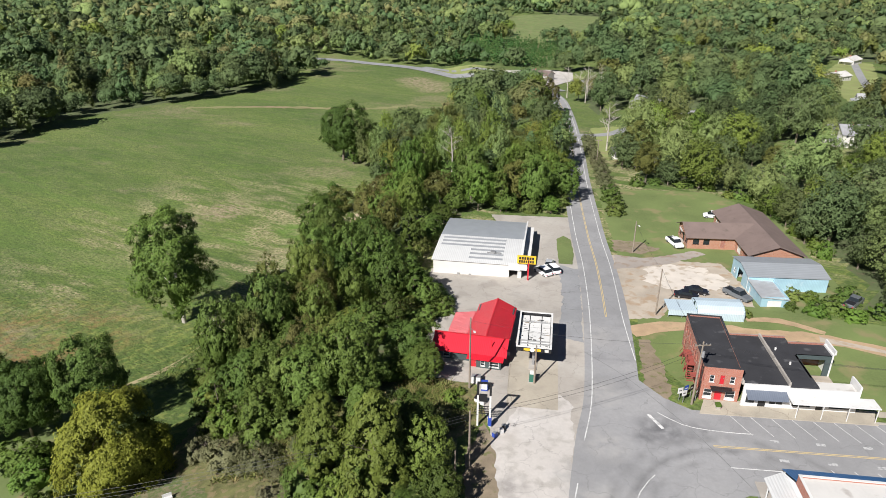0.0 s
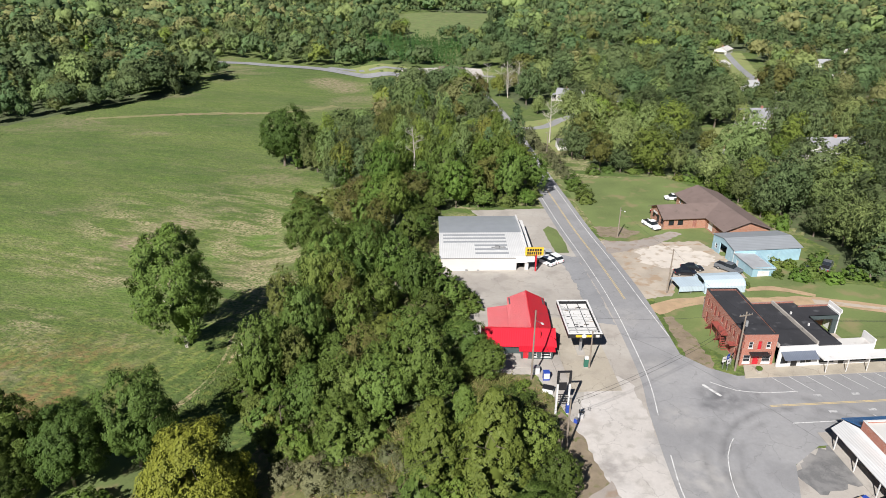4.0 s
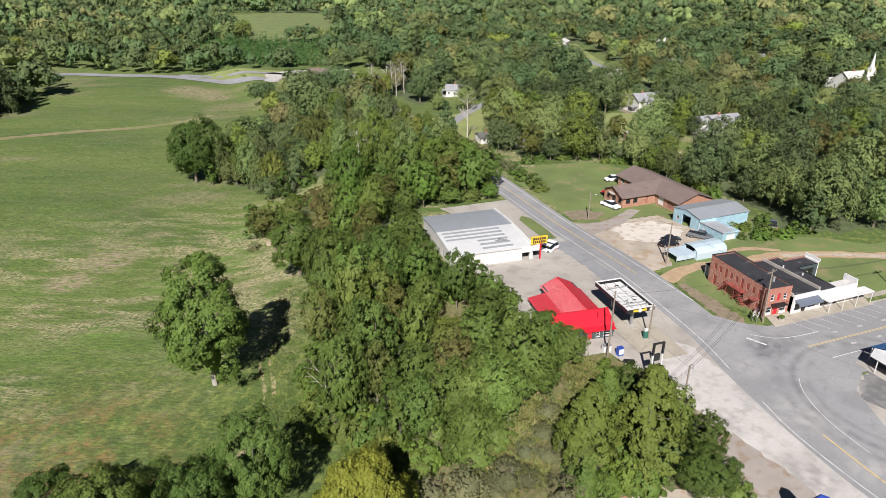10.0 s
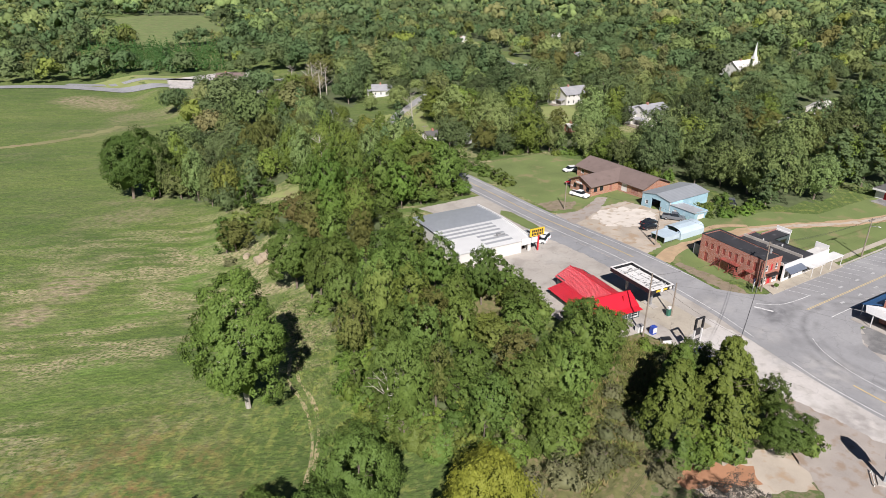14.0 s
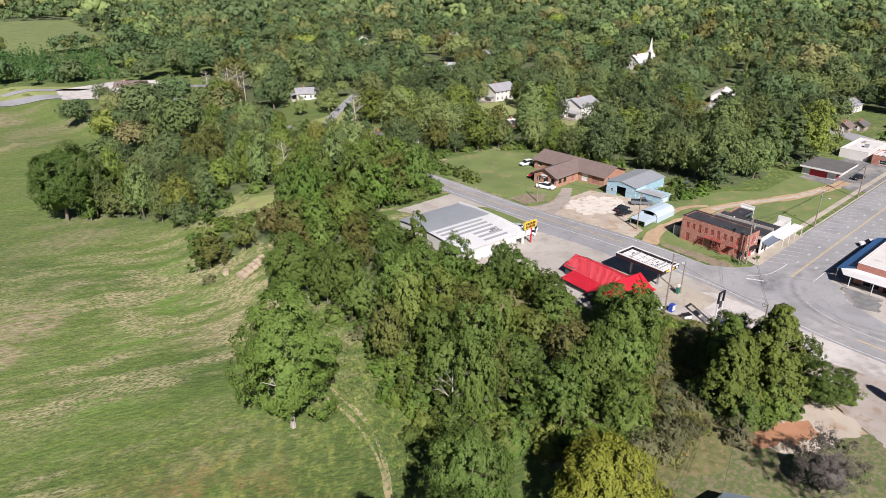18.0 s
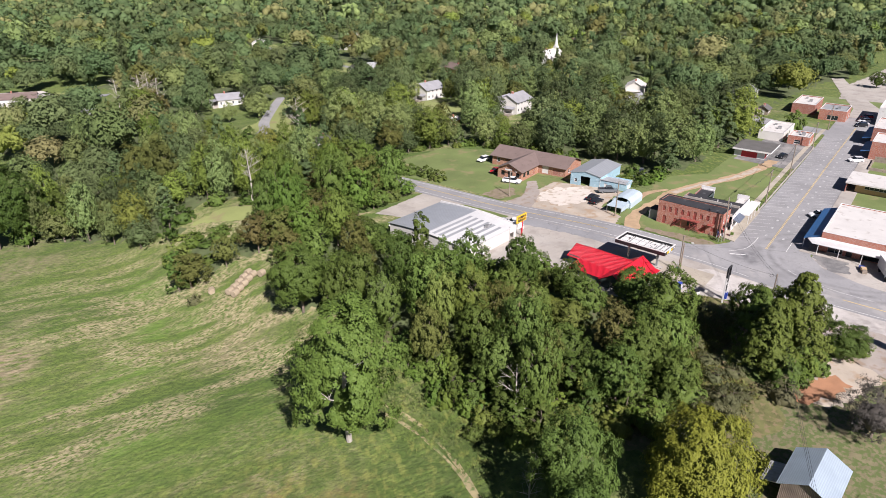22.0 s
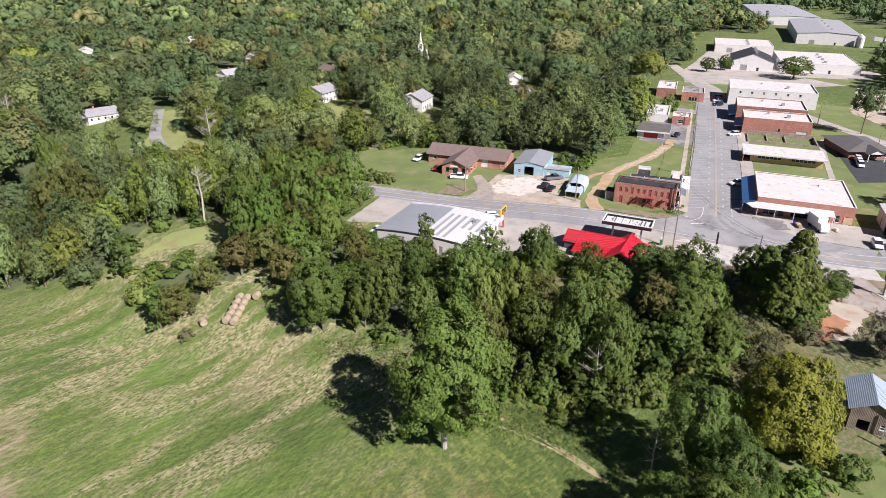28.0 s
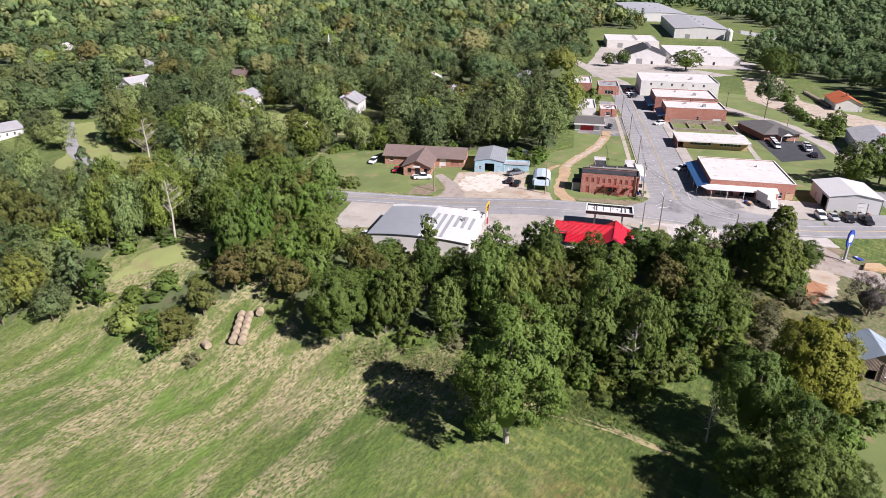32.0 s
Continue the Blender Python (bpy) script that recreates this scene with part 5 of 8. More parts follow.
def variety_store():
    b = thing("variety_store", "long low store with a bowed grey and white metal roof", "building", (-2.1, 126.7, -1.9), -10)
    W, D, H = 19.0, 24.0, 3.7
    around(b, W, D, -1.5, H, M["cream"], {"e": [(2.0, 7.0, 0.2, 2.6, "glazed", M["red"]), (8.0, 10.0, 0.2, 2.4, "door", M["black"]), (12, 21, 0.8, 2.4, "glazed", M["white"])], "s": [(16.4, 18.2, 0.1, 2.4, "gap", None)], "w": [(16, 17, 0.1, 2.1, "door", M["steel"])]})
    for k, mt in ((0, M["white_metal"]), (1, M["grey_metal"])):
        bm = bmesh.new()
        n = 7
        prev = None
        for i in range(n + 1):
            t = (i / n) * 0.5 + 0.5 * k
            y = -0.3 + (D + 0.6) * t
            zz = H + 0.02 + 0.75 * (1 - (2 * t - 1) ** 2)
            if prev:
                slab(bm, [(-0.35, prev[0], prev[1]), (W - 0.25, prev[0], prev[1]), (W - 0.25, y, zz), (-0.35, y, zz)], 0.1)
            prev = (y, zz)
        bmesh.ops.remove_doubles(bm, verts=bm.verts[:], dist=0.001)
        bmesh.ops.recalc_face_normals(bm, faces=bm.faces[:])
        part("roof", bm, mt, b, "weathered white ribbed sheets" if k == 0 else "flat grey sheets")
    for i in range(6):
        t = 0.06 + i * 0.072
        y = -0.3 + (D + 0.6) * t
        zz = H + 0.07 + 0.75 * (1 - (2 * t - 1) ** 2)
        bm = bmesh.new()
        x0 = 0.6 if i > 2 else 7.5
        slab(bm, [(x0, y, zz), (14.8, y, zz), (14.8, y + 0.75, zz + 0.07), (x0, y + 0.75, zz + 0.07)], 0.05)
        bmesh.ops.recalc_face_normals(bm, faces=bm.faces[:])
        part("roof_light", bm, M["grey_roof"], b, "dull grey translucent roof strip")
    gable_fill(b, [(0.0, 0, H)] + [(0.0, D * t, H + 0.7 * (1 - (2 * t - 1) ** 2)) for t in (0.15, 0.3, 0.5, 0.7, 0.85)] + [(0.0, D, H)], 0.2, "x", M["cream"])
    gable_fill(b, [(W - 0.24, 0, H), (W - 0.24, 0, H + 0.5)] + [(W - 0.24, D * t, H + 0.35 + 0.7 * (1 - (2 * t - 1) ** 2)) for t in (0.15, 0.3, 0.5, 0.7, 0.85)] + [(W - 0.24, D, H + 0.5), (W - 0.24, D, H)], 0.3, "x", M["white"], "front_parapet")
    part("roof_vent", boxes((12.0, 12.9, 3.4, 4.2, H + 0.5, H + 1.1), (12.9, 14.2, 3.6, 3.9, H + 0.6, H + 0.8), (11.2, 12.0, 3.7, 3.9, H + 0.6, H + 0.75)), M["steel"], b)
    part("entrance_canopy", boxes((W, W + 1.6, 0.5, D - 0.5, 2.7, 2.9)), M["white"], b)
    part("entrance_block", boxes((16.2, 18.9, -0.35, 0.0, 2.5, 4.1)), M["white"], b)
    part("utility_box", boxes((5.2, 5.7, -0.3, 0, 0.1, 0.9), (7.8, 8.2, -0.25, 0, 0.1, 0.8)), M["steel"], b)
    s = thing("roadside_sign", "yellow double-row sign on a red post", "sign", (17.9, 122.4, -1.9), -10)
    part("post", boxes((-0.15, 0.15, -0.15, 0.15, 0, 5.4)), M["red"], s)
    part("board", boxes((-2.4, 1.5, -0.14, 0.14, 4.5, 6.3)), M["yellow"], s)
    for row, z0, z1, n in ((0, 5.45, 6.05, 6), (1, 4.7, 5.3, 7)):
        for k in range(n):
            w = 3.2 / n
            x = -2.05 + k * w
            part("letter_bar", boxes((x + 0.05, x + w - 0.08, -0.17, -0.15, z0, z1)), M["black"], s)
            part("letter_bar", boxes((x + 0.05, x + w - 0.08, 0.15, 0.17, z0, z1)), M["black"], s)
    part("lower_board", boxes((-1.9, -0.3, -0.12, 0.12, 2.9, 4.2)), M["white"], s)


def clinic():
    b = thing("brick_clinic", "long orange brick building with brown shingle roof", "building", (68.0, 130.2, -1.6), -5)
    z, H = -1.2, 2.9
    bk = M["brick_orange"]
    around(b, 11.4, 26.5, z, H, bk, {"w": [(1.5, 2.7, 0.9, 2.1, "window", M["white"]), (18.2, 20.4, 0.0, 2.4, "shutter", M["white"]), (22.0, 24.5, 0.1, 2.2, "shutter", M["brick_dark"])], "s": [(2, 3, 0.9, 2, "window", M["white"])]})
    around(b, 11.0, 8.4, z, H, bk, {"s": [(1.2, 2.6, 0.8, 2.1, "window", M["black"]), (3.6, 5.0, 0.8, 2.1, "window", M["black"]), (7.6, 8.6, 0.0, 2.1, "door", M["brick_dark"])], "w": [(1.0, 2.2, 0.8, 2.1, "window", M["black"]), (3.4, 5.0, 0.0, 2.2, "door", M["black"]), (6.2, 7.4, 0.8, 2.1, "window", M["black"])]}, -11.0, 9.4)
    gable_roof(b, 0, 11.4, 0, 26.5, H + 0.05, H + 2.1, "y", 0.7, M["shingle_brown"], bk)
    gable_roof(b, -11.0, 6.0, 9.4, 17.8, H + 0.06, H + 1.9, "x", 0.7, M["shingle_brown"], bk)
    part("gable_sign", boxes((-11.75, -11.7, 12.4, 14.8, 2.6, 3.1)), M["white"], b)
    part("step", boxes((-13.0, -11.0, 12.5, 15.0, -0.4, 0.05)), M["concrete"], b)


def blue_workshop():
    b = thing("metal_workshop", "pale blue sheet metal workshop with grey roof", "building", (61.8, 117.2, -1.3), -5)
    H = 3.7
    mt = M["blue_metal"]
    around(b, 15.6, 9.4, -1.0, H, mt, {"w": [(3.0, 6.0, 0.0, 2.9, "gap", None), (1.0, 1.9, 0.9, 1.9, "window", M["white"])], "s": []})
    gable_roof(b, 0, 15.6, 0, 9.4, H + 0.03, H + 0.9, "x", 0.25, M["grey_metal"], mt)
    around(b, 5.0, 7.8, -1.0, 3.0, M["blue_metal_y"], {"s": [(1.2, 3.8, 0.0, 2.3, "shutter", M["white"])], "w": [(1.0, 2.0, 0.0, 2.1, "door", M["white"])]}, 0.0, -7.8)
    bm = bmesh.new()
    slab(bm, [(-0.2, -8.0, 3.05), (5.2, -8.0, 2.7), (5.2, -0.02, 2.7), (-0.2, -0.02, 3.05)], 0.1)
    part("roof", bm, M["galv_y"], b)
    part("floor", boxes((0.3, 15.3, 0.3, 9.1, -0.2, -0.05)), M["concrete"], b)
    part("corner_trim", boxes((-0.06, 0.06, -0.06, 0.06, -1, H)), M["white"], b)
    q = thing("bowed_hut", "pale ribbed metal hut with a rounded roof", "hut", (46.9, 104.0, -0.3), -6)
    arc = [(0.0, 0.0), (0.0, 1.7), (0.35, 2.3), (1.1, 2.75), (2.6, 2.95), (4.1, 2.75), (4.85, 2.3), (5.2, 1.7), (5.2, 0.0)]
    bm = bmesh.new()
    for (ya, za), (yb, zb) in zip(arc, arc[1:]):
        a = [bm.verts.new(p) for p in ((0, ya, za - 0.6 * (za == 0)), (8.4, ya, za - 0.6 * (za == 0)), (8.4, yb, zb - 0.6 * (zb == 0)), (0, yb, zb - 0.6 * (zb == 0)))]
        bm.faces.new(a)
    bmesh.ops.remove_doubles(bm, verts=bm.verts[:], dist=0.001)
    bmesh.ops.solidify(bm, geom=bm.faces[:], thickness=0.08)
    part("shell", bm, M["hut_metal"], q)
    gable_fill(q, [(8.25, y, max(z, -0.6) if z else -0.6) for y, z in arc], 0.08, "x", M["hut_metal"], "end_wall")
    part("back_wall", boxes((0.1, 0.2, 0.2, 1.2, -0.6, 2.2), (0.1, 0.2, 4.0, 5.0, -0.6, 2.2)), M["hut_metal"], q)
    part("carport_roof", boxes((-5.2, 0.0, 0.4, 4.6, 1.75, 1.87)), M["hut_metal"], q)
    for x in (-5.1, -2.6):
        for y in (0.5, 4.4):
            part("post", boxes((x, x + 0.1, y, y + 0.1, -0.4, 1.75)), M["steel"], q)
    part("carport_side", boxes((-5.1, 0, 0.42, 0.47, 0.7, 1.75)), M["hut_metal"], q)


def feed_shop():
    b = thing("brick_shop", "large brick shop with white roof and metal awnings", "building", (39.5, 37.1, 0.0), -7.5)
    W, D, H = 23.6, 22.6, 4.7
    around(b, W, D, -0.5, H, M["brick"], {"w": [(1.5, 4.5, 0.2, 2.6, "glazed", M["white"]), (5.2, 6.4, 0.1, 2.3, "door", M["black"]), (8.0, 12.0, 0.3, 2.6, "glazed", M["black"]), (13.5, 17.0, 0.1, 2.6, "gap", None), (18.2, 19.2, 0.4, 2.2, "window", M["white"]), (20.3, 21.3, 0.1, 2.2, "window", M["white"])],
                                           "n": [(2, 6, 0.4, 2.6, "glazed", M["black"]), (8, 10, 0.1, 2.4, "door", M["black"]), (12, 20, 0.4, 2.6, "glazed", M["black"])]})
    flat_roof(b, W, D, H - 0.2, M["white_roof"], 0.2, M["white"], cap_label="white coping")
    bm = bmesh.new()
    slab(bm, [(-3.2, 4.8, 2.7), (0, 4.8, 3.3), (0, D + 0.2, 3.3), (-0.5, D + 2.6, 2.7), (-3.2, D + 1.2, 2.7)], 0.12)
    part("awning", bm, M["white_metal"], b, "white sheet metal awning along the front")
    bm = bmesh.new()
    slab(bm, [(-0.3, D + 3.4, 2.5), (0.1, D + 0.3, 3.6), (W, D + 0.05, 3.6), (W, D + 3.4, 2.5)], 0.12)
    part("awning", bm, M["blue_awning"], b, "deep blue metal awning")
    for y in (5.0, 9.4, 13.8, 18.2, 22.4):
        part("awning_post", boxes((-3.1, -2.98, y, y + 0.12, 0, 2.6)), M["white"], b)
    for x in (0, 6, 12, 18, 23):
        part("awning_post", boxes((x, x + 0.12, D + 3.2, D + 3.32, 0, 2.45)), M["white"], b)
    part("deck", boxes((-3.2, 0, 4.8, D + 3.3, -0.2, 0.14)), M["concrete"], b)
    part("plywood", boxes((-0.1, -0.03, 0.3, 2.3, 0.2, 2.0)), M["lumber"], b)
    part("roof_hatch", boxes((16, 16.8, 6, 6.8, H - 0.2, H + 0.3)), M["white"], b)


def warehouse():
    b = thing("white_warehouse", "white sheet metal warehouse with an open side", "warehouse", (30.0, 18.8, 0.0), -8)
    W, D, H = 14.5, 13.0, 4.3
    around(b, W, D, -0.4, H, M["white_metal"], {"w": [(7.0, 9.6, 0.0, 2.9, "shutter", M["white"])], "n": [(9.0, 13.5, 0.0, 3.4, "gap", None), (4.0, 5.0, 0, 2.1, "door", M["steel"])]})
    gable_roof(b, 0, W, 0, D, H + 0.03, H + 1.1, "x", 0.3, M["white_metal"], M["white_metal"])
    part("corner_trim", boxes((-0.05, 0.08, -0.05, 0.08, 0, H)), M["dark_green"], b)


def low_hall():
    b = thing("low_hall", "low tan brick hall with flat white roof", "building", (91.0, 31.5, 0.0), -7)
    around(b, 10.5, 21.5, -0.4, 2.7, M["tan"], {"w": [(2, 9, 1.3, 2.3, "glazed", M["white"]), (12, 19, 1.3, 2.3, "glazed", M["white"])]})
    part("roof", boxes((-1.8, 11.2, -0.8, 24.0, 2.7, 3.1)), M["white_roof"], b)
    part("porch", boxes((-1.5, 10.5, 23.6, 23.8, 0, 2.7)), M["brick_dark"], b)


def street_block(name, label, at, w, d, h, wallm, turn=-7, front=None, roofm=None, holes=None):
    b = thing(name, label, "building", at, turn)
    around(b, w, d, -1.5, h, wallm, holes or {"n": [(1 + 3 * i, 3 + 3 * i, 0.5, 2.6, "glazed", M["white"]) for i in range(int(w // 3.2))], "w": [(4 + 5 * i, 5 + 5 * i, h - 2.0, h - 0.9, "window", M["white"]) for i in range(int(d // 5.5))]})
    flat_roof(b, w, d, h - 0.4, roofm or M["white_roof"], 0.4, M["white"])
    if front:
        bm = bmesh.new()
        slab(bm, [(0, d + 2.8, 2.7), (0, d, 3.4), (w, d, 3.4), (w, d + 2.8, 2.7)], 0.12)
        part("awning", bm, front, b)
    part("roof_unit", boxes((w * 0.4, w * 0.4 + 1.5, d * 0.3, d * 0.3 + 1.2, h - 0.4, h + 0.6)), M["steel"], b)
    part("roof_hatch", boxes((w * 0.7, w * 0.7 + 0.8, d * 0.6, d * 0.6 + 0.8, h - 0.4, h + 0.3)), M["steel"], b)
    return b


brick_corner_building()
shop_row()
gas_station()
fuel_canopy()
variety_store()
clinic()
blue_workshop()
feed_shop()
warehouse()
low_hall()
street_block("brick_shop", "red brick shop with flat white roof and blue awning", (131.8, 25.9, -0.4), 15.5, 23.6, 6.4, M["brick"], front=M["blue_awning"],
             holes={"n": [(1 + 3 * i, 3 + 3 * i, 0.5, 2.6, "glazed", M["white"]) for i in range(4)], "w": [(12.0, 12.9, 1.4, 3.0, "window", M["white"]), (18.5, 22.0, 1.2, 2.6, "shutter", M["white"])]})


def ruined_shop():
    """The low block walls and rubble floor left of a pulled-down shop."""
    b = thing("ruined_foundation", "low broken block walls of a pulled-down shop", "ruin", (117.5, 26.5, -0.3), -7)
    W, D = 12.5, 23.0
    for k, (x0, x1, y0, y1, h) in enumerate(((0, W, 0, 0.4, 1.5), (0, 0.4, 0.4, D - 0.4, 1.2), (W - 0.4, W, 0.4, D - 0.4, 2.0), (0, W, D - 0.4, D, 1.0), (0.4, W - 0.4, 9.8, 10.2, 0.9), (0.4, W - 0.4, 16.0, 16.4, 0.8))):
        part("wall", boxes((x0, x1, y0, y1, -0.6, h)), M["old_block"], b)
    part("floor", boxes((0.4, W - 0.4, 0.4, D - 0.4, -0.6, 0.12)), M["weeds"], b, "weedy rubble floor")
    rg = random.Random(8)
    for _ in range(14):
        x, y, q = rg.uniform(1, W - 2), rg.uniform(1, D - 2), rg.uniform(0.3, 0.8)
        part("rubble", boxes((x, x + q, y, y + q * 0.7, 0.1, 0.1 + q * 0.6)), M["old_block"], b)


ruined_shop()
street_block("brick_shop", "dark red painted shop with stepped white roof", (153.0, 22.9, -0.6), 21, 26, 6.8, M["brick_dark"], front=M["blue_awning"])
street_block("mill_store", "long white block with flat white roof", (192.5, 9.5, -1.4), 27, 37, 7.6, M["white"])

# ---- north side of the street, bank, barn, houses, mill ----
def red_trim_garage():
    b = thing("roadside_garage", "low white garage with red doors and dark roof", "building", (115.5, 79.0, -0.2), -6)
    around(b, 12.0, 9.5, -0.5, 2.8, M["white"], {"s": [(0.8, 4.0, 0.1, 2.2, "shutter", M["red"]), (5.0, 8.6, 0.7, 2.0, "glazed", M["white"]), (9.4, 11.2, 0.2, 2.2, "shutter", M["red"])], "w": [(2, 7, 0.2, 2.2, "shutter", M["red"])]})
    part("roof", boxes((-1.2, 12.6, -2.0, 10.0, 2.8, 3.1)), M["shingle_dark"], b)
    part("fascia", boxes((-1.25, 12.65, -2.06, -2.0, 2.6, 3.12), (-1.26, -1.2, -2.0, 10.0, 2.6, 3.12)), M["white"], b)


red_trim_garage()
street_block("brick_shop", "small red brick shop with pale roof", (142.5, 67.5, -0.6), 9.0, 7.0, 3.6, M["brick"], -6, None, M["white_roof"], {"s": [(1, 3.5, 0.5, 2.4, "glazed", M["white"]), (5, 6, 0.1, 2.2, "door", M["white"])], "w": [(2, 4, 0.8, 2.2, "window", M["white"])]})
street_block("flat_store", "long pale store with flat roof", (145, 76.0, -0.6), 20, 8.5, 3.4, M["cream"], -6, None, M["white_roof"], {"s": [(10, 13, 0.5, 2.4, "glazed", M["white"])]})
street_block("brick_store", "orange-red brick store with dark flat roof", (196, 57.0, -1.2), 15, 10, 4.6, M["brick"], -6, None, M["grey_roof"], {"s": [(2, 5, 0.5, 2.4, "glazed", M["white"]), (9, 12, 0.5, 2.4, "glazed", M["white"])], "w": [(3, 7, 0.5, 2.4, "glazed", M["white"])]})
street_block("brick_store", "grey-roofed long store behind the corner", (206, 69.0, -1.2), 22, 9, 4.2, M["brick_dark"], -6, None, M["white_roof"], {"s": []})


def small_house(at, w, d, h, rise, turn, wallm, roofm, label, porch=True, axis="x", two=False, category="house", name="house"):
    b = thing(name, label, category, (at[0], at[1], gz(*at)), turn)
    x0, y0 = -w / 2, -d / 2
    n = max(2, int(w // 3))
    wins = lambda L, z: [(1 + (L - 2) * i / n, 1.9 + (L - 2) * i / n, z + 0.9, z + 2.1, "window", M["white"]) for i in range(n)]
    hs = {"s": wins(w, 0) + (wins(w, 2.8) if two else []), "w": [(1.2, 2.1, 0.9, 2.1, "window", M["white"]), (d - 2.4, d - 1.4, 0.1, 2.1, "door", M["white"])], "e": [(1.5, 2.4, 0.9, 2.1, "window", M["white"])]}
    around(b, w, d, -1.5, h, wallm, hs, x0, y0, 0.2)
    gable_roof(b, x0, x0 + w, y0, y0 + d, h + 0.02, h + rise, axis, 0.5, roofm, wallm)
    part("chimney", boxes((x0 + w * 0.3, x0 + w * 0.3 + 0.7, -0.4, 0.4, h, h + rise + 0.8)), M["brick"], b)
    if porch:
        bm = bmesh.new()
        slab(bm, [(x0 - 2.4, y0 + 0.6, 2.3), (x0, y0 + 0.6, 2.9), (x0, y0 + d - 0.6, 2.9), (x0 - 2.4, y0 + d - 0.6, 2.3)], 0.12)
        part("porch_roof", bm, roofm, b)
        part("porch_floor", boxes((x0 - 2.4, x0, y0 + 0.6, y0 + d - 0.6, -0.8, 0.15)), M["concrete"], b)
        for y in (y0 + 0.7, 0, y0 + d - 0.8):
            part("porch_post", boxes((x0 - 2.3, x0 - 2.15, y, y + 0.15, 0.15, 2.3)), M["white"], b)
    return b


def cross_house(at, turn, label):
    b = small_house(at, 13, 10, 5.0, 2.6, turn, M["cream"], M["shingle_grey"], label, True, "x", True)
    around(b, 5.0, 3.4, -1.5, 4.8, M["cream"], {"w": [(1.2, 2.2, 0.9, 2.1, "window", M["white"]), (1.2, 2.2, 3.4, 4.5, "window", M["white"])]}, -9.9, 1.2, 0.2)
    gable_roof(b, -9.9, 0, 1.0, 4.8, 4.85, 6.9, "x", 0.4, M["shingle_grey"], M["cream"])
    part("deck", boxes((-12.5, -9.9, -4.5, 1.0, -1.5, 0.3)), M["wood"], b)


cross_house((150, 231), -10, "large white two-storey house with grey gables")
cross_house((142, 182), -5, "white two-storey house with steep grey gables")
small_house((99, 311), 13, 9, 3.2, 2.2, -30, M["cream"], M["shingle_grey"], "white cottage with grey roof among trees")
small_house((180, 141), 14, 9, 4.6, 2.6, -15, M["cream"], M["shingle_grey"], "pale house with light grey roof among trees", two=True)
small_house((206, 311), 15, 9, 3.2, 2.4, -25, M["cream"], M["galv"], "low white house with pale metal roof")
small_house((281, 344), 14, 9, 3.2, 2.4, 20, M["cream"], M["shingle_grey"], "white house with grey roof among trees")
small_house((236, 101), 14, 9, 3.4, 1.8, -8, M["cream"], M["shingle_grey"], "long white house with grey roof beside woods")
small_house((226, 152), 12, 9, 4.4, 2.4, 10, M["cream"], M["white_roof"], "white house with pale roof among trees", two=True)
small_house((192, 122), 9, 7, 2.9, 1.9, -60, M["cream"], M["shingle_brown"], "small white cottage beside the side street")
small_house((250, 420), 15, 10, 3.2, 2.2, 30, M["cream"], M["white_roof"], "white house with pale roof among trees")
small_house((330, 420), 14, 9, 3.2, 2.2, -20, M["cream"], M["galv"], "white house with pale metal roof among trees")
small_house((232, 262), 13, 9, 3.0, 2.2, 60, M["brick_orange"], M["shingle_brown"], "brick house with brown roof among trees")
small_house((345, 330), 14, 9, 3.2, 2.4, 0, M["cream"], M["shingle_grey"], "white house with grey roof among trees")
small_house((305, 500), 16, 10, 3.4, 2.2, 40, M["cream"], M["white_roof"], "long white house far among trees")
small_house((395, 470), 16, 10, 3.4, 2.2, 10, M["cream"], M["white_roof"], "long white house far among trees")
small_house((400, 250), 14, 9, 3.4, 2.2, 10, M["brick_orange"], M["shingle_brown"], "brick house with brown roof far among trees")
small_house((64, 222), 9, 6, 2.6, 1.3, -10, M["cream"], M["shingle_dark"], "low shed-like house with dark roof", False)
small_house((68, 212), 7, 5, 2.2, 1.2, -10, M["galv"], M["grey_metal"], "grey metal outbuilding beside the lawn", False, category="shed", name="shed")
small_house((108, 193), 4, 3.4, 2.2, 1.0, -15, M["brick_orange"], M["white_roof"], "small red shed with white roof on the lawn", False, category="shed", name="shed")
small_house((190, 92), 6, 4.5, 2.4, 1.4, -6, M["wood"], M["shingle_brown"], "small brown wooden cabin beside the street", False, category="cabin", name="cabin")
small_house((197, 88), 6, 4.5, 2.4, 1.4, -6, M["wood"], M["shingle_dark"], "small dark wooden cabin beside the street", False, category="cabin", name="cabin")
small_house((62, 426), 16, 10, 4.0, 2.2, -35, M["cream"], M["shingle_brown"], "cream store with brown roof at the junction")


def church():
    b = small_house((300, 230), 22, 11, 5.0, 4.2, -8, M["white"], M["white_roof"], "white church with a tall white steeple", False, "x", category="church", name="church")
    part("tower", boxes((7.2, 9.8, -1.3, 1.3, -1, 10.5)), M["white"], b)
    bm = bmesh.new()
    tube(bm, (8.5, 0, 10.5), (8.5, 0, 18.5), 1.2, 0.05, 8)
    part("spire", bm, M["white"], b)
    part("side_wing", boxes((-11, -4, 5.5, 12, -1, 4.2)), M["white"], b)


church()


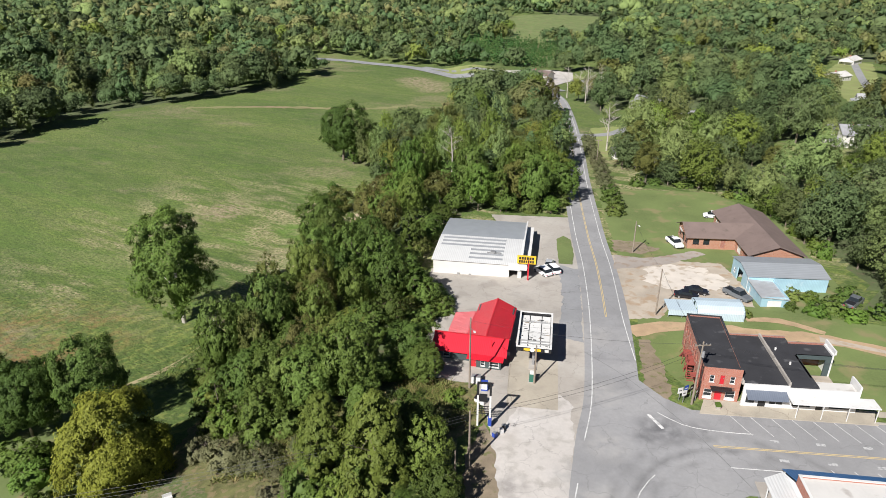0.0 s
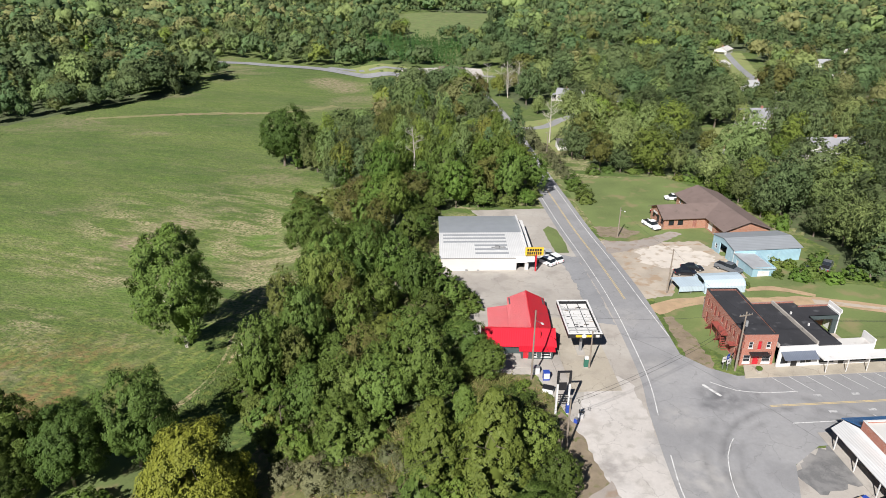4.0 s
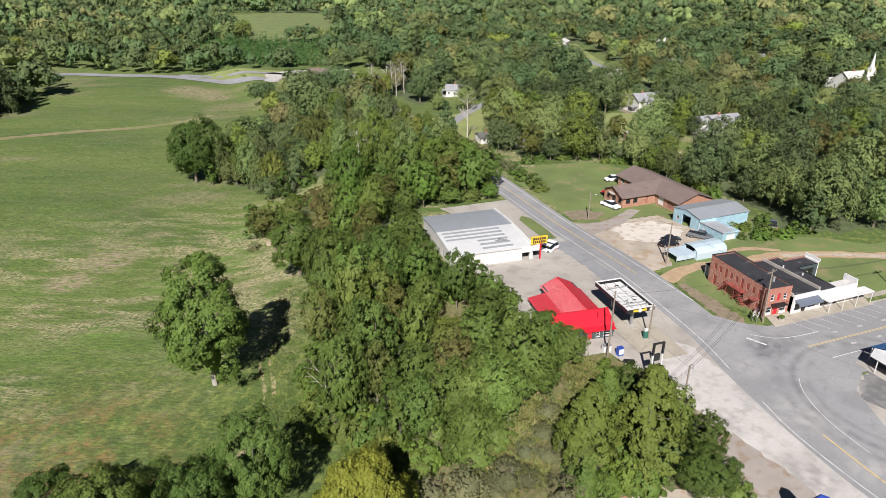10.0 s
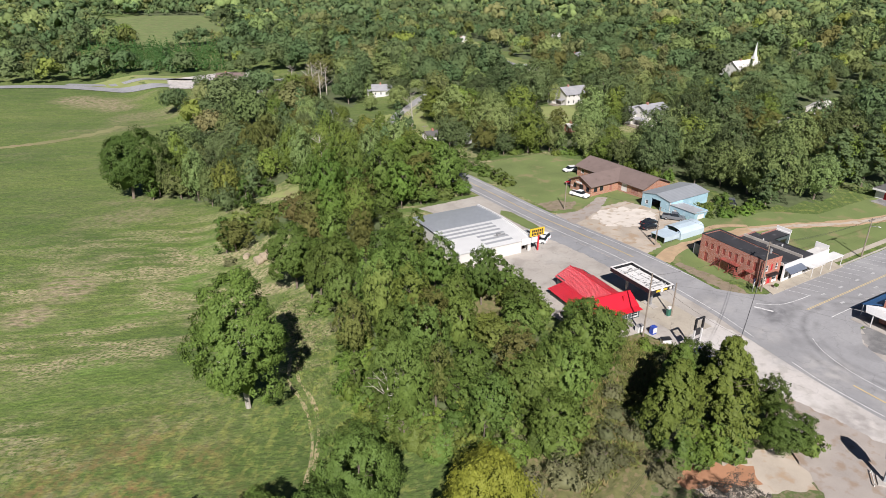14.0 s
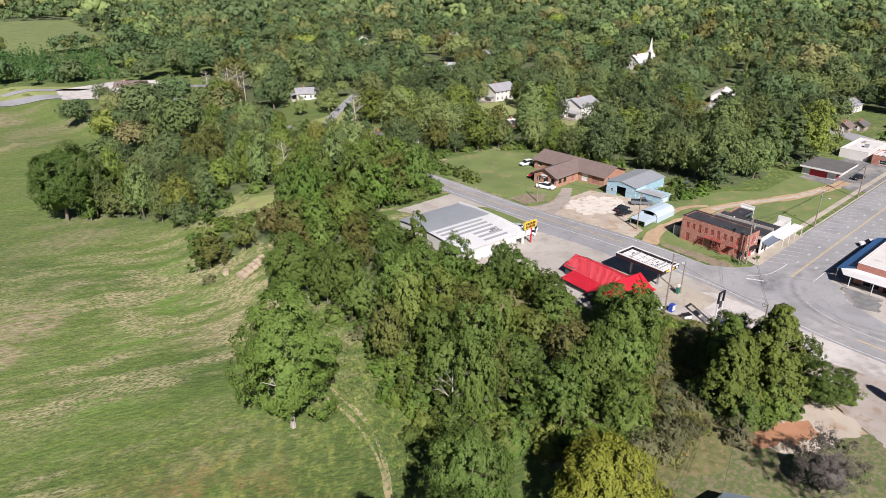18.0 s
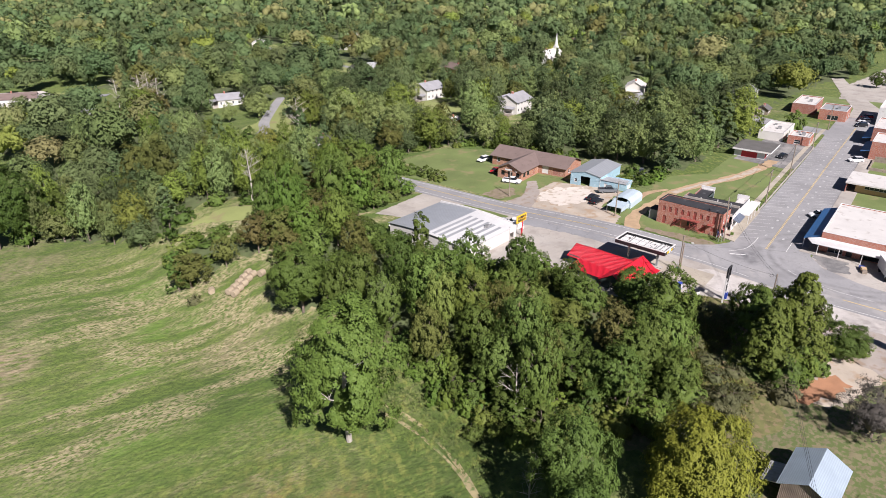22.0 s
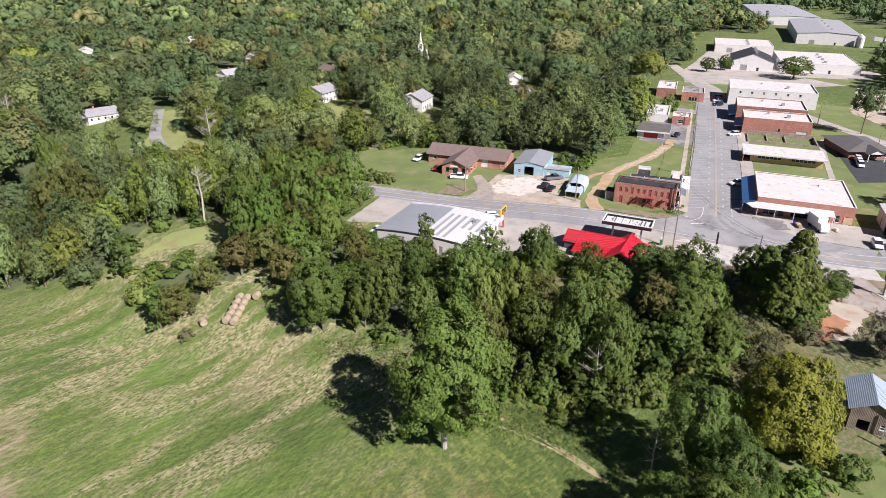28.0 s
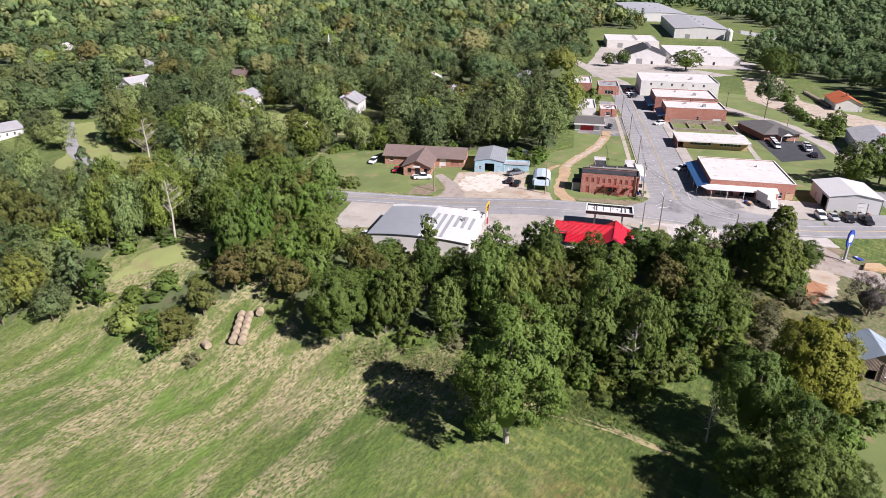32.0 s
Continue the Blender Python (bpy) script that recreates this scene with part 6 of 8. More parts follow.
def bank():
    b = thing("bank_building", "low building with wide dark hipped roof", "building", (108.3, 6.5, 0.0), 8)
    around(b, 20, 13.5, -0.5, 2.8, M["brick_dark"], {"w": [(2, 4, 0.7, 2.1, "window", M["white"]), (6, 10, 0.7, 2.1, "glazed", M["white"])], "s": [(3, 6, 0.7, 2.1, "glazed", M["white"]), (12, 15, 0.7, 2.1, "glazed", M["white"])]})
    bm = bmesh.new()
    base = [bm.verts.new(p) for p in ((-1.2, -1.2, 2.7), (21.2, -1.2, 2.7), (21.2, 14.7, 2.7), (-1.2, 14.7, 2.7))]
    top = [bm.verts.new(p) for p in ((6, 6.75, 4.7), (14, 6.75, 4.7))]
    for f in ((base[0], base[1], top[1], top[0]), (base[1], base[2], top[1]), (base[2], base[3], top[0], top[1]), (base[3], base[0], top[0]), base[::-1]):
        bm.faces.new(f)
    part("roof", bm, M["shingle_dark"], b)
    gable_roof(b, -3.5, 3.0, 3.4, 9.0, 2.75, 4.3, "x", 0.4, M["shingle_dark"], M["white"])
    for y in (3.6, 8.7):
        part("porch_post", boxes((-3.4, -3.2, y, y + 0.2, 0, 2.7)), M["white"], b)


bank()
small_house((176, -42), 20, 11, 3.6, 2.6, -12, M["cream"], M["orange_roof"], "depot with a bright orange hipped roof", False, category="depot", name="depot")
small_house((98, -16), 26, 16, 4.2, 2.0, -18, M["cream"], M["galv"], "broad shed with pale blue-grey metal roof", False, category="warehouse", name="warehouse")


def barn():
    b = thing("wooden_barn", "old board barn with pale blue metal roof", "barn", (-42.5, 53.8, gz(-42, 56)), -11)
    W, D, H = 7.8, 5.9, 4.0
    around(b, W, D, -1.5, H, M["barn_wood"], {"w": [(1.0, 2.6, 0.2, 2.0, "gap", None), (4.0, 5.0, 1.0, 1.9, "window", M["white"])], "n": [(2.0, 4.6, 0.0, 2.3, "gap", None)]}, thick=0.12)
    gable_roof(b, 0, W, 0, D, H + 0.03, H + 1.6, "x", 0.5, M["barn_metal"], M["barn_wood"], 0.07)
    bm = bmesh.new()
    slab(bm, [(1.0, D + 0.2, 2.7), (5.5, D + 0.2, 2.7), (5.5, D + 2.6, 2.1), (1.0, D + 2.6, 2.1)], 0.08)
    part("lean_to_roof", bm, M["galv"], b)
    for x in (1.1, 5.2):
        part("lean_to_post", boxes((x, x + 0.14, D + 2.4, D + 2.54, -1, 2.1)), M["wood"], b)
    part("vent_pipe", boxes((-0.7, -0.55, 1.2, 1.35, -1, 4.6)), M["steel"], b)
    rg = random.Random(9)
    for i in range(9):
        x, y = -45.4 + rg.uniform(-1.2, 1.2), 51.8 + rg.uniform(-1.5, 3.5)
        s = rg.uniform(0.25, 0.6)
        c = thing(rg.choice(("crate", "bucket", "plank_stack")), "weathered clutter piled beside the old barn", "clutter", (x, y, gz(x, y)), rg.uniform(0, 90))
        part("body", boxes((-s, s, -s * 0.6, s * 0.6, -0.1, s)), rg.choice((M["wood"], M["white"], M["steel"], M["dark_green"])), c)


barn()


def mill():
    def hall(name, label, at, w, d, h, wallm, roofm, turn, rise=0.0):
        b = thing(name, label, "mill building", (at[0], at[1], gz(*at) - 0.5), turn)
        around(b, w, d, -2, h, wallm, {"w": [(d * 0.2, d * 0.2 + 4, 0.4, 4, "shutter", M["steel"]), (d * 0.6, d * 0.6 + 1.4, 0.4, 2.6, "door", M["black"])]})
        if rise:
            gable_roof(b, 0, w, 0, d, h + 0.03, h + rise, "x", 0.4, roofm, wallm)
        else:
            flat_roof(b, w, d, h - 0.2, roofm, 0.2, M["white"])
        for i in range(4):
            part("roof_vent", boxes((w * (0.15 + 0.2 * i), w * (0.15 + 0.2 * i) + 2, d * 0.4, d * 0.4 + 1.5, h - 0.3 + rise * 0.8, h + 0.9 + rise)), M["steel"], b)
        return b
    hall("mill_hall", "white gabled hall with black roof", (318, 4), 34, 24, 6.5, M["white"], M["tar"], -6, 4.5)
    hall("mill_wing", "long low white mill wing", (318, -45), 60, 44, 6.0, M["white"], M["white_roof"], -6)
    hall("mill_wing", "flat white mill block", (404, -12), 46, 40, 6.0, M["cream"], M["white_roof"], -6)
    hall("mill_warehouse", "vast white warehouse with ribbed pale roof", (478, -90), 150, 46, 9.0, M["white"], M["galv"], -9, 1.5)
    hall("mill_warehouse", "vast far warehouse with grey roof", (690, -112), 210, 62, 9.5, M["white"], M["galv_y"], -4, 1.0)
    c = thing("conveyor_chute", "long grey covered chute beside the warehouse", "conveyor", (470, -96, gz(470, -96)), -80)
    bm = bmesh.new()
    slab(bm, [(0, -2, 9), (40, -2, 3), (40, 2, 3), (0, 2, 9)], 3)
    part("chute", bm, M["galv"], c)
    for x in (8, 20, 32):
        part("support", boxes((x, x + 0.6, -1.5, 1.5, -3, 6)), M["steel"], c)
    for x, y in ((492, -92), (497, -93), (487, -91)):
        s = thing("silo", "white cylindrical silo beside the warehouse", "silo", (x - 18, y + 3, gz(x, y)), 0, "silos at the mill")
        bm = bmesh.new()
        tube(bm, (0, 0, -1), (0, 0, 8), 2.2, 2.2, 14)
        tube(bm, (0, 0, 8), (0, 0, 9.6), 2.2, 0.3, 14)
        part("shell", bm, M["white"], s)


mill()
drape("pond", [(545, 345), (560, 338), (580, 350), (584, 372), (566, 378), (548, 366)], 0.4, M["water"], "still blue-grey pond far among the woods", 10)

# ---- vehicles ----
CAR_GLASS = M["glass"]
PAINTS = {k: paint("car_" + k, c) for k, c in (("white", (0.80, 0.80, 0.80)), ("silver", (0.42, 0.43, 0.44)), ("black", (0.015, 0.015, 0.018)), ("red", (0.42, 0.015, 0.02)), ("blue", (0.03, 0.05, 0.09)), ("grey", (0.13, 0.14, 0.15)))}


def loft(sections):
    """A shell through cross-sections given as (x, [(y, z), ...])."""
    bm, rings = bmesh.new(), []
    for x, pts in sections:
        rings.append([bm.verts.new((x, y, z)) for y, z in pts])
    n = len(rings[0])
    for a, b in zip(rings, rings[1:]):
        for i in range(n):
            bm.faces.new((a[i], a[(i + 1) % n], b[(i + 1) % n], b[i]))
    bm.faces.new(rings[0][::-1])
    bm.faces.new(rings[-1])
    bmesh.ops.recalc_face_normals(bm, faces=bm.faces[:])
    return bm


def car(x, y, turn, kind, colour, label, lift=0.06):
    length, width, deck, top = {"sedan": (4.7, 1.82, 0.92, 1.45), "suv": (4.7, 1.9, 1.08, 1.75), "pickup": (5.7, 2.0, 1.12, 1.88)}[kind]
    c = thing({"sedan": "car", "suv": "car", "pickup": "pickup_truck"}[kind], label, "pickup truck" if kind == "pickup" else "car", (x, y, gz(x, y) + lift), turn)
    hw, hl = width / 2, length / 2
    ring = lambda z0, z1, w: [(-w, z0), (w, z0), (w * 1.0, (z0 + z1) * 0.55), (w * 0.93, z1), (-w * 0.93, z1), (-w, (z0 + z1) * 0.55)]
    if kind == "pickup":
        secs = [(-hl, ring(0.45, 0.98, hw * 0.95)), (-hl + 0.1, ring(0.38, deck, hw)), (hl - 1.3, ring(0.34, deck + 0.02, hw)), (hl - 0.2, ring(0.36, 1.0, hw * 0.96)), (hl, ring(0.45, 0.85, hw * 0.86))]
    else:
        secs = [(-hl, ring(0.45, deck * 0.82, hw * 0.85)), (-hl + 0.2, ring(0.34, deck, hw * 0.96)), (-hl + 1.2, ring(0.30, deck + 0.03, hw)), (hl - 1.4, ring(0.30, deck, hw)), (hl - 0.25, ring(0.34, deck * 0.80, hw * 0.95)), (hl, ring(0.42, deck * 0.66, hw * 0.82))]
    part("body", loft(secs), PAINTS[colour], c)
    cab = {"sedan": (-1.55, -0.85, 0.35, 1.15), "suv": (-2.15, -1.75, 0.45, 1.2), "pickup": (-0.75, -0.55, 0.85, 1.45)}[kind]
    w0, w1 = hw * 0.92, hw * 0.76
    part("cabin", loft([(cab[0], [(-w0, deck - 0.04), (w0, deck - 0.04), (w0 * 0.98, deck + 0.03), (-w0 * 0.98, deck + 0.03)]), (cab[1], [(-w0, deck - 0.04), (w0, deck - 0.04), (w1, top - 0.04), (-w1, top - 0.04)]),
                        (cab[2], [(-w0, deck - 0.04), (w0, deck - 0.04), (w1, top - 0.04), (-w1, top - 0.04)]), (cab[3], [(-w0, deck - 0.04), (w0, deck - 0.04), (w0 * 0.98, deck + 0.03), (-w0 * 0.98, deck + 0.03)])]), CAR_GLASS, c, "dark glazed cabin")
    part("roof", boxes((cab[1] - 0.05, cab[2] + 0.05, -w1 - 0.03, w1 + 0.03, top - 0.05, top)), PAINTS[colour], c)
    for sx in (cab[1] + 0.02, (cab[1] + cab[2]) / 2, cab[2] - 0.08):
        part("pillar", boxes((sx, sx + 0.07, -w0 * 0.97, -w0 * 0.8, deck, top - 0.06), (sx, sx + 0.07, w0 * 0.8, w0 * 0.97, deck, top - 0.06)), PAINTS[colour], c) if False else None
    if kind == "pickup":
        part("bed", boxes((-hl + 0.18, cab[0] - 0.1, -hw * 0.8, hw * 0.8, deck + 0.005, deck + 0.02)), M["black"], c, "dark truck bed")
        part("bed_rail", boxes((-hl + 0.1, cab[0], -hw * 0.95, -hw * 0.82, deck, deck + 0.12)), PAINTS[colour], c)
        part("bed_rail", boxes((-hl + 0.1, cab[0], hw * 0.82, hw * 0.95, deck, deck + 0.12)), PAINTS[colour], c)
    for wx in (-hl * 0.62, hl * 0.64):
        for s in (-1, 1):
            bm = bmesh.new()
            tube(bm, (wx, s * (hw - 0.2), 0.33), (wx, s * (hw + 0.02), 0.33), 0.34, sides=12)
            t = part("wheel", bm, M["tyre"], c)
            bm = bmesh.new()
            tube(bm, (wx, s * (hw + 0.02), 0.33), (wx, s * (hw + 0.04), 0.33), 0.2, sides=10)
            part("rim", bm, M["steel"], t)
    for s in (-1, 1):
        part("headlight", boxes((hl - 0.12, hl - 0.02, s * hw * 0.72 - 0.17, s * hw * 0.72 + 0.17, 0.62, 0.76)), M["white"], c)
        part("tail_light", boxes((-hl - 0.01, -hl + 0.06, s * hw * 0.75 - 0.12, s * hw * 0.75 + 0.12, 0.62, 0.85)), M["red"], c)
    part("bumper", boxes((hl - 0.1, hl + 0.05, -hw * 0.8, hw * 0.8, 0.36, 0.5)), M["black"], c)
    return c


car(23.6, 130.2, 75, "sedan", "silver", "silver sedan parked before the store")
car(21.6, 126.0, 120, "suv", "white", "white car with dark roof parked by the store")
car(23.9, 127.2, 110, "suv", "white", "white car parked before the store")
car(55.6, 142.6, -80, "pickup", "white", "white pickup parked on the driveway")
car(62.6, 151.6, 170, "sedan", "red", "red car parked beside the brick building")
car(71.5, 160.6, 165, "suv", "white", "white car parked behind the brick building")
car(58.4, 113.6, -60, "pickup", "grey", "dark grey pickup beside the workshop")
car(51.0, 115.6, -15, "sedan", "black", "black car parked on gravel")
car(48.3, 113.6, -15, "sedan", "black", "black car parked on gravel")
car(66.0, 60.6, 118, "suv", "white", "white car parked nose-in at the pavement")
car(129.0, 52.8, 118, "suv", "white", "white car parked nose-in at the pavement")
car(168, 46.6, 118, "sedan", "blue", "dark car parked in the shade")
car(174, 46.0, 118, "sedan", "black", "dark car parked in the shade")
car(180, 45.4, 118, "suv", "grey", "dark car parked in the shade")
car(26.6, 35.6, 175, "suv", "white", "white car parked by the warehouse")
car(26.0, 32.6, 175, "sedan", "silver", "silver car parked by the warehouse")
car(25.2, 29.2, 175, "suv", "black", "black car parked by the warehouse")
car(24.2, 25.4, 178, "pickup", "black", "black pickup parked by the warehouse")
car(97.2, 18.8, 172, "suv", "white", "white car on the black parking lot")
car(100.6, 18.2, 172, "suv", "white", "white car on the black parking lot")
car(104.0, 17.6, 172, "suv", "white", "white van on the black parking lot")
car(94.4, 9.2, -14, "pickup", "white", "white pickup on the black parking lot")
car(98.6, 8.0, -14, "pickup", "white", "white pickup on the black parking lot")
car(86.4, 10.6, -14, "sedan", "black", "black car on the black parking lot")
car(121.5, 74.0, 160, "sedan", "black", "black car before the garage")
car(152, 88.0, 170, "sedan", "black", "black car behind the store")
car(204, 60.4, 175, "sedan", "black", "black car at the kerb")
car(225, 57, 170, "suv", "white", "white car at the far end of the street")
car(228, 60, 170, "suv", "white", "white car at the far end of the street")
for i in range(5):
    car(190 + 5.2 * i, 51.2 - 0.55 * i, 118, ("suv", "sedan")[i % 2], ("black", "silver", "white", "grey", "red")[i], "car parked nose-in along the shops")
car(-37.5, 47.5, 60, "suv", "black", "black car parked behind the barn")
car(79.4, 110.0, 40, "pickup", "grey", "wrecked grey pickup at the wood edge")
car(8.5, 152.5, 160, "sedan", "white", "white car behind the store")


def box_truck():
    t = thing("box_truck", "white box truck parked before the shop", "truck", (34.6, 46.2, 0.06), 193)
    part("cargo_box", boxes((-3.6, 1.3, -1.2, 1.2, 0.9, 3.5)), M["white"], t)
    part("cab", loft([(1.35, [(-1.05, 0.5), (1.05, 0.5), (1.0, 2.4), (-1.0, 2.4)]), (2.6, [(-1.05, 0.5), (1.05, 0.5), (0.98, 2.3), (-0.98, 2.3)]), (3.2, [(-1.0, 0.5), (1.0, 0.5), (0.95, 1.35), (-0.95, 1.35)])]), PAINTS["white"], t)
    bm = bmesh.new()
    slab(bm, [(2.62, -0.9, 2.25), (2.62, 0.9, 2.25), (3.12, 0.88, 1.45), (3.12, -0.88, 1.45)][::-1], 0.02)
    part("windscreen", bm, CAR_GLASS, t)
    part("chassis", boxes((-3.5, 2.8, -0.5, 0.5, 0.5, 0.9)), M["black"], t)
    for wx in (-2.4, 2.2):
        for s in (-1, 1):
            bm = bmesh.new()
            tube(bm, (wx, s * 0.8, 0.42), (wx, s * 1.1, 0.42), 0.44, sides=12)
            part("wheel", bm, M["tyre"], t)


box_truck()

# ---- poles, wires, signs and small things ----
def wire(name, a, b, sag, r=0.018):
    bm = bmesh.new()
    a, b = Vector(a), Vector(b)
    pts = [a.lerp(b, i / 10) - Vector((0, 0, sag * 4 * (i / 10) * (1 - i / 10))) for i in range(11)]
    side = (b - a).cross(Vector((0, 0, 1))).normalized() * r
    rings = [[bm.verts.new(p + side), bm.verts.new(p + Vector((0, 0, r))), bm.verts.new(p - side), bm.verts.new(p - Vector((0, 0, r)))] for p in pts]
    for u, w in zip(rings, rings[1:]):
        for k in range(4):
            bm.faces.new((u[k], u[(k + 1) % 4], w[(k + 1) % 4], w[k]))
    return tagged(part(name, bm, M["black"]), "sagging black overhead wire between poles", "wire", "overhead wires")


def utility_pole(x, y, h, turn=0, arm=True, lamp=None, lean=(0, 0), material="wood", transformer=False):
    p = thing("utility_pole", "weathered wooden utility pole beside the road", "utility pole", (x, y, gz(x, y)), turn, "utility poles")
    bm = bmesh.new()
    tube(bm, (0, 0, -0.5), (lean[0], lean[1], h), 0.17, 0.11, 8)
    part("pole", bm, M[material], p)
    if arm:
        part("crossarm", boxes((lean[0] - 1.2, lean[0] + 1.2, lean[1] - 0.07, lean[1] + 0.07, h - 0.7, h - 0.55)), M["wood"], p)
        for k in (-1.1, -0.5, 0.5, 1.1):
            part("insulator", boxes((lean[0] + k - 0.05, lean[0] + k + 0.05, -0.05 + lean[1], 0.05 + lean[1], h - 0.55, h - 0.35)), M["steel"], p)
    if lamp:
        bm = bmesh.new()
        tube(bm, (0, 0, h * lamp), (0.2, -1.6, h * lamp + 0.35), 0.04, sides=5)
        part("lamp_arm", bm, M["steel"], p)
        part("lamp_head", boxes((0.05, 0.35, -2.0, -1.5, h * lamp + 0.3, h * lamp + 0.42)), M["white"], p)
    if transformer:
        bm = bmesh.new()
        tube(bm, (0.32, 0, h - 2.2), (0.32, 0, h - 1.3), 0.22, sides=10)
        part("transformer", bm, M["steel"], p)
    return Vector((x + lean[0], y + lean[1], gz(x, y) + h))


A = utility_pole(4.1, 83.0, 12.6, 10, False, 0.86)
B = utility_pole(3.4, 66.0, 9.0, 0, False)
C = utility_pole(37.2, 79.0, 10.6, 5, True, None, (0.4, 0.6), transformer=True)
D = utility_pole(39.9, 106.0, 9.6, 0, False)
E = utility_pole(44.4, 138.2, 7.8, 0, False, 0.9)
F = utility_pole(70.5, 73.6, 9.5, -7, True, 0.8)
G2 = utility_pole(102, 70.2, 10.0, -7, True, transformer=True)
H2 = utility_pole(140, 66.0, 9.5, -7, True)
I2 = utility_pole(176, 62.4, 9.5, -7, True)
J2 = utility_pole(14.3, 84.2, 7.0, 0, False)
K2 = utility_pole(-77.0, 50, 9.0, 20, False, transformer=True)
L2 = utility_pole(1.5, 63.4, 5.0, 0, False)
utility_pole(-47.8, 51.5, 7.5, 0, False)
utility_pole(158, 17, 9.0, 0, True)
utility_pole(52.2, 213, 9.0, 0, True)
utility_pole(185, 98, 12.0, 0, False, 0.95)
utility_pole(112, 10, 8.0, 0, False, 0.95)
for off in (-0.9, 0, 0.9):
    wire("wire", C + Vector((off, 0, -0.3)), F + Vector((off, 0, -0.3)), 0.9)
    wire("wire", F + Vector((off, 0, -0.3)), G2 + Vector((off, 0, -0.3)), 0.9)
    wire("wire", G2 + Vector((off, 0, -0.3)), H2 + Vector((off, 0, -0.3)), 0.9)
    wire("wire", H2 + Vector((off, 0, -0.3)), I2 + Vector((off, 0, -0.3)), 0.9)
wire("wire", B + Vector((0, 0, -0.2)), C + Vector((0, 0, -0.8)), 1.2, 0.022)
wire("wire", B + Vector((0, 0, -0.7)), C + Vector((0, 0, -1.5)), 1.3, 0.022)
wire("wire", A + Vector((0, 0, -0.5)), C + Vector((0, 0, -0.4)), 1.0)
wire("wire", B + Vector((0, 0, -0.4)), K2 + Vector((0, 0, -0.2)), 2.2)
wire("wire", B + Vector((0, 0, -0.8)), K2 + Vector((0, 0, -0.7)), 2.4)
wire("wire", B + Vector((0, 0, -1.3)), K2 + Vector((0, 0, -1.2)), 2.4)
wire("wire", A + Vector((0, 0, -1.0)), B + Vector((0, 0, -0.3)), 0.7)
wire("wire", C + Vector((0, 0, -0.6)), D + Vector((0, 0, -0.1)), 0.8)
wire("wire", D + Vector((0, 0, -0.3)), E + Vector((0, 0, -0.2)), 0.8)
bm = bmesh.new()
for i in range(12):
    a0, a1 = i * math.tau / 12, (i + 1) * math.tau / 12
    tube(bm, (B.x + 1.6, B.y + 0.9 + 0.3 * math.cos(a0), B.z - 1.2 + 0.3 * math.sin(a0)), (B.x + 1.6, B.y + 0.9 + 0.3 * math.cos(a1), B.z - 1.2 + 0.3 * math.sin(a1)), 0.03, sides=4)
tagged(part("wire_coil", bm, M["black"]), "coil of spare black cable on the wire", "cable")


def sign_frame():
    s = thing("empty_sign_frame", "tall empty white steel sign frame", "sign frame", (4.9, 74.2, gz(4.9, 74.2)), -8)
    for x in (0, 1.75):
        part("post", boxes((x - 0.13, x + 0.13, -0.13, 0.13, -0.4, 7.4)), M["white"], s)
    part("top_frame", boxes((-0.14, 1.9, -0.14, 0.14, 7.3, 7.5)), M["black"], s)
    for x in (0.0, 1.75):
        part("upper_post", boxes((x - 0.15, x + 0.15, -0.15, 0.15, 5.4, 7.3)), M["black"], s)
    part("cabinet", boxes((0.2, 1.3, -0.12, 0.12, 4.3, 5.5)), M["black"], s)
    for z in (2.2, 2.6, 3.0, 3.4):
        part("rung", boxes((0.12, 1.62, -0.05, 0.05, z, z + 0.09)), M["black"], s)
    for x in (0.5, 0.9, 1.3):
        part("rung", boxes((x, x + 0.06, -0.05, 0.05, 2.2, 3.45)), M["black"], s)
    part("mount", boxes((1.5, 2.0, -0.3, 0.3, 0.3, 1.6)), M["blue"], s)


sign_frame()


def item(name, label, category, x, y, turn, parts_, lift=0.05, group=""):
    t = thing(name, label, category, (x, y, gz(x, y) + lift), turn, group)
    for nm, mt, bs in parts_:
        part(nm, boxes(*bs), M[mt], t)
    return t


item("ice_chest", "white outdoor ice chest beside the shop", "freezer", 5.2, 84.6, -8, [("body", "white", [(-0.7, 0.7, -0.4, 0.4, 0, 1.1)]), ("lid", "steel", [(-0.72, 0.72, -0.42, 0.42, 1.1, 1.2)])])
item("ice_chest", "blue and white vending cooler beside the shop", "freezer", 6.4, 82.6, -8, [("body", "blue", [(-0.5, 0.5, -0.4, 0.4, 0, 1.5)]), ("front", "white", [(-0.45, 0.45, -0.44, -0.4, 0.3, 1.3)])])
item("air_unit", "black topped metal cabinet on the forecourt", "cabinet", 5.6, 79.4, -30, [("body", "white", [(-0.8, 0.8, -0.5, 0.5, 0, 0.8)]), ("lid", "black", [(-0.85, 0.85, -0.55, 0.55, 0.8, 0.92)])])
for i, (x, y) in enumerate(((8.6, 73.4), (8.2, 72.6), (7.2, 71.8))):
    item("oil_drum", "old dark drum by the sign frame", "drum", x, y, 20 * i, [("body", ("black", "white", "blue")[i], [(-0.28, 0.28, -0.28, 0.28, 0, 0.7)]), ("lid", "steel", [(-0.26, 0.26, -0.26, 0.26, 0.7, 0.74)])])
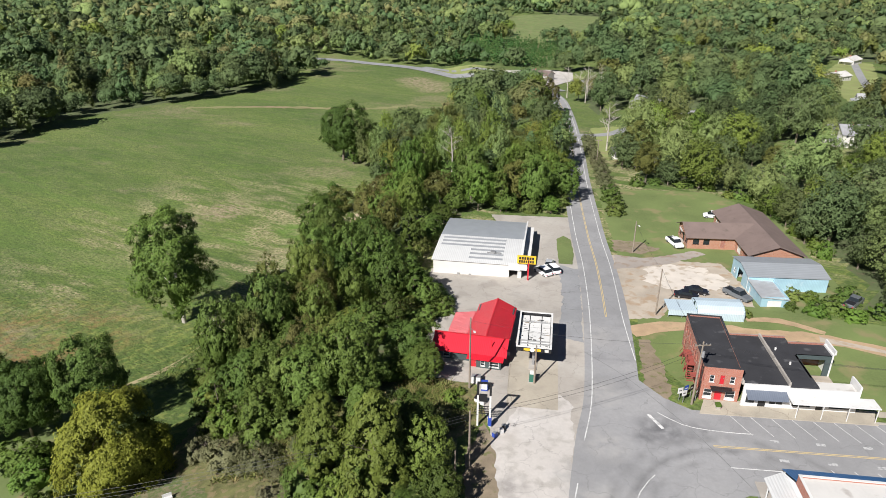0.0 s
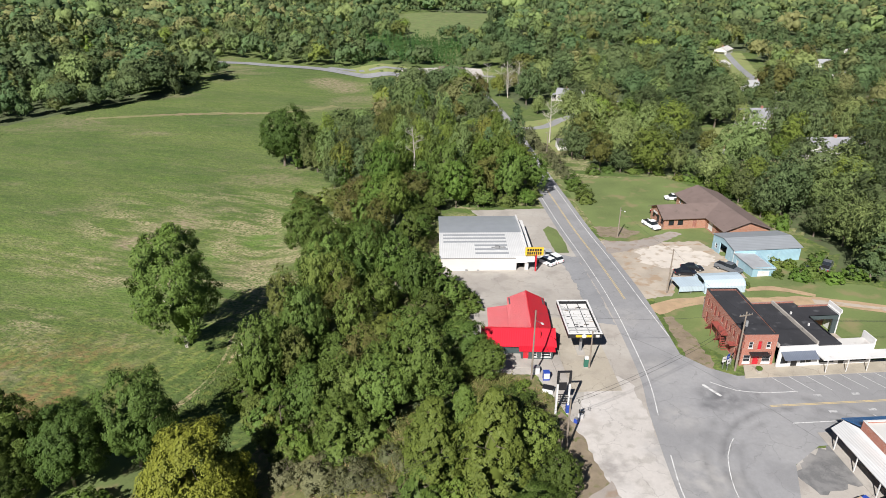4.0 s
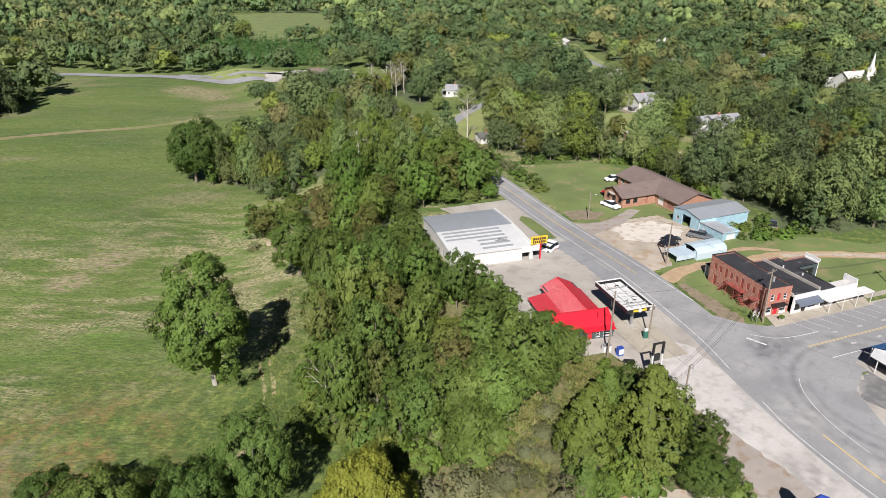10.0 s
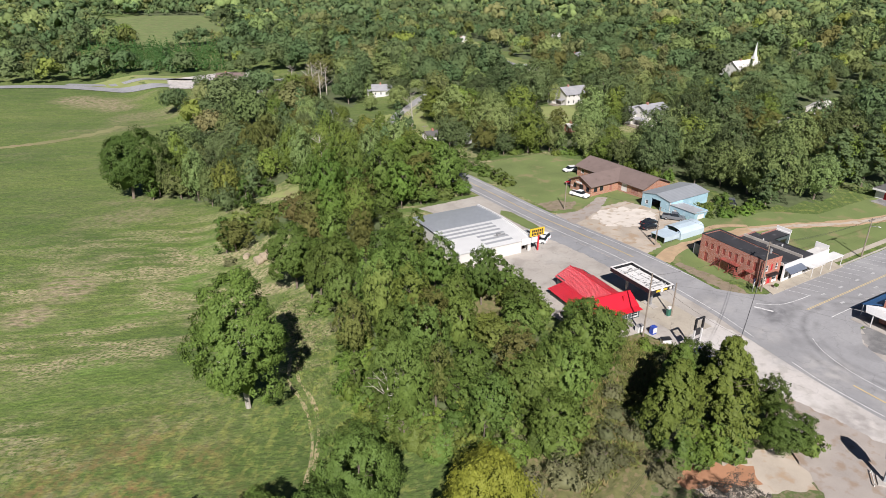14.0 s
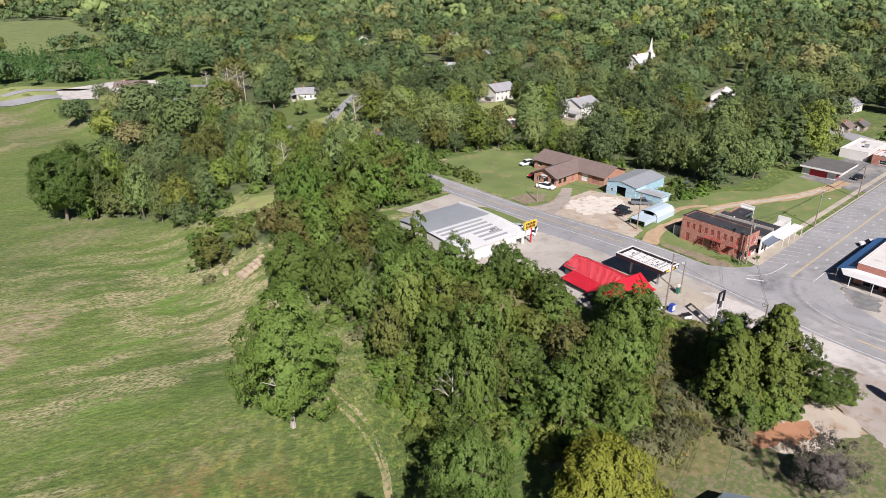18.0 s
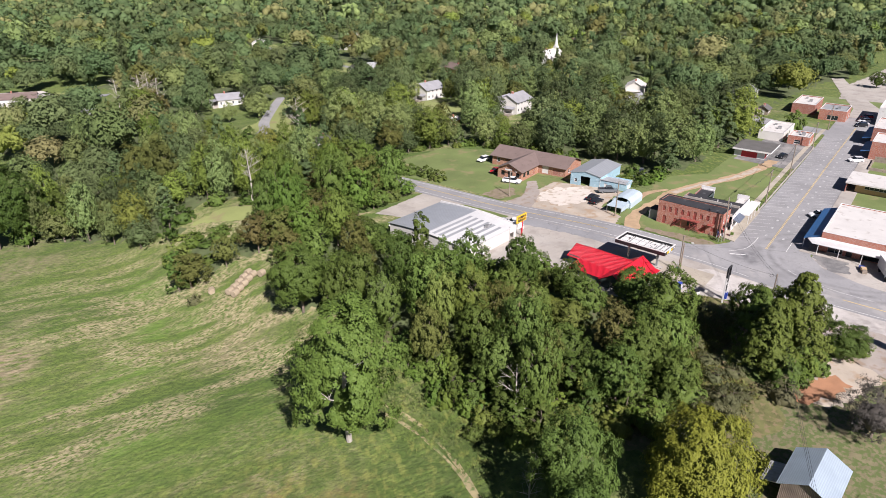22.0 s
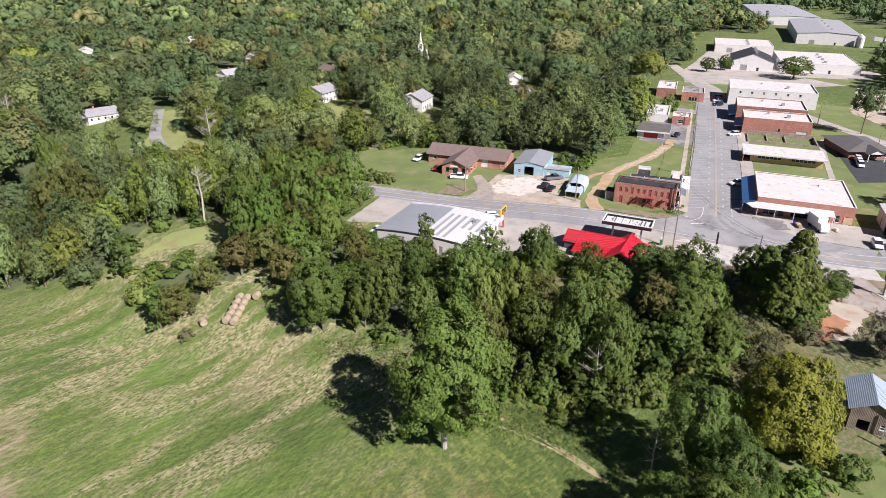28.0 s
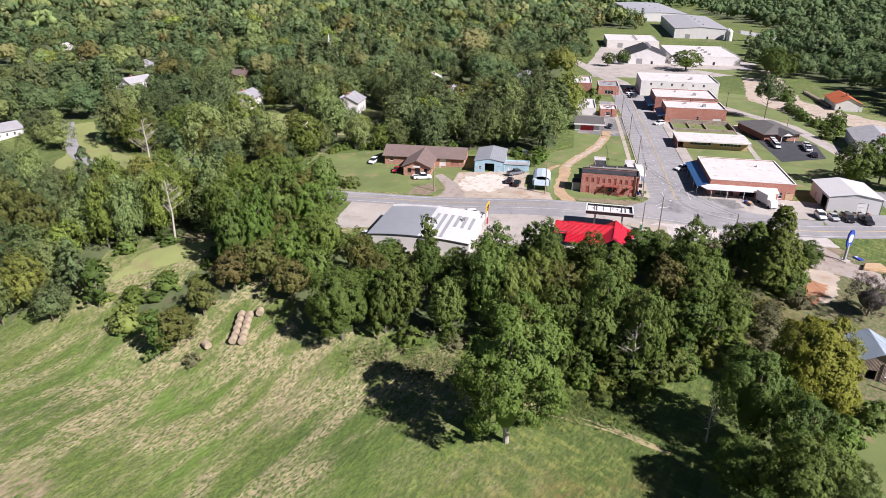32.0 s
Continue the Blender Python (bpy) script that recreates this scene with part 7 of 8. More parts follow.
for i, (x, y, c) in enumerate(((35.6, 80.0, "white"), (36.0, 79.4, "white"), (36.7, 80.6, "blue"), (37.6, 80.8, "black"), (38.0, 79.8, "black"))):
    item("road_sign", "small road sign on thin posts at the corner", "road sign", x, y, 12 + 8 * i, [("post", "steel", [(-0.04, 0.04, -0.04, 0.04, 0, 2.2)]), ("board", c, [(-0.42, 0.42, -0.07, -0.04, 1.3, 2.3)]), ("bar", "black" if c == "white" else "white", [(-0.25, 0.25, -0.085, -0.07, 1.7, 1.85)])], 0.0, "road signs")


def blue_pylon():
    s = thing("pylon_sign", "tall blue roadside pylon sign with white rim", "sign", (-0.4, 42.6, gz(0, 43)), -60)
    part("plinth", boxes((-0.9, 0.9, -0.9, 0.9, -0.2, 0.25)), M["concrete"], s)
    part("post", boxes((-0.25, 0.25, -0.2, 0.2, 0.2, 4.2)), M["grey_roof"], s)
    bm = bmesh.new()
    out = [(-0.75, 3.6), (0.75, 3.6), (1.05, 5.0), (0.95, 6.6), (0.45, 7.4), (-0.45, 7.4), (-0.95, 6.6), (-1.05, 5.0)]
    prism(bm, out, -0.16, 0.16)
    bm.transform(Matrix.Rotation(math.pi / 2, 4, "X"))
    part("board", bm, M["blue"], s)
    bm = bmesh.new()
    prism(bm, [(x * 0.7, 5.5 + (z - 5.5) * 0.5) for x, z in out], -0.19, 0.19)
    bm.transform(Matrix.Rotation(math.pi / 2, 4, "X"))
    part("panel", bm, M["white"], s)
    for a in (-1.4, 1.4):
        part("rail", boxes((a - 0.05, a + 0.05, -1.4, 1.4, 0.4, 0.5), (a - 0.05, a + 0.05, -1.4, -1.3, 0, 0.5), (a - 0.05, a + 0.05, 1.3, 1.4, 0, 0.5)), M["cream"], s)


blue_pylon()
for k in range(3):
    for j in range(5):
        x, y = -5.5 + 0.55 * j, 38.6 - 0.2 * j
        item("lumber_board", "long pale board in a stack by the lane", "lumber", x + 0.1 * k, y, 80 + 6 * k, [("board", "lumber", [(-2.4 + 0.2 * j, 2.4 - 0.15 * j, -0.2, 0.2, 0.28 * k, 0.28 * k + 0.26)])], 0.02, "stacked boards")
item("tarpaulin", "bright blue tarpaulin on the grass", "tarpaulin", 0.9, 38.9, 15, [("sheet", "blue", [(-1.1, 1.1, -0.5, 0.5, 0, 0.2)]), ("fold", "white", [(0.3, 0.8, -0.3, 0.3, 0.2, 0.28)])])
item("goods_pile", "stacked goods on display before the shop", "goods", 35.4, 50.6, 10, [("crate", "lumber", [(-0.6, 0.6, -0.5, 0.5, 0, 0.8)]), ("sack", "blue", [(0.7, 1.6, -0.4, 0.6, 0, 0.6)]), ("crate", "wood", [(-1.6, -0.8, -0.4, 0.5, 0, 0.7)])])
item("goods_pile", "pallets and boxes before the shop", "goods", 34.4, 42.2, 30, [("pallet", "lumber", [(-1.0, 1.0, -0.5, 0.5, 0, 0.25)]), ("box", "cream", [(-0.4, 0.4, -0.3, 0.3, 0.25, 0.8)])])
for i in range(6):
    item("scrap_pile", "rusty scrap parts beside the warehouse", "scrap", 29.2 - 0.6 * (i % 2), 30.6 - 1.6 * i, 25 * i, [("part", ("wood", "steel", "brick_dark")[i % 3], [(-0.6, 0.6, -0.4, 0.4, 0, 0.7)]), ("part", "black", [(-0.2, 0.7, -0.3, 0.1, 0.7, 1.0)])])
rg_s = random.Random(31)
for i in range(10):
    x, y = 77 + rg_s.uniform(-3, 3), 110 + rg_s.uniform(-3, 3)
    item("scrap_heap", "weathered scrap piled at the wood edge", "scrap", x, y, rg_s.uniform(0, 90), [("part", rg_s.choice(("steel", "wood", "white", "black")), [(-0.6, 0.6, -0.3, 0.3, 0, rg_s.uniform(0.3, 0.8))])])
item("planter", "dark planter with shrub on the pavement", "planter", 40.6, 77.8, 0, [("pot", "concrete", [(-0.3, 0.3, -0.3, 0.3, 0, 0.5)]), ("shrub", "leaf", [(-0.35, 0.35, -0.35, 0.35, 0.5, 0.95)])], 0.16)
item("lawn_chair", "white garden bench on the trodden grass", "bench", -35.6, 63.2, 30, [("seat", "white", [(-0.6, 0.6, -0.25, 0.25, 0.35, 0.42)]), ("back", "white", [(-0.6, 0.6, 0.22, 0.28, 0.42, 0.9)]), ("leg", "white", [(-0.55, -0.48, -0.22, 0.22, 0, 0.35)]), ("leg", "white", [(0.48, 0.55, -0.22, 0.22, 0, 0.35)])])
for i in range(14):
    item("rail_cart", "rusty rail cart in a line on the yard", "rail cart", 174.6 + 3.0 * i, -35.7 - 0.48 * i, -9, [("body", "wood", [(-1.2, 1.2, -0.9, 0.9, 0.4, 1.2)]), ("wheels", "black", [(-1.0, 1.0, -0.8, 0.8, 0, 0.4)])], 0.0, "rail carts")


# round hay bales in two rows at the meadow's edge
def bale_mesh():
    bm = bmesh.new()
    rg = random.Random(2)
    rings = []
    for x, r in ((-0.75, 0.70), (-0.68, 0.76), (-0.3, 0.79), (0.3, 0.79), (0.68, 0.76), (0.75, 0.70)):
        rings.append([bm.verts.new((x, r * math.cos(k * math.tau / 18) * rg.uniform(0.97, 1.03), 0.76 + r * math.sin(k * math.tau / 18) * rg.uniform(0.97, 1.02))) for k in range(18)])
    for a, b in zip(rings, rings[1:]):
        for k in range(18):
            bm.faces.new((a[k], a[(k + 1) % 18], b[(k + 1) % 18], b[k]))
    bm.faces.new(rings[0][::-1]), bm.faces.new(rings[-1])
    bmesh.ops.recalc_face_normals(bm, faces=bm.faces[:])
    return bm


bale = tagged(part("hay_bale", bale_mesh(), M["hay"], None, ""), "round straw-coloured hay bale in a row", "hay bale", "hay bales")
bale.matrix_world = pose(-30.2, 172.4, gz(-30.2, 172.4), 0, 0, 6)
for row, n, x0, y0 in ((0, 5, -30.2, 172.2), (1, 5, -30.4, 170.5), (2, 1, -23.4, 168.9)):
    for i in range(n):
        if row or i:
            x, y = x0 + 1.53 * i, y0 + 0.1 * i
            copy_thing(bale, pose(x, y, gz(x, y), 0, 0, 4 + 3 * math.sin(i * 2.1 + row)))
for x, y in ((-31.0, 177.6),):
    copy_thing(bale, pose(x, y, gz(x, y) - 0.25, 0, 0, 50))

# ---- trees ----
def ico(sub):
    b = bmesh.new()
    bmesh.ops.create_icosphere(b, subdivisions=sub, radius=1)
    b.verts.ensure_lookup_table()
    v = np.array([p.co[:] for p in b.verts])
    f = np.array([[p.index for p in q.verts] for q in b.faces])
    b.free()
    return v, f


ICO0, ICO1, ICO2 = ico(1), ico(2), ico(3)


def unit(v):
    return v / (np.linalg.norm(v, axis=-1, keepdims=True) + 1e-9)


def spread_dirs(rng, n, low):
    """Evenly scattered directions from z = low up to the zenith."""
    k = np.arange(n)
    z = np.clip(low + (1 - low) * (k + 0.5) / n + rng.normal(size=n) * 0.06, -1, 1)
    a = k * 2.39996 + rng.uniform(0, 6) + rng.normal(size=n) * 0.25
    r = np.sqrt(1 - z * z)
    return np.stack([np.cos(a) * r, np.sin(a) * r, z], -1)


def boughs(rng, kind, n, w, h):
    """Bough directions, centres and radii of a crown w wide and h high that stands on z = 0."""
    if kind == "pine":
        t = np.linspace(0.02, 1.0, n) ** 0.9
        a = np.arange(n) * 2.39996 + rng.normal(size=n) * 0.4
        r = ((1 - t) ** 0.7 * 0.36 + 0.02) * w * rng.uniform(0.7, 1.2, n)
        d = np.stack([np.cos(a), np.sin(a), 0.25 + t], -1)
        c = np.stack([np.cos(a) * r, np.sin(a) * r, h * (0.08 + 0.86 * t)], -1)
        return unit(d), c, w * (0.09 + 0.10 * (1 - t)) * rng.uniform(0.8, 1.2, n)
    d = spread_dirs(rng, n, {"dome": -0.15, "tall": -0.7}.get(kind, -0.6))
    q = rng.uniform(0.56, 0.84, n) if kind != "tall" else rng.uniform(0.45, 0.95, n)
    rad = w * rng.uniform(0.12, 0.23, n) * (1.0 if n < 40 else 0.8)
    c = d * q[:, None] * np.array([w / 2, w / 2, h / 2])
    if kind == "tall":
        k = np.clip((c[:, 2] + h / 2) / h, 0, 1)
        c[:, :2] *= (1.1 - 0.45 * k)[:, None] * rng.uniform(0.8, 1.2, (n, 1))
    if kind == "dome":
        c[:, 2] = np.abs(c[:, 2]) * 1.75 - h * 0.42
    c[:, 2] += h / 2
    c[:, :2] += rng.normal(size=2) * w * 0.06 * (c[:, 2:3] / h)
    return d, c, rad


def crown_arrays(seed, kind, w, h, n, subs, per, size, core=None, loose=0.4, clump=0.8):
    """A crown: an added solid core that keeps its gaps dark, boughs round it, sprays on each bough and leaves over the
    sprays.
    """
    rng = np.random.default_rng(seed)
    d, c, r = boughs(rng, kind, n, w, h)
    # leaf-coloured filler lump, added to stop light and sight passing through the crown
    cv, cf = core or ICO1
    body = cv * rng.uniform(0.75, 1.15, (len(cv), 1))
    if kind == "pine":
        t = np.clip((body[:, 2:3] + 1) / 2, 0, 1)
        v0 = np.concatenate([body[:, :2] * w * 0.26 * (1.1 - 0.95 * t), h * (0.06 + 0.8 * t)], 1)
    elif kind == "dome":
        v0 = np.concatenate([body[:, :2] * w * 0.36, np.clip(body[:, 2:3], -0.1, 2) * h * 0.62], 1)
    else:
        v0 = body * np.array([w * 0.30, w * 0.30, h * 0.32]) + np.array([0, 0, h * 0.48])
    i = np.repeat(np.arange(n), subs)
    sd = unit(rng.normal(size=(len(i), 3)) * 0.75 + 0.75 * d[i] + np.array([0, 0, 0.25]))
    sc = c[i] + sd * r[i][:, None] * rng.uniform(0.95 - 0.55 * clump, 1.0, (len(i), 1)) * np.array([1, 1, 0.9])
    sr = r[i] * rng.uniform(0.42, 0.74, len(i)) * clump
    j = np.repeat(np.arange(len(i)), per)
    ld = unit(rng.normal(size=(len(j), 3)) + 0.85 * sd[j])
    p = sc[j] + ld * sr[j][:, None] * rng.uniform(0.45, 1.15, (len(j), 1)) * np.array([1, 1, 0.8])
    nrm = unit(0.70 * ld + 0.35 * sd[j] + 0.70 * d[i][j] + np.array([0, 0, 0.25]) + rng.normal(size=ld.shape) * loose)
    a = unit(np.cross(nrm, rng.normal(size=ld.shape)))
    b = np.cross(nrm, a)
    s = size * rng.uniform(0.6, 1.4, (len(j), 1))
    v1 = np.stack([p - a * s, p + b * s * 0.68 + a * s * 0.15, p + a * s * 0.8 - b * s * 0.5], 1).reshape(-1, 3)
    v1[:, :2] *= w * 0.5 / np.quantile(np.hypot(v1[:, 0], v1[:, 1]), 0.975)
    v1[:, 2] *= h / np.quantile(v1[:, 2], 0.995)
    return np.concatenate([v0 * (np.array([0.72, 0.72, 0.85]) * (0.6 if kind == "tall" else 1.0) if kind != "dome" else 0.86) if n > 15 else v0 * 0.05 + np.array([0, 0, h * 0.4]), v1]), np.concatenate([cf, np.arange(len(j) * 3).reshape(-1, 3) + len(v0)])


def lump_arrays(seed, kind, w, h, n, core, leaves, size):
    """A crown seen from far: a heap of uneven leafy lumps with loose sprays over them."""
    rng = np.random.default_rng(seed)
    if kind == "pine":
        t = np.linspace(0.0, 1.0, n)
        a = np.arange(n) * 2.39996 + rng.normal(size=n) * 0.4
        q = (1 - t) * 0.24 * w
        c = np.stack([np.cos(a) * q, np.sin(a) * q, h * (0.16 + 0.74 * t)], -1)
        r = w * (0.30 - 0.20 * t)
    else:
        d = spread_dirs(rng, n, -0.25)
        c = d * rng.uniform(0.34, 0.62, (n, 1)) * np.array([w / 2, w / 2, h / 2]) + np.array([0, 0, h * 0.48])
        c[:, :2] += rng.normal(size=2) * w * 0.05
        r = w * rng.uniform(0.19, 0.30, n)
    cv, cf = core
    m = len(cv)
    v0 = (c[:, None] + cv[None] * r[:, None, None] * rng.uniform(0.34, 0.84, (n, m, 1)) * np.array([1, 1, 0.88])).reshape(-1, 3)
    f0 = (cf[None] + (np.arange(n) * m)[:, None, None]).reshape(-1, 3)
    i = rng.integers(0, n, leaves)
    ld = unit(rng.normal(size=(leaves, 3)) + 0.9 * unit(c[i] - np.array([0, 0, h * 0.4])))
    p = c[i] + ld * r[i][:, None] * rng.uniform(0.62, 1.10, (leaves, 1)) * np.array([1, 1, 0.88])
    nrm = unit(0.55 * ld + 0.75 * unit(p - np.array([0, 0, h * 0.38])) + np.array([0, 0, 0.2]) + rng.normal(size=ld.shape) * 0.35)
    a = unit(np.cross(nrm, rng.normal(size=ld.shape)))
    b = np.cross(nrm, a)
    k = size * rng.uniform(0.6, 1.4, (leaves, 1))
    v1 = np.stack([p - a * k, p + b * k * 0.7 + a * k * 0.2, p + a * k * 0.8 - b * k * 0.5], 1).reshape(-1, 3)
    return np.concatenate([v0, v1]), np.concatenate([f0, np.arange(leaves * 3).reshape(-1, 3) + len(v0)])


def trunk_mesh(seed, h, r, limbs, reach, material, bare=False):
    """A tapered trunk with a bend and limbs that fork."""
    rg = random.Random(seed)
    bm = bmesh.new()
    p, q = Vector((0, 0, -0.4)), Vector((rg.uniform(-0.3, 0.3), rg.uniform(-0.3, 0.3), h * 0.45))
    top = Vector((rg.uniform(-0.6, 0.6), rg.uniform(-0.6, 0.6), h))
    tube(bm, p, q, r, r * 0.72, 8)
    tube(bm, q, top, r * 0.72, r * 0.22, 7)
    for i in range(limbs):
        t = rg.uniform(0.30, 0.92)
        s = q.lerp(top, (t - 0.45) / 0.55) if t > 0.45 else p.lerp(q, t / 0.45)
        a, up = rg.uniform(0, math.tau), rg.uniform(0.3, 0.9)
        e = s + Vector((math.cos(a), math.sin(a), up)) * reach * rg.uniform(0.5, 1.0) * (1.15 - 0.6 * t)
        tube(bm, s, e, r * 0.34 * (1.2 - t), r * 0.10, 5)
        for _ in range(3 if bare else 1):
            f = s.lerp(e, rg.uniform(0.4, 0.8))
            g = f + Vector((rg.uniform(-1, 1), rg.uniform(-1, 1), rg.uniform(0.1, 0.9))) * reach * 0.4
            tube(bm, f, g, r * 0.12, r * 0.04, 4, caps=False)
    me = bpy.data.meshes.new("trunk")
    bm.to_mesh(me)
    bm.free()
    me.materials.append(material)
    return me


CROWNS = {}


def crown_kind(key, kind, w, h, n, subs, per, size, material, variants=3, core=ICO1, bark="bark", bole=0.28):
    """Registers a tree form: meshes for a crown w wide and h high on a bole of bole * h."""
    CROWNS[key] = []
    for k in range(variants):
        v, t = crown_arrays(hash_of(key) + k, kind, w, h, n, subs, per, size, core, 0.4, 0.58 if subs > 8 else 0.75)
        v[:, 2] += h * bole
        CROWNS[key].append((arrays_mesh("crown", v, t, M[material]), trunk_mesh(k + hash_of(key), h * (bole + 0.72), 0.012 * (h + w), 9, w * 0.42, M[bark])))


def hash_of(s):
    return sum((i + 1) * ord(c) for i, c in enumerate(s)) % 9973


crown_kind("oak", "round", 10, 11, 44, 9, 20, 0.215, "leaf", 5, bole=0.03)
crown_kind("oak_dark", "round", 10, 11, 44, 9, 20, 0.215, "leaf_dark", 4, bole=0.03)
crown_kind("oak_fine", "round", 10, 11, 46, 15, 38, 0.14, "leaf", 2, bole=0.01)
crown_kind("oak_fine_dark", "round", 10, 11, 46, 15, 38, 0.14, "leaf_dark", 2, bole=0.01)
crown_kind("oak_bright", "round", 10, 10.5, 44, 9, 20, 0.215, "leaf_bright", 3, bole=0.03)
crown_kind("oak_brown", "round", 9, 10, 24, 12, 22, 0.21, "leaf_brown", 2, bole=0.10)
# forms for trees farther off, in the leaf colours with haze mixed in
crown_kind("oak_light", "round", 10, 11, 38, 7, 14, 0.29, "hazed_green", 4, bole=0.01)
crown_kind("oak_light_dark", "round", 10, 11, 38, 7, 14, 0.29, "hazed_dark", 3, bole=0.01)
crown_kind("oak_light_bright", "round", 10, 11, 38, 7, 14, 0.29, "hazed_lime", 2, bole=0.01)
crown_kind("tall", "tall", 10, 14, 44, 22, 36, 0.15, "leaf_poplar", 1, bark="bark_pale", bole=0.04)
crown_kind("maple", "dome", 13, 12, 50, 22, 42, 0.165, "leaf_yellow", 1, bole=0.02)
crown_kind("pine", "pine", 8, 14, 34, 6, 22, 0.30, "leaf_pine", 3, bole=0.04)
crown_kind("pine_gold", "pine", 9, 11, 40, 14, 26, 0.2, "leaf_gold", 2, bole=0.02)
crown_kind("pine_open", "round", 10, 9, 30, 8, 20, 0.28, "leaf_pine", 1, bole=0.6)
crown_kind("pine_light", "pine", 9, 14, 34, 6, 15, 0.30, "leaf_pine", 3, bole=0.06)
crown_kind("bush", "dome", 5, 4, 16, 5, 20, 0.22, "leaf", 3, bole=0.0)
crown_kind("bush_bright", "dome", 5, 4, 16, 5, 20, 0.22, "leaf_bright", 2, bole=0.0)
crown_kind("bush_grey", "dome", 5, 4, 16, 5, 16, 0.17, "leaf_grey", 2, bole=0.0)
crown_kind("thicket", "round", 9, 8, 26, 9, 46, 0.11, "twig", 1, bole=0.02)
crown_kind("vine", "tall", 4.5, 10, 22, 6, 22, 0.24, "leaf_dark", 3, bole=0.0)

LABELS = {"pine_open": "tall pine with a bare trunk", "thicket": "half-bare grey-brown tree with dense twigs", "oak_fine": "broad leafy tree at the meadow edge", "oak_fine_dark": "dark leafy tree at the meadow edge", "oak": "broad green deciduous tree", "oak_dark": "dark green deciduous tree with dense crown", "oak_bright": "bright green broad deciduous tree", "oak_brown": "thinning olive-brown deciduous tree",
          "tall": "tall green poplar with pale trunk", "maple": "large yellow-green maple with dense round crown", "pine": "dark green pine tree with tapering crown", "pine_gold": "full yellow-green pine tree above the forecourt bank", "bush": "green wild shrub at the wood edge", "bush_bright": "bright green leafy shrub at the wood edge",
          "bush_grey": "grey-green scraggy shrub in dry grass", "oak_light": "broad green deciduous tree", "oak_light_dark": "dark green broad deciduous tree", "oak_light_bright": "bright green broad deciduous tree", "pine_light": "dark green pine tree with tapering crown", "vine": "vine-covered tree stump like a green column"}
HEIGHTS = {k: float(max(v.co.z for v in CROWNS[k][0][0].vertices)) for k in CROWNS}
WIDTHS = {"pine_open": 10, "thicket": 9, "oak_fine": 10, "oak_fine_dark": 10, "oak_light": 10, "oak_light_dark": 10, "oak_light_bright": 10, "pine_light": 9, "oak": 10, "oak_dark": 10, "oak_bright": 10, "oak_brown": 9, "tall": 10, "maple": 13, "pine": 8, "pine_gold": 9, "bush": 5, "bush_bright": 5, "bush_grey": 5, "vine": 4.5}
tree_rng = random.Random(77)


def tree(x, y, key, height, width=None, group="trees of the wooded belt", label=""):
    """A tree of a registered form scaled to its height and width, rooted in the land."""
    crown, trunk = CROWNS[key][tree_rng.randrange(len(CROWNS[key]))]
    s = height / HEIGHTS[key]
    sw = (width / WIDTHS[key]) if width else s
    kind = "shrub" if "bush" in key else "creeper" if key == "vine" else "tree"
    ob = thing(kind, (label or LABELS[key]), kind, (x, y, gz(x, y)), tree_rng.uniform(0, 360), group)
    ob.scale = (sw, sw, s)
    for nm, me in (("trunk", trunk), ("crown", crown)):
        o = new(nm, me)
        o.parent = ob
    return ob


def inside(x, y, poly):
    hit, j = False, len(poly) - 1
    for i in range(len(poly)):
        (xi, yi), (xj, yj) = poly[i], poly[j]
        if (yi > y) != (yj > y) and x < (xj - xi) * (y - yi) / (yj - yi) + xi:
            hit = not hit
        j = i
    return hit


MEADOW = [(-26, 56), (-34, 74), (-40, 86), (-45, 97), (-43, 110), (-38, 122), (-33, 135), (-34, 147), (-37, 158), (-29, 166), (-19, 169), (-20, 176), (-30, 180), (-35, 191), (-21, 200), (-22, 212), (-28, 232), (-36, 247), (-28, 262), (2, 330), (14, 395), (-2, 440), (-30, 490), (-83, 510), (-109, 418), (-149, 380), (-189, 326), (-190, 268), (-260, 220), (-260, 110), (-110, 97), (-84, 97), (-69, 95), (-60, 93), (-53, 91), (-50, 84), (-46, 70), (-46, 50)]
TOWN = [(8, -60), (8, 55), (7, 72), (5, 84), (-3, 86), (-4, 105), (-1, 112), (-5, 125), (1, 153), (12, 164), (33, 161), (45, 240), (52, 300), (56, 345), (68, 345), (64, 300), (62, 262), (66, 244), (62, 222), (54, 186), (78, 183), (86, 160), (84, 128), (81, 113), (68, 107), (82, 102), (90, 92), (113, 89), (134, 84), (165, 84), (186, 104), (205, 104), (192, 84), (240, 78), (300, 66), (360, 40), (372, -10), (330, -50), (200, -70), (118, -64), (60, -50)]
YARD = [(9, 40), (9, 60), (-2, 58), (-20, 63), (-32, 66), (-46, 62), (-46, 46), (-20, 34)]
CLEAR = [MEADOW, TOWN, YARD, [(-16, 208), (-8, 190), (2, 186), (6, 192), (-3, 208)], [(58, 214), (64, 212), (76, 240), (90, 260), (120, 284), (112, 294), (78, 274), (60, 268), (52, 244)],
         [(106, 190), (112, 200), (120, 228), (132, 234), (144, 228), (138, 206), (122, 194), (110, 186)], [(78, 920), (140, 930), (220, 915), (180, 760), (136, 622), (64, 618), (70, 760)],
         [(-330, 655), (-91, 566), (-60, 545), (-8, 515), (60, 462), (100, 428), (98, 380), (74, 350), (46, 350), (26, 372), (2, 420), (-34, 468), (-97, 508), (-200, 560), (-330, 605)],
         [(188, 296), (214, 284), (272, 400), (328, 500), (300, 516), (240, 432)],
         [(330, 52), (460, 40), (560, 20), (560, -60), (400, -90), (330, -60)], [(440, 0), (440, -120), (470, -170), (640, -180), (940, -190), (940, -10), (800, -40), (640, -50)]]
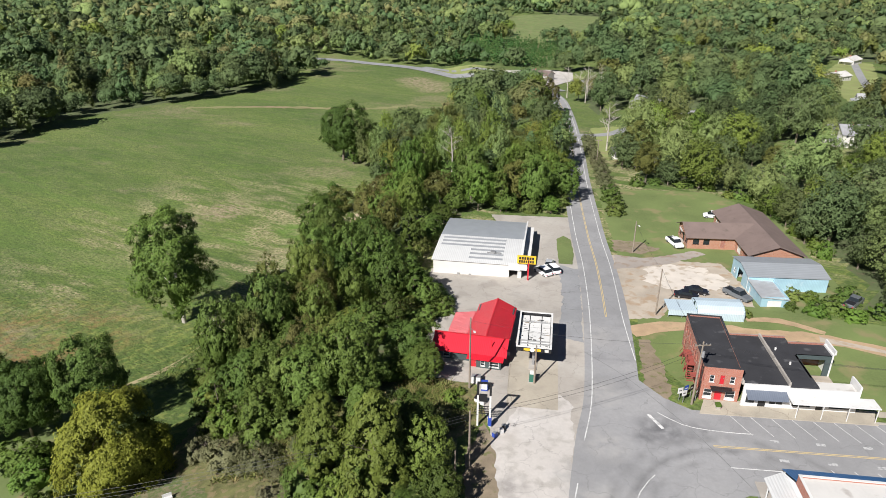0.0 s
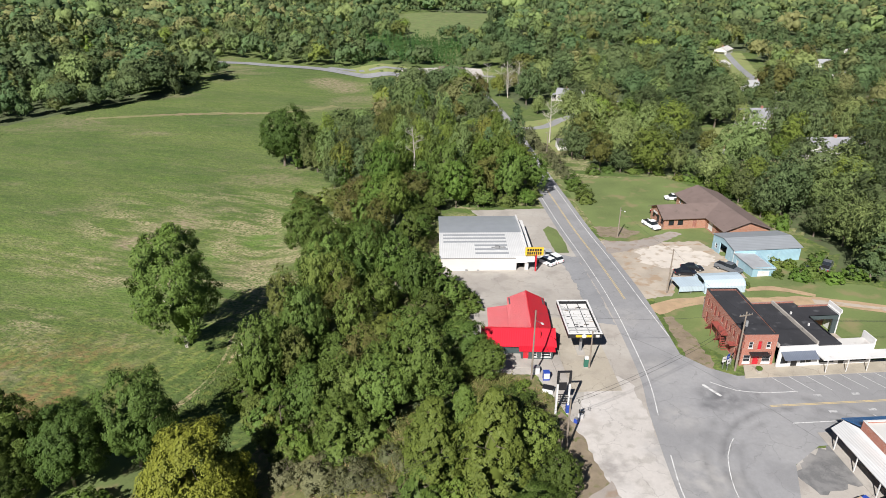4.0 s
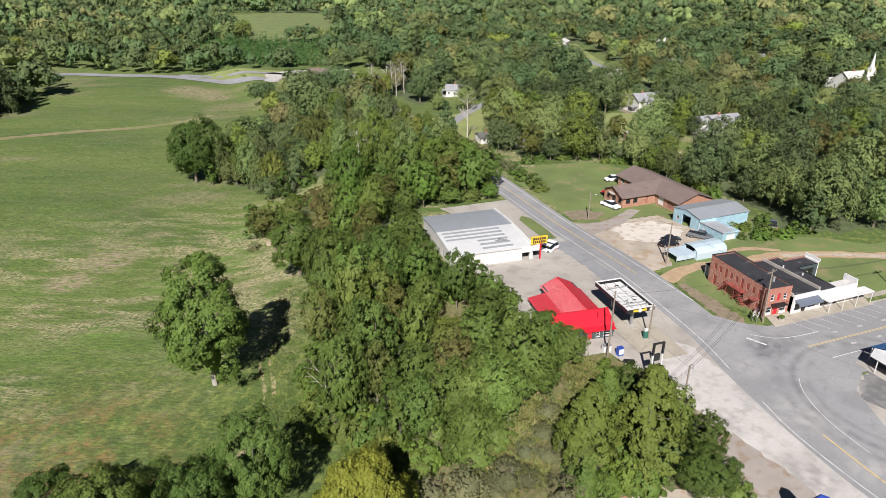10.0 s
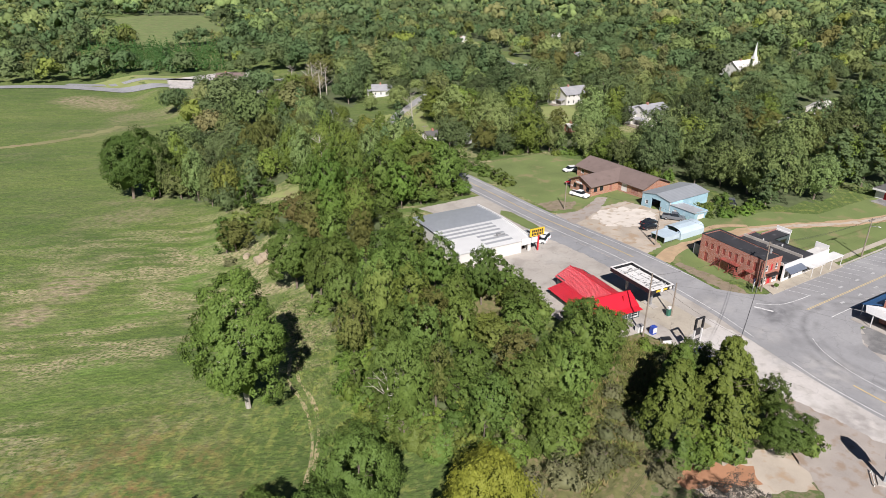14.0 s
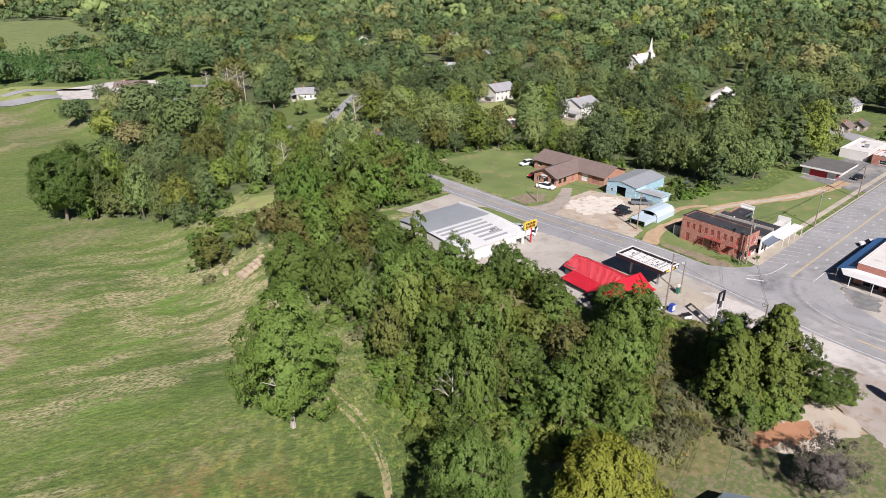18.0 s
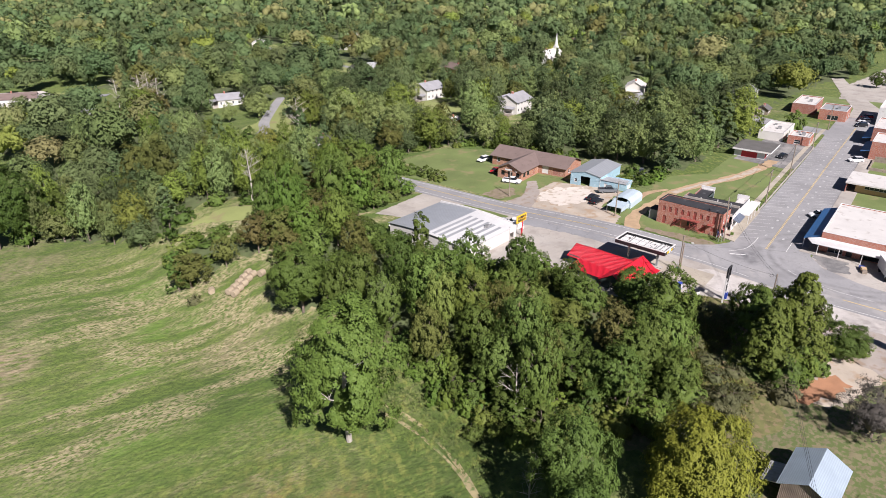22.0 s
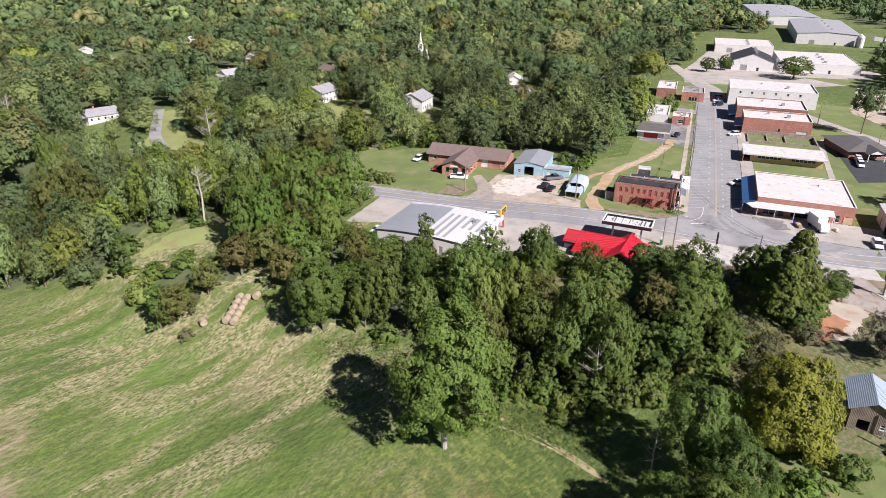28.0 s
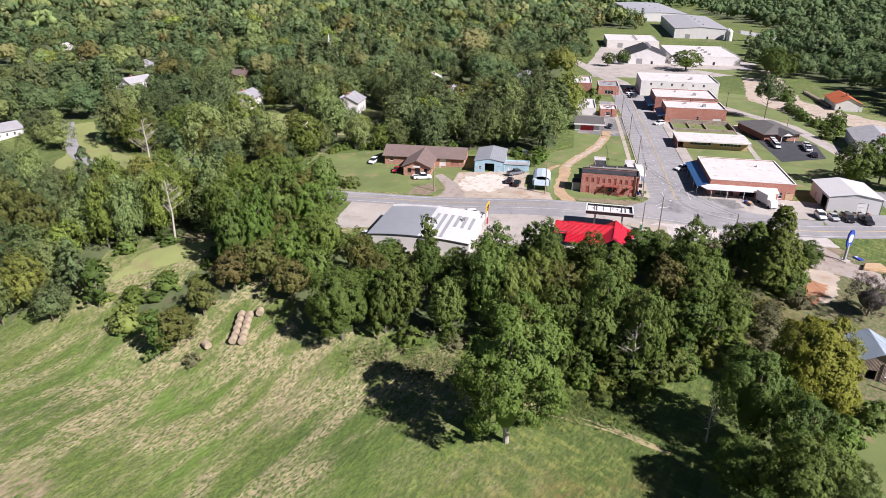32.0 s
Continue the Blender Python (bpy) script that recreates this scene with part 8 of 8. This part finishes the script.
HOUSES = [(150, 230), (141, 182), (94, 306), (178, 141), (205, 311), (281, 344), (302, 232), (202, 306), (180, 84), (236, 100), (225, 150), (118, 86)]


HOUSES += [(226, 152), (192, 122), (250, 420), (330, 420), (232, 262), (345, 330), (305, 500), (395, 470), (400, 250), (190, 92), (62, 426), (565, 358)]


OPEN_FRONTS = [(150, 230), (94, 306), (205, 311), (62, 426), (141, 182), (302, 232), (281, 344)]


def is_clear(x, y, margin=0.0):
    """Open ground: meadow, town, lawns, and the yards that slope south-west from the houses."""
    if any(inside(x, y, p) for p in CLEAR):
        return True
    for a, b in HOUSES:
        dx, dy = x - a, y - b
        far = dx * dx + dy * dy
        ex, ey = -100 - a, 70 - b
        along = (dx * ex + dy * ey) / math.hypot(ex, ey)
        if far < 90 or (far < 1000 and along > 0 and along * along > 0.88 * far):
            return True
    return False


def before_house(x, y):
    """Whether a spot lies in the open strip before one of the houses in the woods."""
    for a, b in OPEN_FRONTS:
        dx, dy = x - a, y - b
        ex, ey = -100 - a, 70 - b
        ln = math.hypot(ex, ey)
        if 0 < (dx * ex + dy * ey) / ln < 80 and abs(dx * ey - dy * ex) / ln < 11:
            return True
    return False


def in_wedge(x, y):
    return (y > 30 or x > 60) and x > -0.72 * y - 40 and y > 100 - 0.68 * (x + 137)


# specimen trees
tree(-54.8, 119.0, "tall", 27.0, 17.6, "", "lone tall poplar with pale trunk")
tree(-44.5, 68.7, "maple", 14.5, 15, "")
tree(-55, 82, "oak_fine", 16.5, 12)
tree(-63, 79, "oak_fine", 14, 10.5)
tree(-72, 83, "oak_fine", 15, 12)
tree(-79, 90, "oak_fine_dark", 12, 10)
tree(-66, 87, "oak_fine", 10, 8.5)
tree(-87, 85, "oak_fine", 13, 10)
tree(-94, 88, "oak_fine_dark", 11, 10)
tree(-77, 79, "oak_fine", 12, 10)
tree(-69, 76, "oak_fine_dark", 8.5, 8)
tree(-30, 150.5, "oak_fine_dark", 16.5, 12.5)
tree(-20, 163, "oak_brown", 11, 9)
tree(-15, 170, "oak_brown", 12, 9)
tree(-31, 184.5, "oak_brown", 9.5, 10.5)
tree(-23, 181, "oak_brown", 9, 7)
tree(-17, 176, "oak_brown", 11, 9)
tree(-35, 179, "bush_grey", 2.5, 4)
tree(-40, 252, "oak_fine_dark", 24, 21)
tree(-29, 250, "oak_dark", 17, 12)
tree(-25, 242, "oak_dark", 16, 12)
tree(-13.6, 81.7, "oak_dark", 15.5, 11)
tree(-24, 113, "oak_bright", 15.5, 8)
tree(-8.1, 61.5, "pine_gold", 15.5, 12)
tree(-15, 64.5, "pine_gold", 13.5, 9)
tree(-10.5, 67, "pine_gold", 12.5, 9)
tree(-20, 79, "oak", 12, 9)
tree(-26.5, 76.5, "oak_dark", 9.5, 8)
for x, y in ((-16, 73), (-20, 71), (-24, 70), (-13, 76), (-22.5, 66.5), (-18, 68.5), (-27, 67.5)):
    tree(x, y, "bush_grey", 1.4 + 0.12 * (-x % 7), 4.2)
tree(-17.5, 61.5, "bush", 5.5, 7)
tree(-13, 59.5, "bush_bright", 5, 6)
tree(-2.5, 64, "oak_bright", 10, 8)
tree(0, 58.5, "oak_dark", 8, 6.5)
tree(-5, 69, "oak_fine", 10, 8)
tree(-24, 49.5, "thicket", 9, 10.5)
tree(-5.5, 53.5, "oak_fine_dark", 6.5, 8)
tree(-2, 51.5, "bush", 3.5, 4.5)
tree(-21, 61, "bush_grey", 4, 6)
tree(-30, 70, "bush_grey", 4.5, 7)
tree(-27, 74, "bush", 5, 7)
for x, y, k, h, w in ((69, 113, "bush", 2.6, 4), (72, 112, "bush_bright", 2.4, 4), (70, 106, "bush_bright", 3.0, 5), (74, 108, "bush", 3.2, 6), (76, 104, "bush_bright", 2.6, 5), (79, 112, "bush", 3.4, 6), (66.5, 108.5, "bush", 1.8, 3), (82, 105, "bush_bright", 3, 6), (56.6, 105.5, "bush", 1.6, 2.5), (-33, 78, "bush_bright", 5, 7), (-22, 76, "bush", 5, 7), (-36, 82, "bush_bright", 5, 7), (-31, 84, "oak", 11, 9), (-25, 82, "oak_dark", 12, 10), (-38, 88, "bush", 5, 7), (-19, 82, "oak", 12, 9),
                      (-25, 68, "bush_grey", 4, 5.5), (-34, 72, "bush_grey", 3.5, 5), (-15, 60, "bush_bright", 3.5, 5), (-11, 57.5, "bush", 4, 5.5), (-52, 62, "bush", 4, 6), (-56, 68, "bush_bright", 4, 7), (-60, 72, "bush_bright", 4.5, 8)):
    tree(x, y, k, h, w)
for k in range(16):
    t = k / 15
    tree(46.5 + 9.5 * t + tree_rng.uniform(-0.5, 0.5), 163 + 84 * t, "bush_grey" if 3 < k else "bush", tree_rng.uniform(3.0, 4.6), 6.0, "clipped hedge row along the road", "grey-green clipped shrub in a roadside row")
for x, y, h, w in ((291, -2, 13, 22), (316, 32, 10, 11), (306, 44, 9, 10)):
    tree(x, y, "oak_dark", h, w, "town trees")
tree(146, 4.5, "pine_open", 19, 12, "town trees", "tall pine with a bare trunk standing alone on the grass")
for x, y, h, w in ((54, 14, 14, 13), (58, 4, 15, 14), (50, 2, 13, 12), (64, -8, 14, 13), (128, -17, 6, 9), (120, -12, 5, 8), (112, -6, 4.5, 7), (140, -22, 6, 9), (190, -22, 6, 10), (200, -26, 6, 9), (170, 74, 8, 9), (252, -42, 15, 13), (264, -46, 18, 15), (278, -50, 17, 15), (292, -52, 16, 14), (270, -56, 15, 13)):
    tree(x, y, "oak_dark" if h > 9 else "bush", h, w, "town trees")


for k in range(9):
    tree(166 - 4.8 * k + tree_rng.uniform(-1, 1), -14 + 0.3 * k + tree_rng.uniform(-1.5, 1.5), "bush", tree_rng.uniform(3, 4.6), 6.5, "town trees", "dark green shrub along the back street")


def dead_tree(x, y, h, label):
    ob = thing("dead_tree", label, "tree", (x, y, gz(x, y)), tree_rng.uniform(0, 360), "dead trees")
    o = new("trunk", trunk_mesh(int(x * 7 + y), h, 0.018 * h, 16, h * 0.34, M["dead_wood"], True))
    o.parent = ob


for x, y, h in ((-40.5, 97, 12), (-55, 88, 9), (2.8, 198, 16), (60, 232, 17), (70, 338, 15), (76, 345, 17), (66, 348, 16), (72, 330, 14), (80, 338, 15), (84, 350, 16)):
    dead_tree(x, y, h, "bare dead tree with pale grey branches")


# the wooded belt between meadow and forecourt, and the woods near the road
def belt():
    rg = random.Random(11)
    spots = []
    for j, gy in enumerate(np.arange(60, 262, 7.0)):
        for gx in np.arange(-50 + 3.5 * (j % 2), 60, 7.0):
            x, y = gx + rg.uniform(-2.0, 2.0), gy + rg.uniform(-2.0, 2.0)
            if is_clear(x, y) or not in_wedge(x, y) or (y < 76 and x > -36) or x < -42 and y < 92 or x > 40 and y < 200 or math.hypot(x + 26, y - 169.5) < 13:
                continue
            if x > -5 and 76 < y < 104 or y < 165 and (is_clear(x - 4.5, y) and x < -15):
                continue
            z = gz(x, y)
            edge = is_clear(x - 5, y) or is_clear(x - 2, y - 5) or is_clear(x + 5, y)
            if y < 165:
                near_road = x > -8
                top = rg.uniform(2.5, 13.0) - (4.5 if near_road else 0)
                key = rg.choice(("oak", "oak", "oak_dark", "oak_dark", "oak_bright", "oak", "oak", "oak_dark", "oak_brown", "oak"))
                h, w = max(5.0, top - z), rg.uniform(6.6, 10.4)
                if near_road:
                    w *= 0.75
                if near_road and 100 < y < 123:
                    key, h, w = "bush", rg.uniform(2.5, 4.5), 6.5
            else:
                h, w = rg.uniform(9.5, 20), rg.uniform(7.6, 11.5)
                if x > 24 and y > 222:
                    h = rg.uniform(6, 9)
                key = rg.choice(("oak", "oak_bright", "oak_dark", "pine", "oak", "oak_bright", "oak_brown", "oak"))
                if x < 0 and 182 < y < 214:
                    key, h, w = "bush", rg.uniform(1.5, 2.6), 5.0
                if y > 190:
                    key = key.replace("oak", "oak_light").replace("_light_brown", "_brown").replace("pine", "pine_light")
            spots.append((x, y, key, h, w))
            if edge:
                k2, h2, w2 = rg.choice((("vine", rg.uniform(8, 13), 5.5), ("bush", rg.uniform(3.5, 6), 7), ("bush_bright", rg.uniform(3, 6), 6.5), ("bush", rg.uniform(4, 7), 7)))
                spots.append((x + rg.uniform(-3.5, -1), y + rg.uniform(-3, 1), k2, h2, w2))
    for s in spots:
        if not is_clear(s[0], s[1]):
            tree(*s)


belt()


# leafy understorey and vines along the meadow side of the belt
def understorey():
    rg = random.Random(5)
    line = [Vector(p) for p in ((-34, 78), (-38, 86), (-42.5, 96), (-41, 108), (-36.5, 120), (-32, 132), (-32, 144))]
    for p, q in zip(line, line[1:]):
        n = int((q - p).length / 2.6)
        for i in range(n):
            c = p.lerp(q, (i + rg.random()) / n)
            k = rg.choice(("bush", "bush", "bush_bright", "vine", "bush", "bush_grey"))
            h, w = (rg.uniform(6, 11), rg.uniform(3.5, 5)) if k == "vine" else (rg.uniform(2.0, 5.0), rg.uniform(4, 6.5))
            tree(c.x + rg.uniform(1.0, 4.5), c.y + rg.uniform(-1, 1), k, h, w, "shrubs along the meadow edge")


understorey()


def thicket_fill():
    """Shrubs and creepers that close the wood's southern foot."""
    rg = random.Random(15)
    foot = [(-42, 93), (-38, 80), (-31, 74.5), (-21, 77), (-16, 83), (-22, 90), (-34, 97)]
    for gy in np.arange(74, 98, 3.4):
        for gx in np.arange(-42, -15, 3.4):
            x, y = gx + rg.uniform(-1.4, 1.4), gy + rg.uniform(-1.4, 1.4)
            if inside(x, y, foot):
                k = rg.choice(("bush", "bush", "bush_bright", "bush", "vine", "bush_grey"))
                tree(x, y, k, rg.uniform(6, 9) if k == "vine" else rg.uniform(2.6, 5.5), rg.uniform(4.2, 6.2), "shrubs along the meadow edge")
    edge = [(-31, 124), (-38, 119), (-40, 113), (-42.5, 108), (-45.5, 102), (-46, 94), (-40, 92), (-34, 97), (-30, 108), (-25, 123)]
    for gy in np.arange(92, 125, 3.3):
        for gx in np.arange(-47, -25, 3.3):
            x, y = gx + rg.uniform(-1.4, 1.4), gy + rg.uniform(-1.4, 1.4)
            if inside(x, y, edge):
                k = rg.choice(("bush_bright", "bush_bright", "bush", "vine", "bush_bright"))
                tree(x, y, k, rg.uniform(5, 8) if k == "vine" else rg.uniform(1.6, 4.2), rg.uniform(3.6, 5.6), "shrubs along the meadow edge")


thicket_fill()
for x, y, k, h, w in ((-5.2, 88.5, "oak_fine", 8.5, 8.6), (-2.9, 84.8, "oak_fine", 7.2, 6.4), (-3.4, 103.2, "bush", 3.6, 6.5), (-1.6, 110.4, "bush", 3.4, 6), (0.6, 106.6, "bush", 2.4, 4), (-4.4, 99.6, "bush", 3.0, 5.5), (-1.2, 106.2, "bush_bright", 2.4, 4), (0.2, 108.6, "bush", 2.8, 4.5), (-3.4, 109.2, "oak", 6.5, 5.5), (0.4, 111.4, "bush", 2.2, 4), (-6, 106.5, "bush", 4, 5.5), (-4.5, 112.5, "bush_bright", 3, 5), (-1.2, 114, "bush", 2.6, 4.5), (-3.6, 118, "bush", 3.4, 5), (1.0, 80.2, "bush_bright", 1.8, 3), (2.4, 78.4, "bush", 1.5, 2.6), (0.2, 76.6, "bush_grey", 1.4, 3), (2.6, 81.6, "bush_bright", 1.3, 2.2)):
    tree(x, y, k, h, w, "shrubs round the shop")


def rank_weeds(name, label, n, area, low, high, material, seed, ragged):
    """Clumps of leaning blades scattered over an area of the land, thinning out past its edge."""
    rng = np.random.default_rng(seed)
    xs, ys = [p[0] for p in area], [p[1] for p in area]
    spots = []
    while len(spots) < n:
        x, y = rng.uniform(min(xs), max(xs)), rng.uniform(min(ys), max(ys))
        if inside(x, y, area) and noise.noise(Vector((x / 6, y / 6, 5.0))) + rng.normal() * 0.2 > 0.0:
            x, y = x + rng.normal() * ragged, y + rng.normal() * ragged
            spots.append((x, y, gz(x, y) - 0.03))
    p = np.repeat(np.array(spots), 6, 0)
    m = len(p)
    a = rng.uniform(0, math.tau, m)
    side = np.stack([np.cos(a), np.sin(a), np.zeros(m)], -1)
    out = np.stack([-np.sin(a), np.cos(a), np.zeros(m)], -1)
    h = (rng.uniform(low, high, n).repeat(6) * rng.uniform(0.6, 1.2, m))[:, None]
    foot = p + out * rng.uniform(0.0, 0.28, (m, 1))
    v = np.stack([foot - side * 0.13, foot + side * 0.13, foot + out * h * rng.uniform(0.7, 1.7, (m, 1)) + np.array([0, 0, 1]) * h], 1).reshape(-1, 3)
    me = arrays_mesh(name, v, np.arange(m * 3).reshape(-1, 3), M[material])
    me.attributes.new("tint", "FLOAT", "POINT").data.foreach_set("value", np.repeat(rng.random(n).astype(np.float32), 18))
    tagged(new(name, me), label, "weeds", kind="stuff")


rank_weeds("edge_grass", "uncut grass along the foot of the wood", 3500, [(-52, 96), (-49, 112), (-43, 124), (-38, 136), (-36, 150), (-32, 150), (-32, 132), (-37, 120), (-42, 108), (-43, 96)], 0.15, 0.4, "field", 62, 1.5)
rank_weeds("bank_weeds", "dry weeds in the gap of the wood", 2600, [(-31, 66), (-27, 72), (-20, 77), (-11, 81), (-4, 85), (4, 83), (5, 76), (-2, 72), (-12, 72), (-22, 65)], 0.3, 0.8, "leaf_weed", 63, 0.6)
tree(36, 400, "oak_light_dark", 11, 11)
tree(45, 394, "oak_light", 10, 10)
tree(93, 290, "oak_light_dark", 15, 13)
tree(84, 277, "oak_light", 12, 11)


PLANTATION = [(3, 523), (76, 468), (112, 585), (17, 640)]


# woods beyond, each a single body of countless trees
def forest(name, label, spacing, keep, forms, heights, seed, material_keys):
    rng = np.random.default_rng(seed)
    protos = []
    for k, form in enumerate(forms):
        protos += [lump_arrays(seed + k, *form), lump_arrays(seed + k + 50, *form)]
    made = {m: [[], [], 0, []] for m in [*dict.fromkeys([*material_keys, "leaf_pine", "hazed_dark", "leaf_young"])]}
    far = 700 if spacing > 13 else 0
    xs, ys = np.arange(-420 - far, 1450, spacing), np.arange(-260 - far, 1450, spacing)
    if heights[1] < 9:
        xs, ys = np.arange(0, 120, spacing), np.arange(460, 650, spacing)
    for gy in ys:
        for gx in xs:
            x, y = gx + rng.uniform(-0.42, 0.42) * spacing, gy + rng.uniform(-0.42, 0.42) * spacing
            if not keep(x, y):
                continue
            stand = noise.noise(Vector((x / 70, y / 70, 3.1))) + rng.normal() * 0.22
            v, t = protos[rng.integers(len(protos))]
            h = rng.uniform(*heights) * (1.0 + 0.4 * noise.noise(Vector((x / 32, y / 32, 8.4)))) * (1.25 if x < -60 and y > 270 else 1)
            h *= rng.choice((0.7, 0.9, 1.0, 1.1, 1.35))
            if before_house(x, y):
                h *= 0.6
            sw = h / 14.5 * rng.uniform(0.82, 1.12)
            s = h / 14.0
            a = rng.uniform(0, math.tau)
            ca, sa = math.cos(a) * sw, math.sin(a) * sw
            q = np.stack([v[:, 0] * ca - v[:, 1] * sa + x, v[:, 0] * sa + v[:, 1] * ca + y, v[:, 2] * s + gz(x, y) + 0.04 * h], -1)
            b = made["leaf_young" if heights[1] < 9 else "leaf_pine" if y < -60 or stand > 0.30 else "hazed_dark" if stand > 0.12 else material_keys[rng.integers(len(material_keys))]]
            b[0].append(q)
            b[1].append(t + b[2])
            b[2] += len(q)
            b[3].append(np.full(len(q), rng.uniform(), np.float32))
    for m, (vs, ts, _, tint) in made.items():
        if vs:
            me = arrays_mesh(name, np.concatenate(vs), np.concatenate(ts), M[m])
            me.attributes.new("tint", "FLOAT", "POINT").data.foreach_set("value", np.concatenate(tint))
            tagged(new(name, me), label, "woods", kind="stuff")


def radius(x, y):
    return math.hypot(x, y - 120)


NEAR_WOOD = lambda x, y: 58 < y < 264 and -52 < x < 62 or y < 76 and x < 20 or x < -40 and y < 112
# mix for the woods: haze-tinted leaf colours, bluish pine and some brown
WOOD_MIX = ["hazed_green", "hazed_dark", "hazed_green", "hazed_lime", "hazed_dark", "leaf_pine", "hazed_green", "hazed_olive", "hazed_green", "hazed_dark", "hazed_green", "leaf_pine", "hazed_olive", "hazed_green", "hazed_dark", "leaf_brown"]


def town_woods():
    """The trees behind the clinic and the street, one by one."""
    rg = random.Random(21)
    for gy in np.arange(40, 330, 10.2):
        for gx in np.arange(40, 210, 10.2):
            x, y = gx + rg.uniform(-4, 4), gy + rg.uniform(-4, 4)
            if radius(x, y) > 200 or NEAR_WOOD(x, y) or not in_wedge(x, y) or is_clear(x, y):
                continue
            key = rg.choice(("oak_light", "oak_light_dark", "oak_light", "oak_light_dark", "pine_light", "oak_light", "oak_light_bright", "oak_light_dark", "oak_brown"))
            h = rg.choice((rg.uniform(10, 14), rg.uniform(13, 18), rg.uniform(14, 19), rg.uniform(18, 22)))
            if before_house(x, y):
                h = min(h, rg.uniform(8, 11))
            tree(x, y, key, h, min(15.5, h * rg.uniform(0.68, 0.92)), "trees of the town woods")
    hem = [Vector(p) for p in ((60, 189), (70, 187), (79, 185), (84, 174), (88, 162), (88, 148), (87, 132))]
    for p, q in zip(hem, hem[1:]):
        n = int((q - p).length / 3.0)
        for i in range(n):
            c = p.lerp(q, i / n)
            x, y = c.x + rg.uniform(-0.8, 2.4), c.y + rg.uniform(-0.8, 2.4)
            if i % 3 == 2:
                tree(x, y, rg.choice(("oak_light", "oak_light_dark")), rg.uniform(9, 14), rg.uniform(7.5, 10), "trees of the town woods")
            else:
                tree(x, y, rg.choice(("bush", "bush", "bush_bright")), rg.uniform(2.2, 4.6), rg.uniform(4.0, 6.0), "shrubs behind the clinic", "green wild shrub at the lawn's edge")


town_woods()
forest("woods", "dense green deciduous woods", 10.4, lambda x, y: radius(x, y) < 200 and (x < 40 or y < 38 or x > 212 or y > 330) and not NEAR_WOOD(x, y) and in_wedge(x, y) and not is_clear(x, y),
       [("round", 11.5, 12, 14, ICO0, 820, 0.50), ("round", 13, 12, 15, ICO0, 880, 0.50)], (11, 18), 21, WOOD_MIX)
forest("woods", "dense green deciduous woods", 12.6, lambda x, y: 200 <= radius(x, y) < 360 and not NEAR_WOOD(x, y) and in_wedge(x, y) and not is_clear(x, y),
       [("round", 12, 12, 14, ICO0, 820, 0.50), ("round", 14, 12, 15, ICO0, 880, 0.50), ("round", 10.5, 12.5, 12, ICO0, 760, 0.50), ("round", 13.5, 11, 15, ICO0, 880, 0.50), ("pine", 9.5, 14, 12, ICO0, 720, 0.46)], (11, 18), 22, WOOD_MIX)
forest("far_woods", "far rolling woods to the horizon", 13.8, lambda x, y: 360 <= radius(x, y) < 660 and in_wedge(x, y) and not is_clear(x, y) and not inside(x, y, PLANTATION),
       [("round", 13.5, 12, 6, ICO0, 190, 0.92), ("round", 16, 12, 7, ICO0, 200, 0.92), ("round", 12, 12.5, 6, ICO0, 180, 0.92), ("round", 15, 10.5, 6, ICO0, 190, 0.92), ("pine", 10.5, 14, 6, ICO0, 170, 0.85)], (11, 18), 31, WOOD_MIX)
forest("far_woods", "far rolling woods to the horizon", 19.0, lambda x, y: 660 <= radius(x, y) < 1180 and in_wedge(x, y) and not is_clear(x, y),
       [("round", 20, 11, 5, ICO0, 34, 1.4), ("round", 23, 11, 6, ICO0, 36, 1.4), ("round", 18, 12, 5, ICO0, 34, 1.4), ("pine", 15, 14, 5, ICO0, 30, 1.3)], (11, 21), 41, ["hazed_green", "hazed_dark", "leaf_pine", "hazed_dark", "hazed_olive", "hazed_green"])


forest("pine_plantation", "rows of young bright green pines", 4.6, lambda x, y: inside(x, y, PLANTATION) and not is_clear(x, y),
       [("pine", 7.5, 14, 5, ICO0, 40, 0.9)], (6, 8.5), 51, ["leaf_young"])


# shade-grown litter under the trees, as a second surface of the ground
def forest_floor():
    g = bpy.data.objects["ground"].data
    g.materials.append(M["litter"])
    n = len(g.polygons)
    mid = np.zeros(n * 3)
    g.polygons.foreach_get("center", mid)
    mid = mid.reshape(-1, 3)
    idx = np.zeros(n, np.int32)
    for i, (x, y, _) in enumerate(mid):
        if abs(x) < 900 and -300 < y < 1000 and in_wedge(x, y) and not (x < 150 and y > 430) and not any(is_clear(x + dx, y + dy) for dx, dy in ((0, 0), (6, 0), (-6, 0), (0, 6), (0, -6))):
            idx[i] = 1
    g.polygons.foreach_set("material_index", idx)


forest_floor()
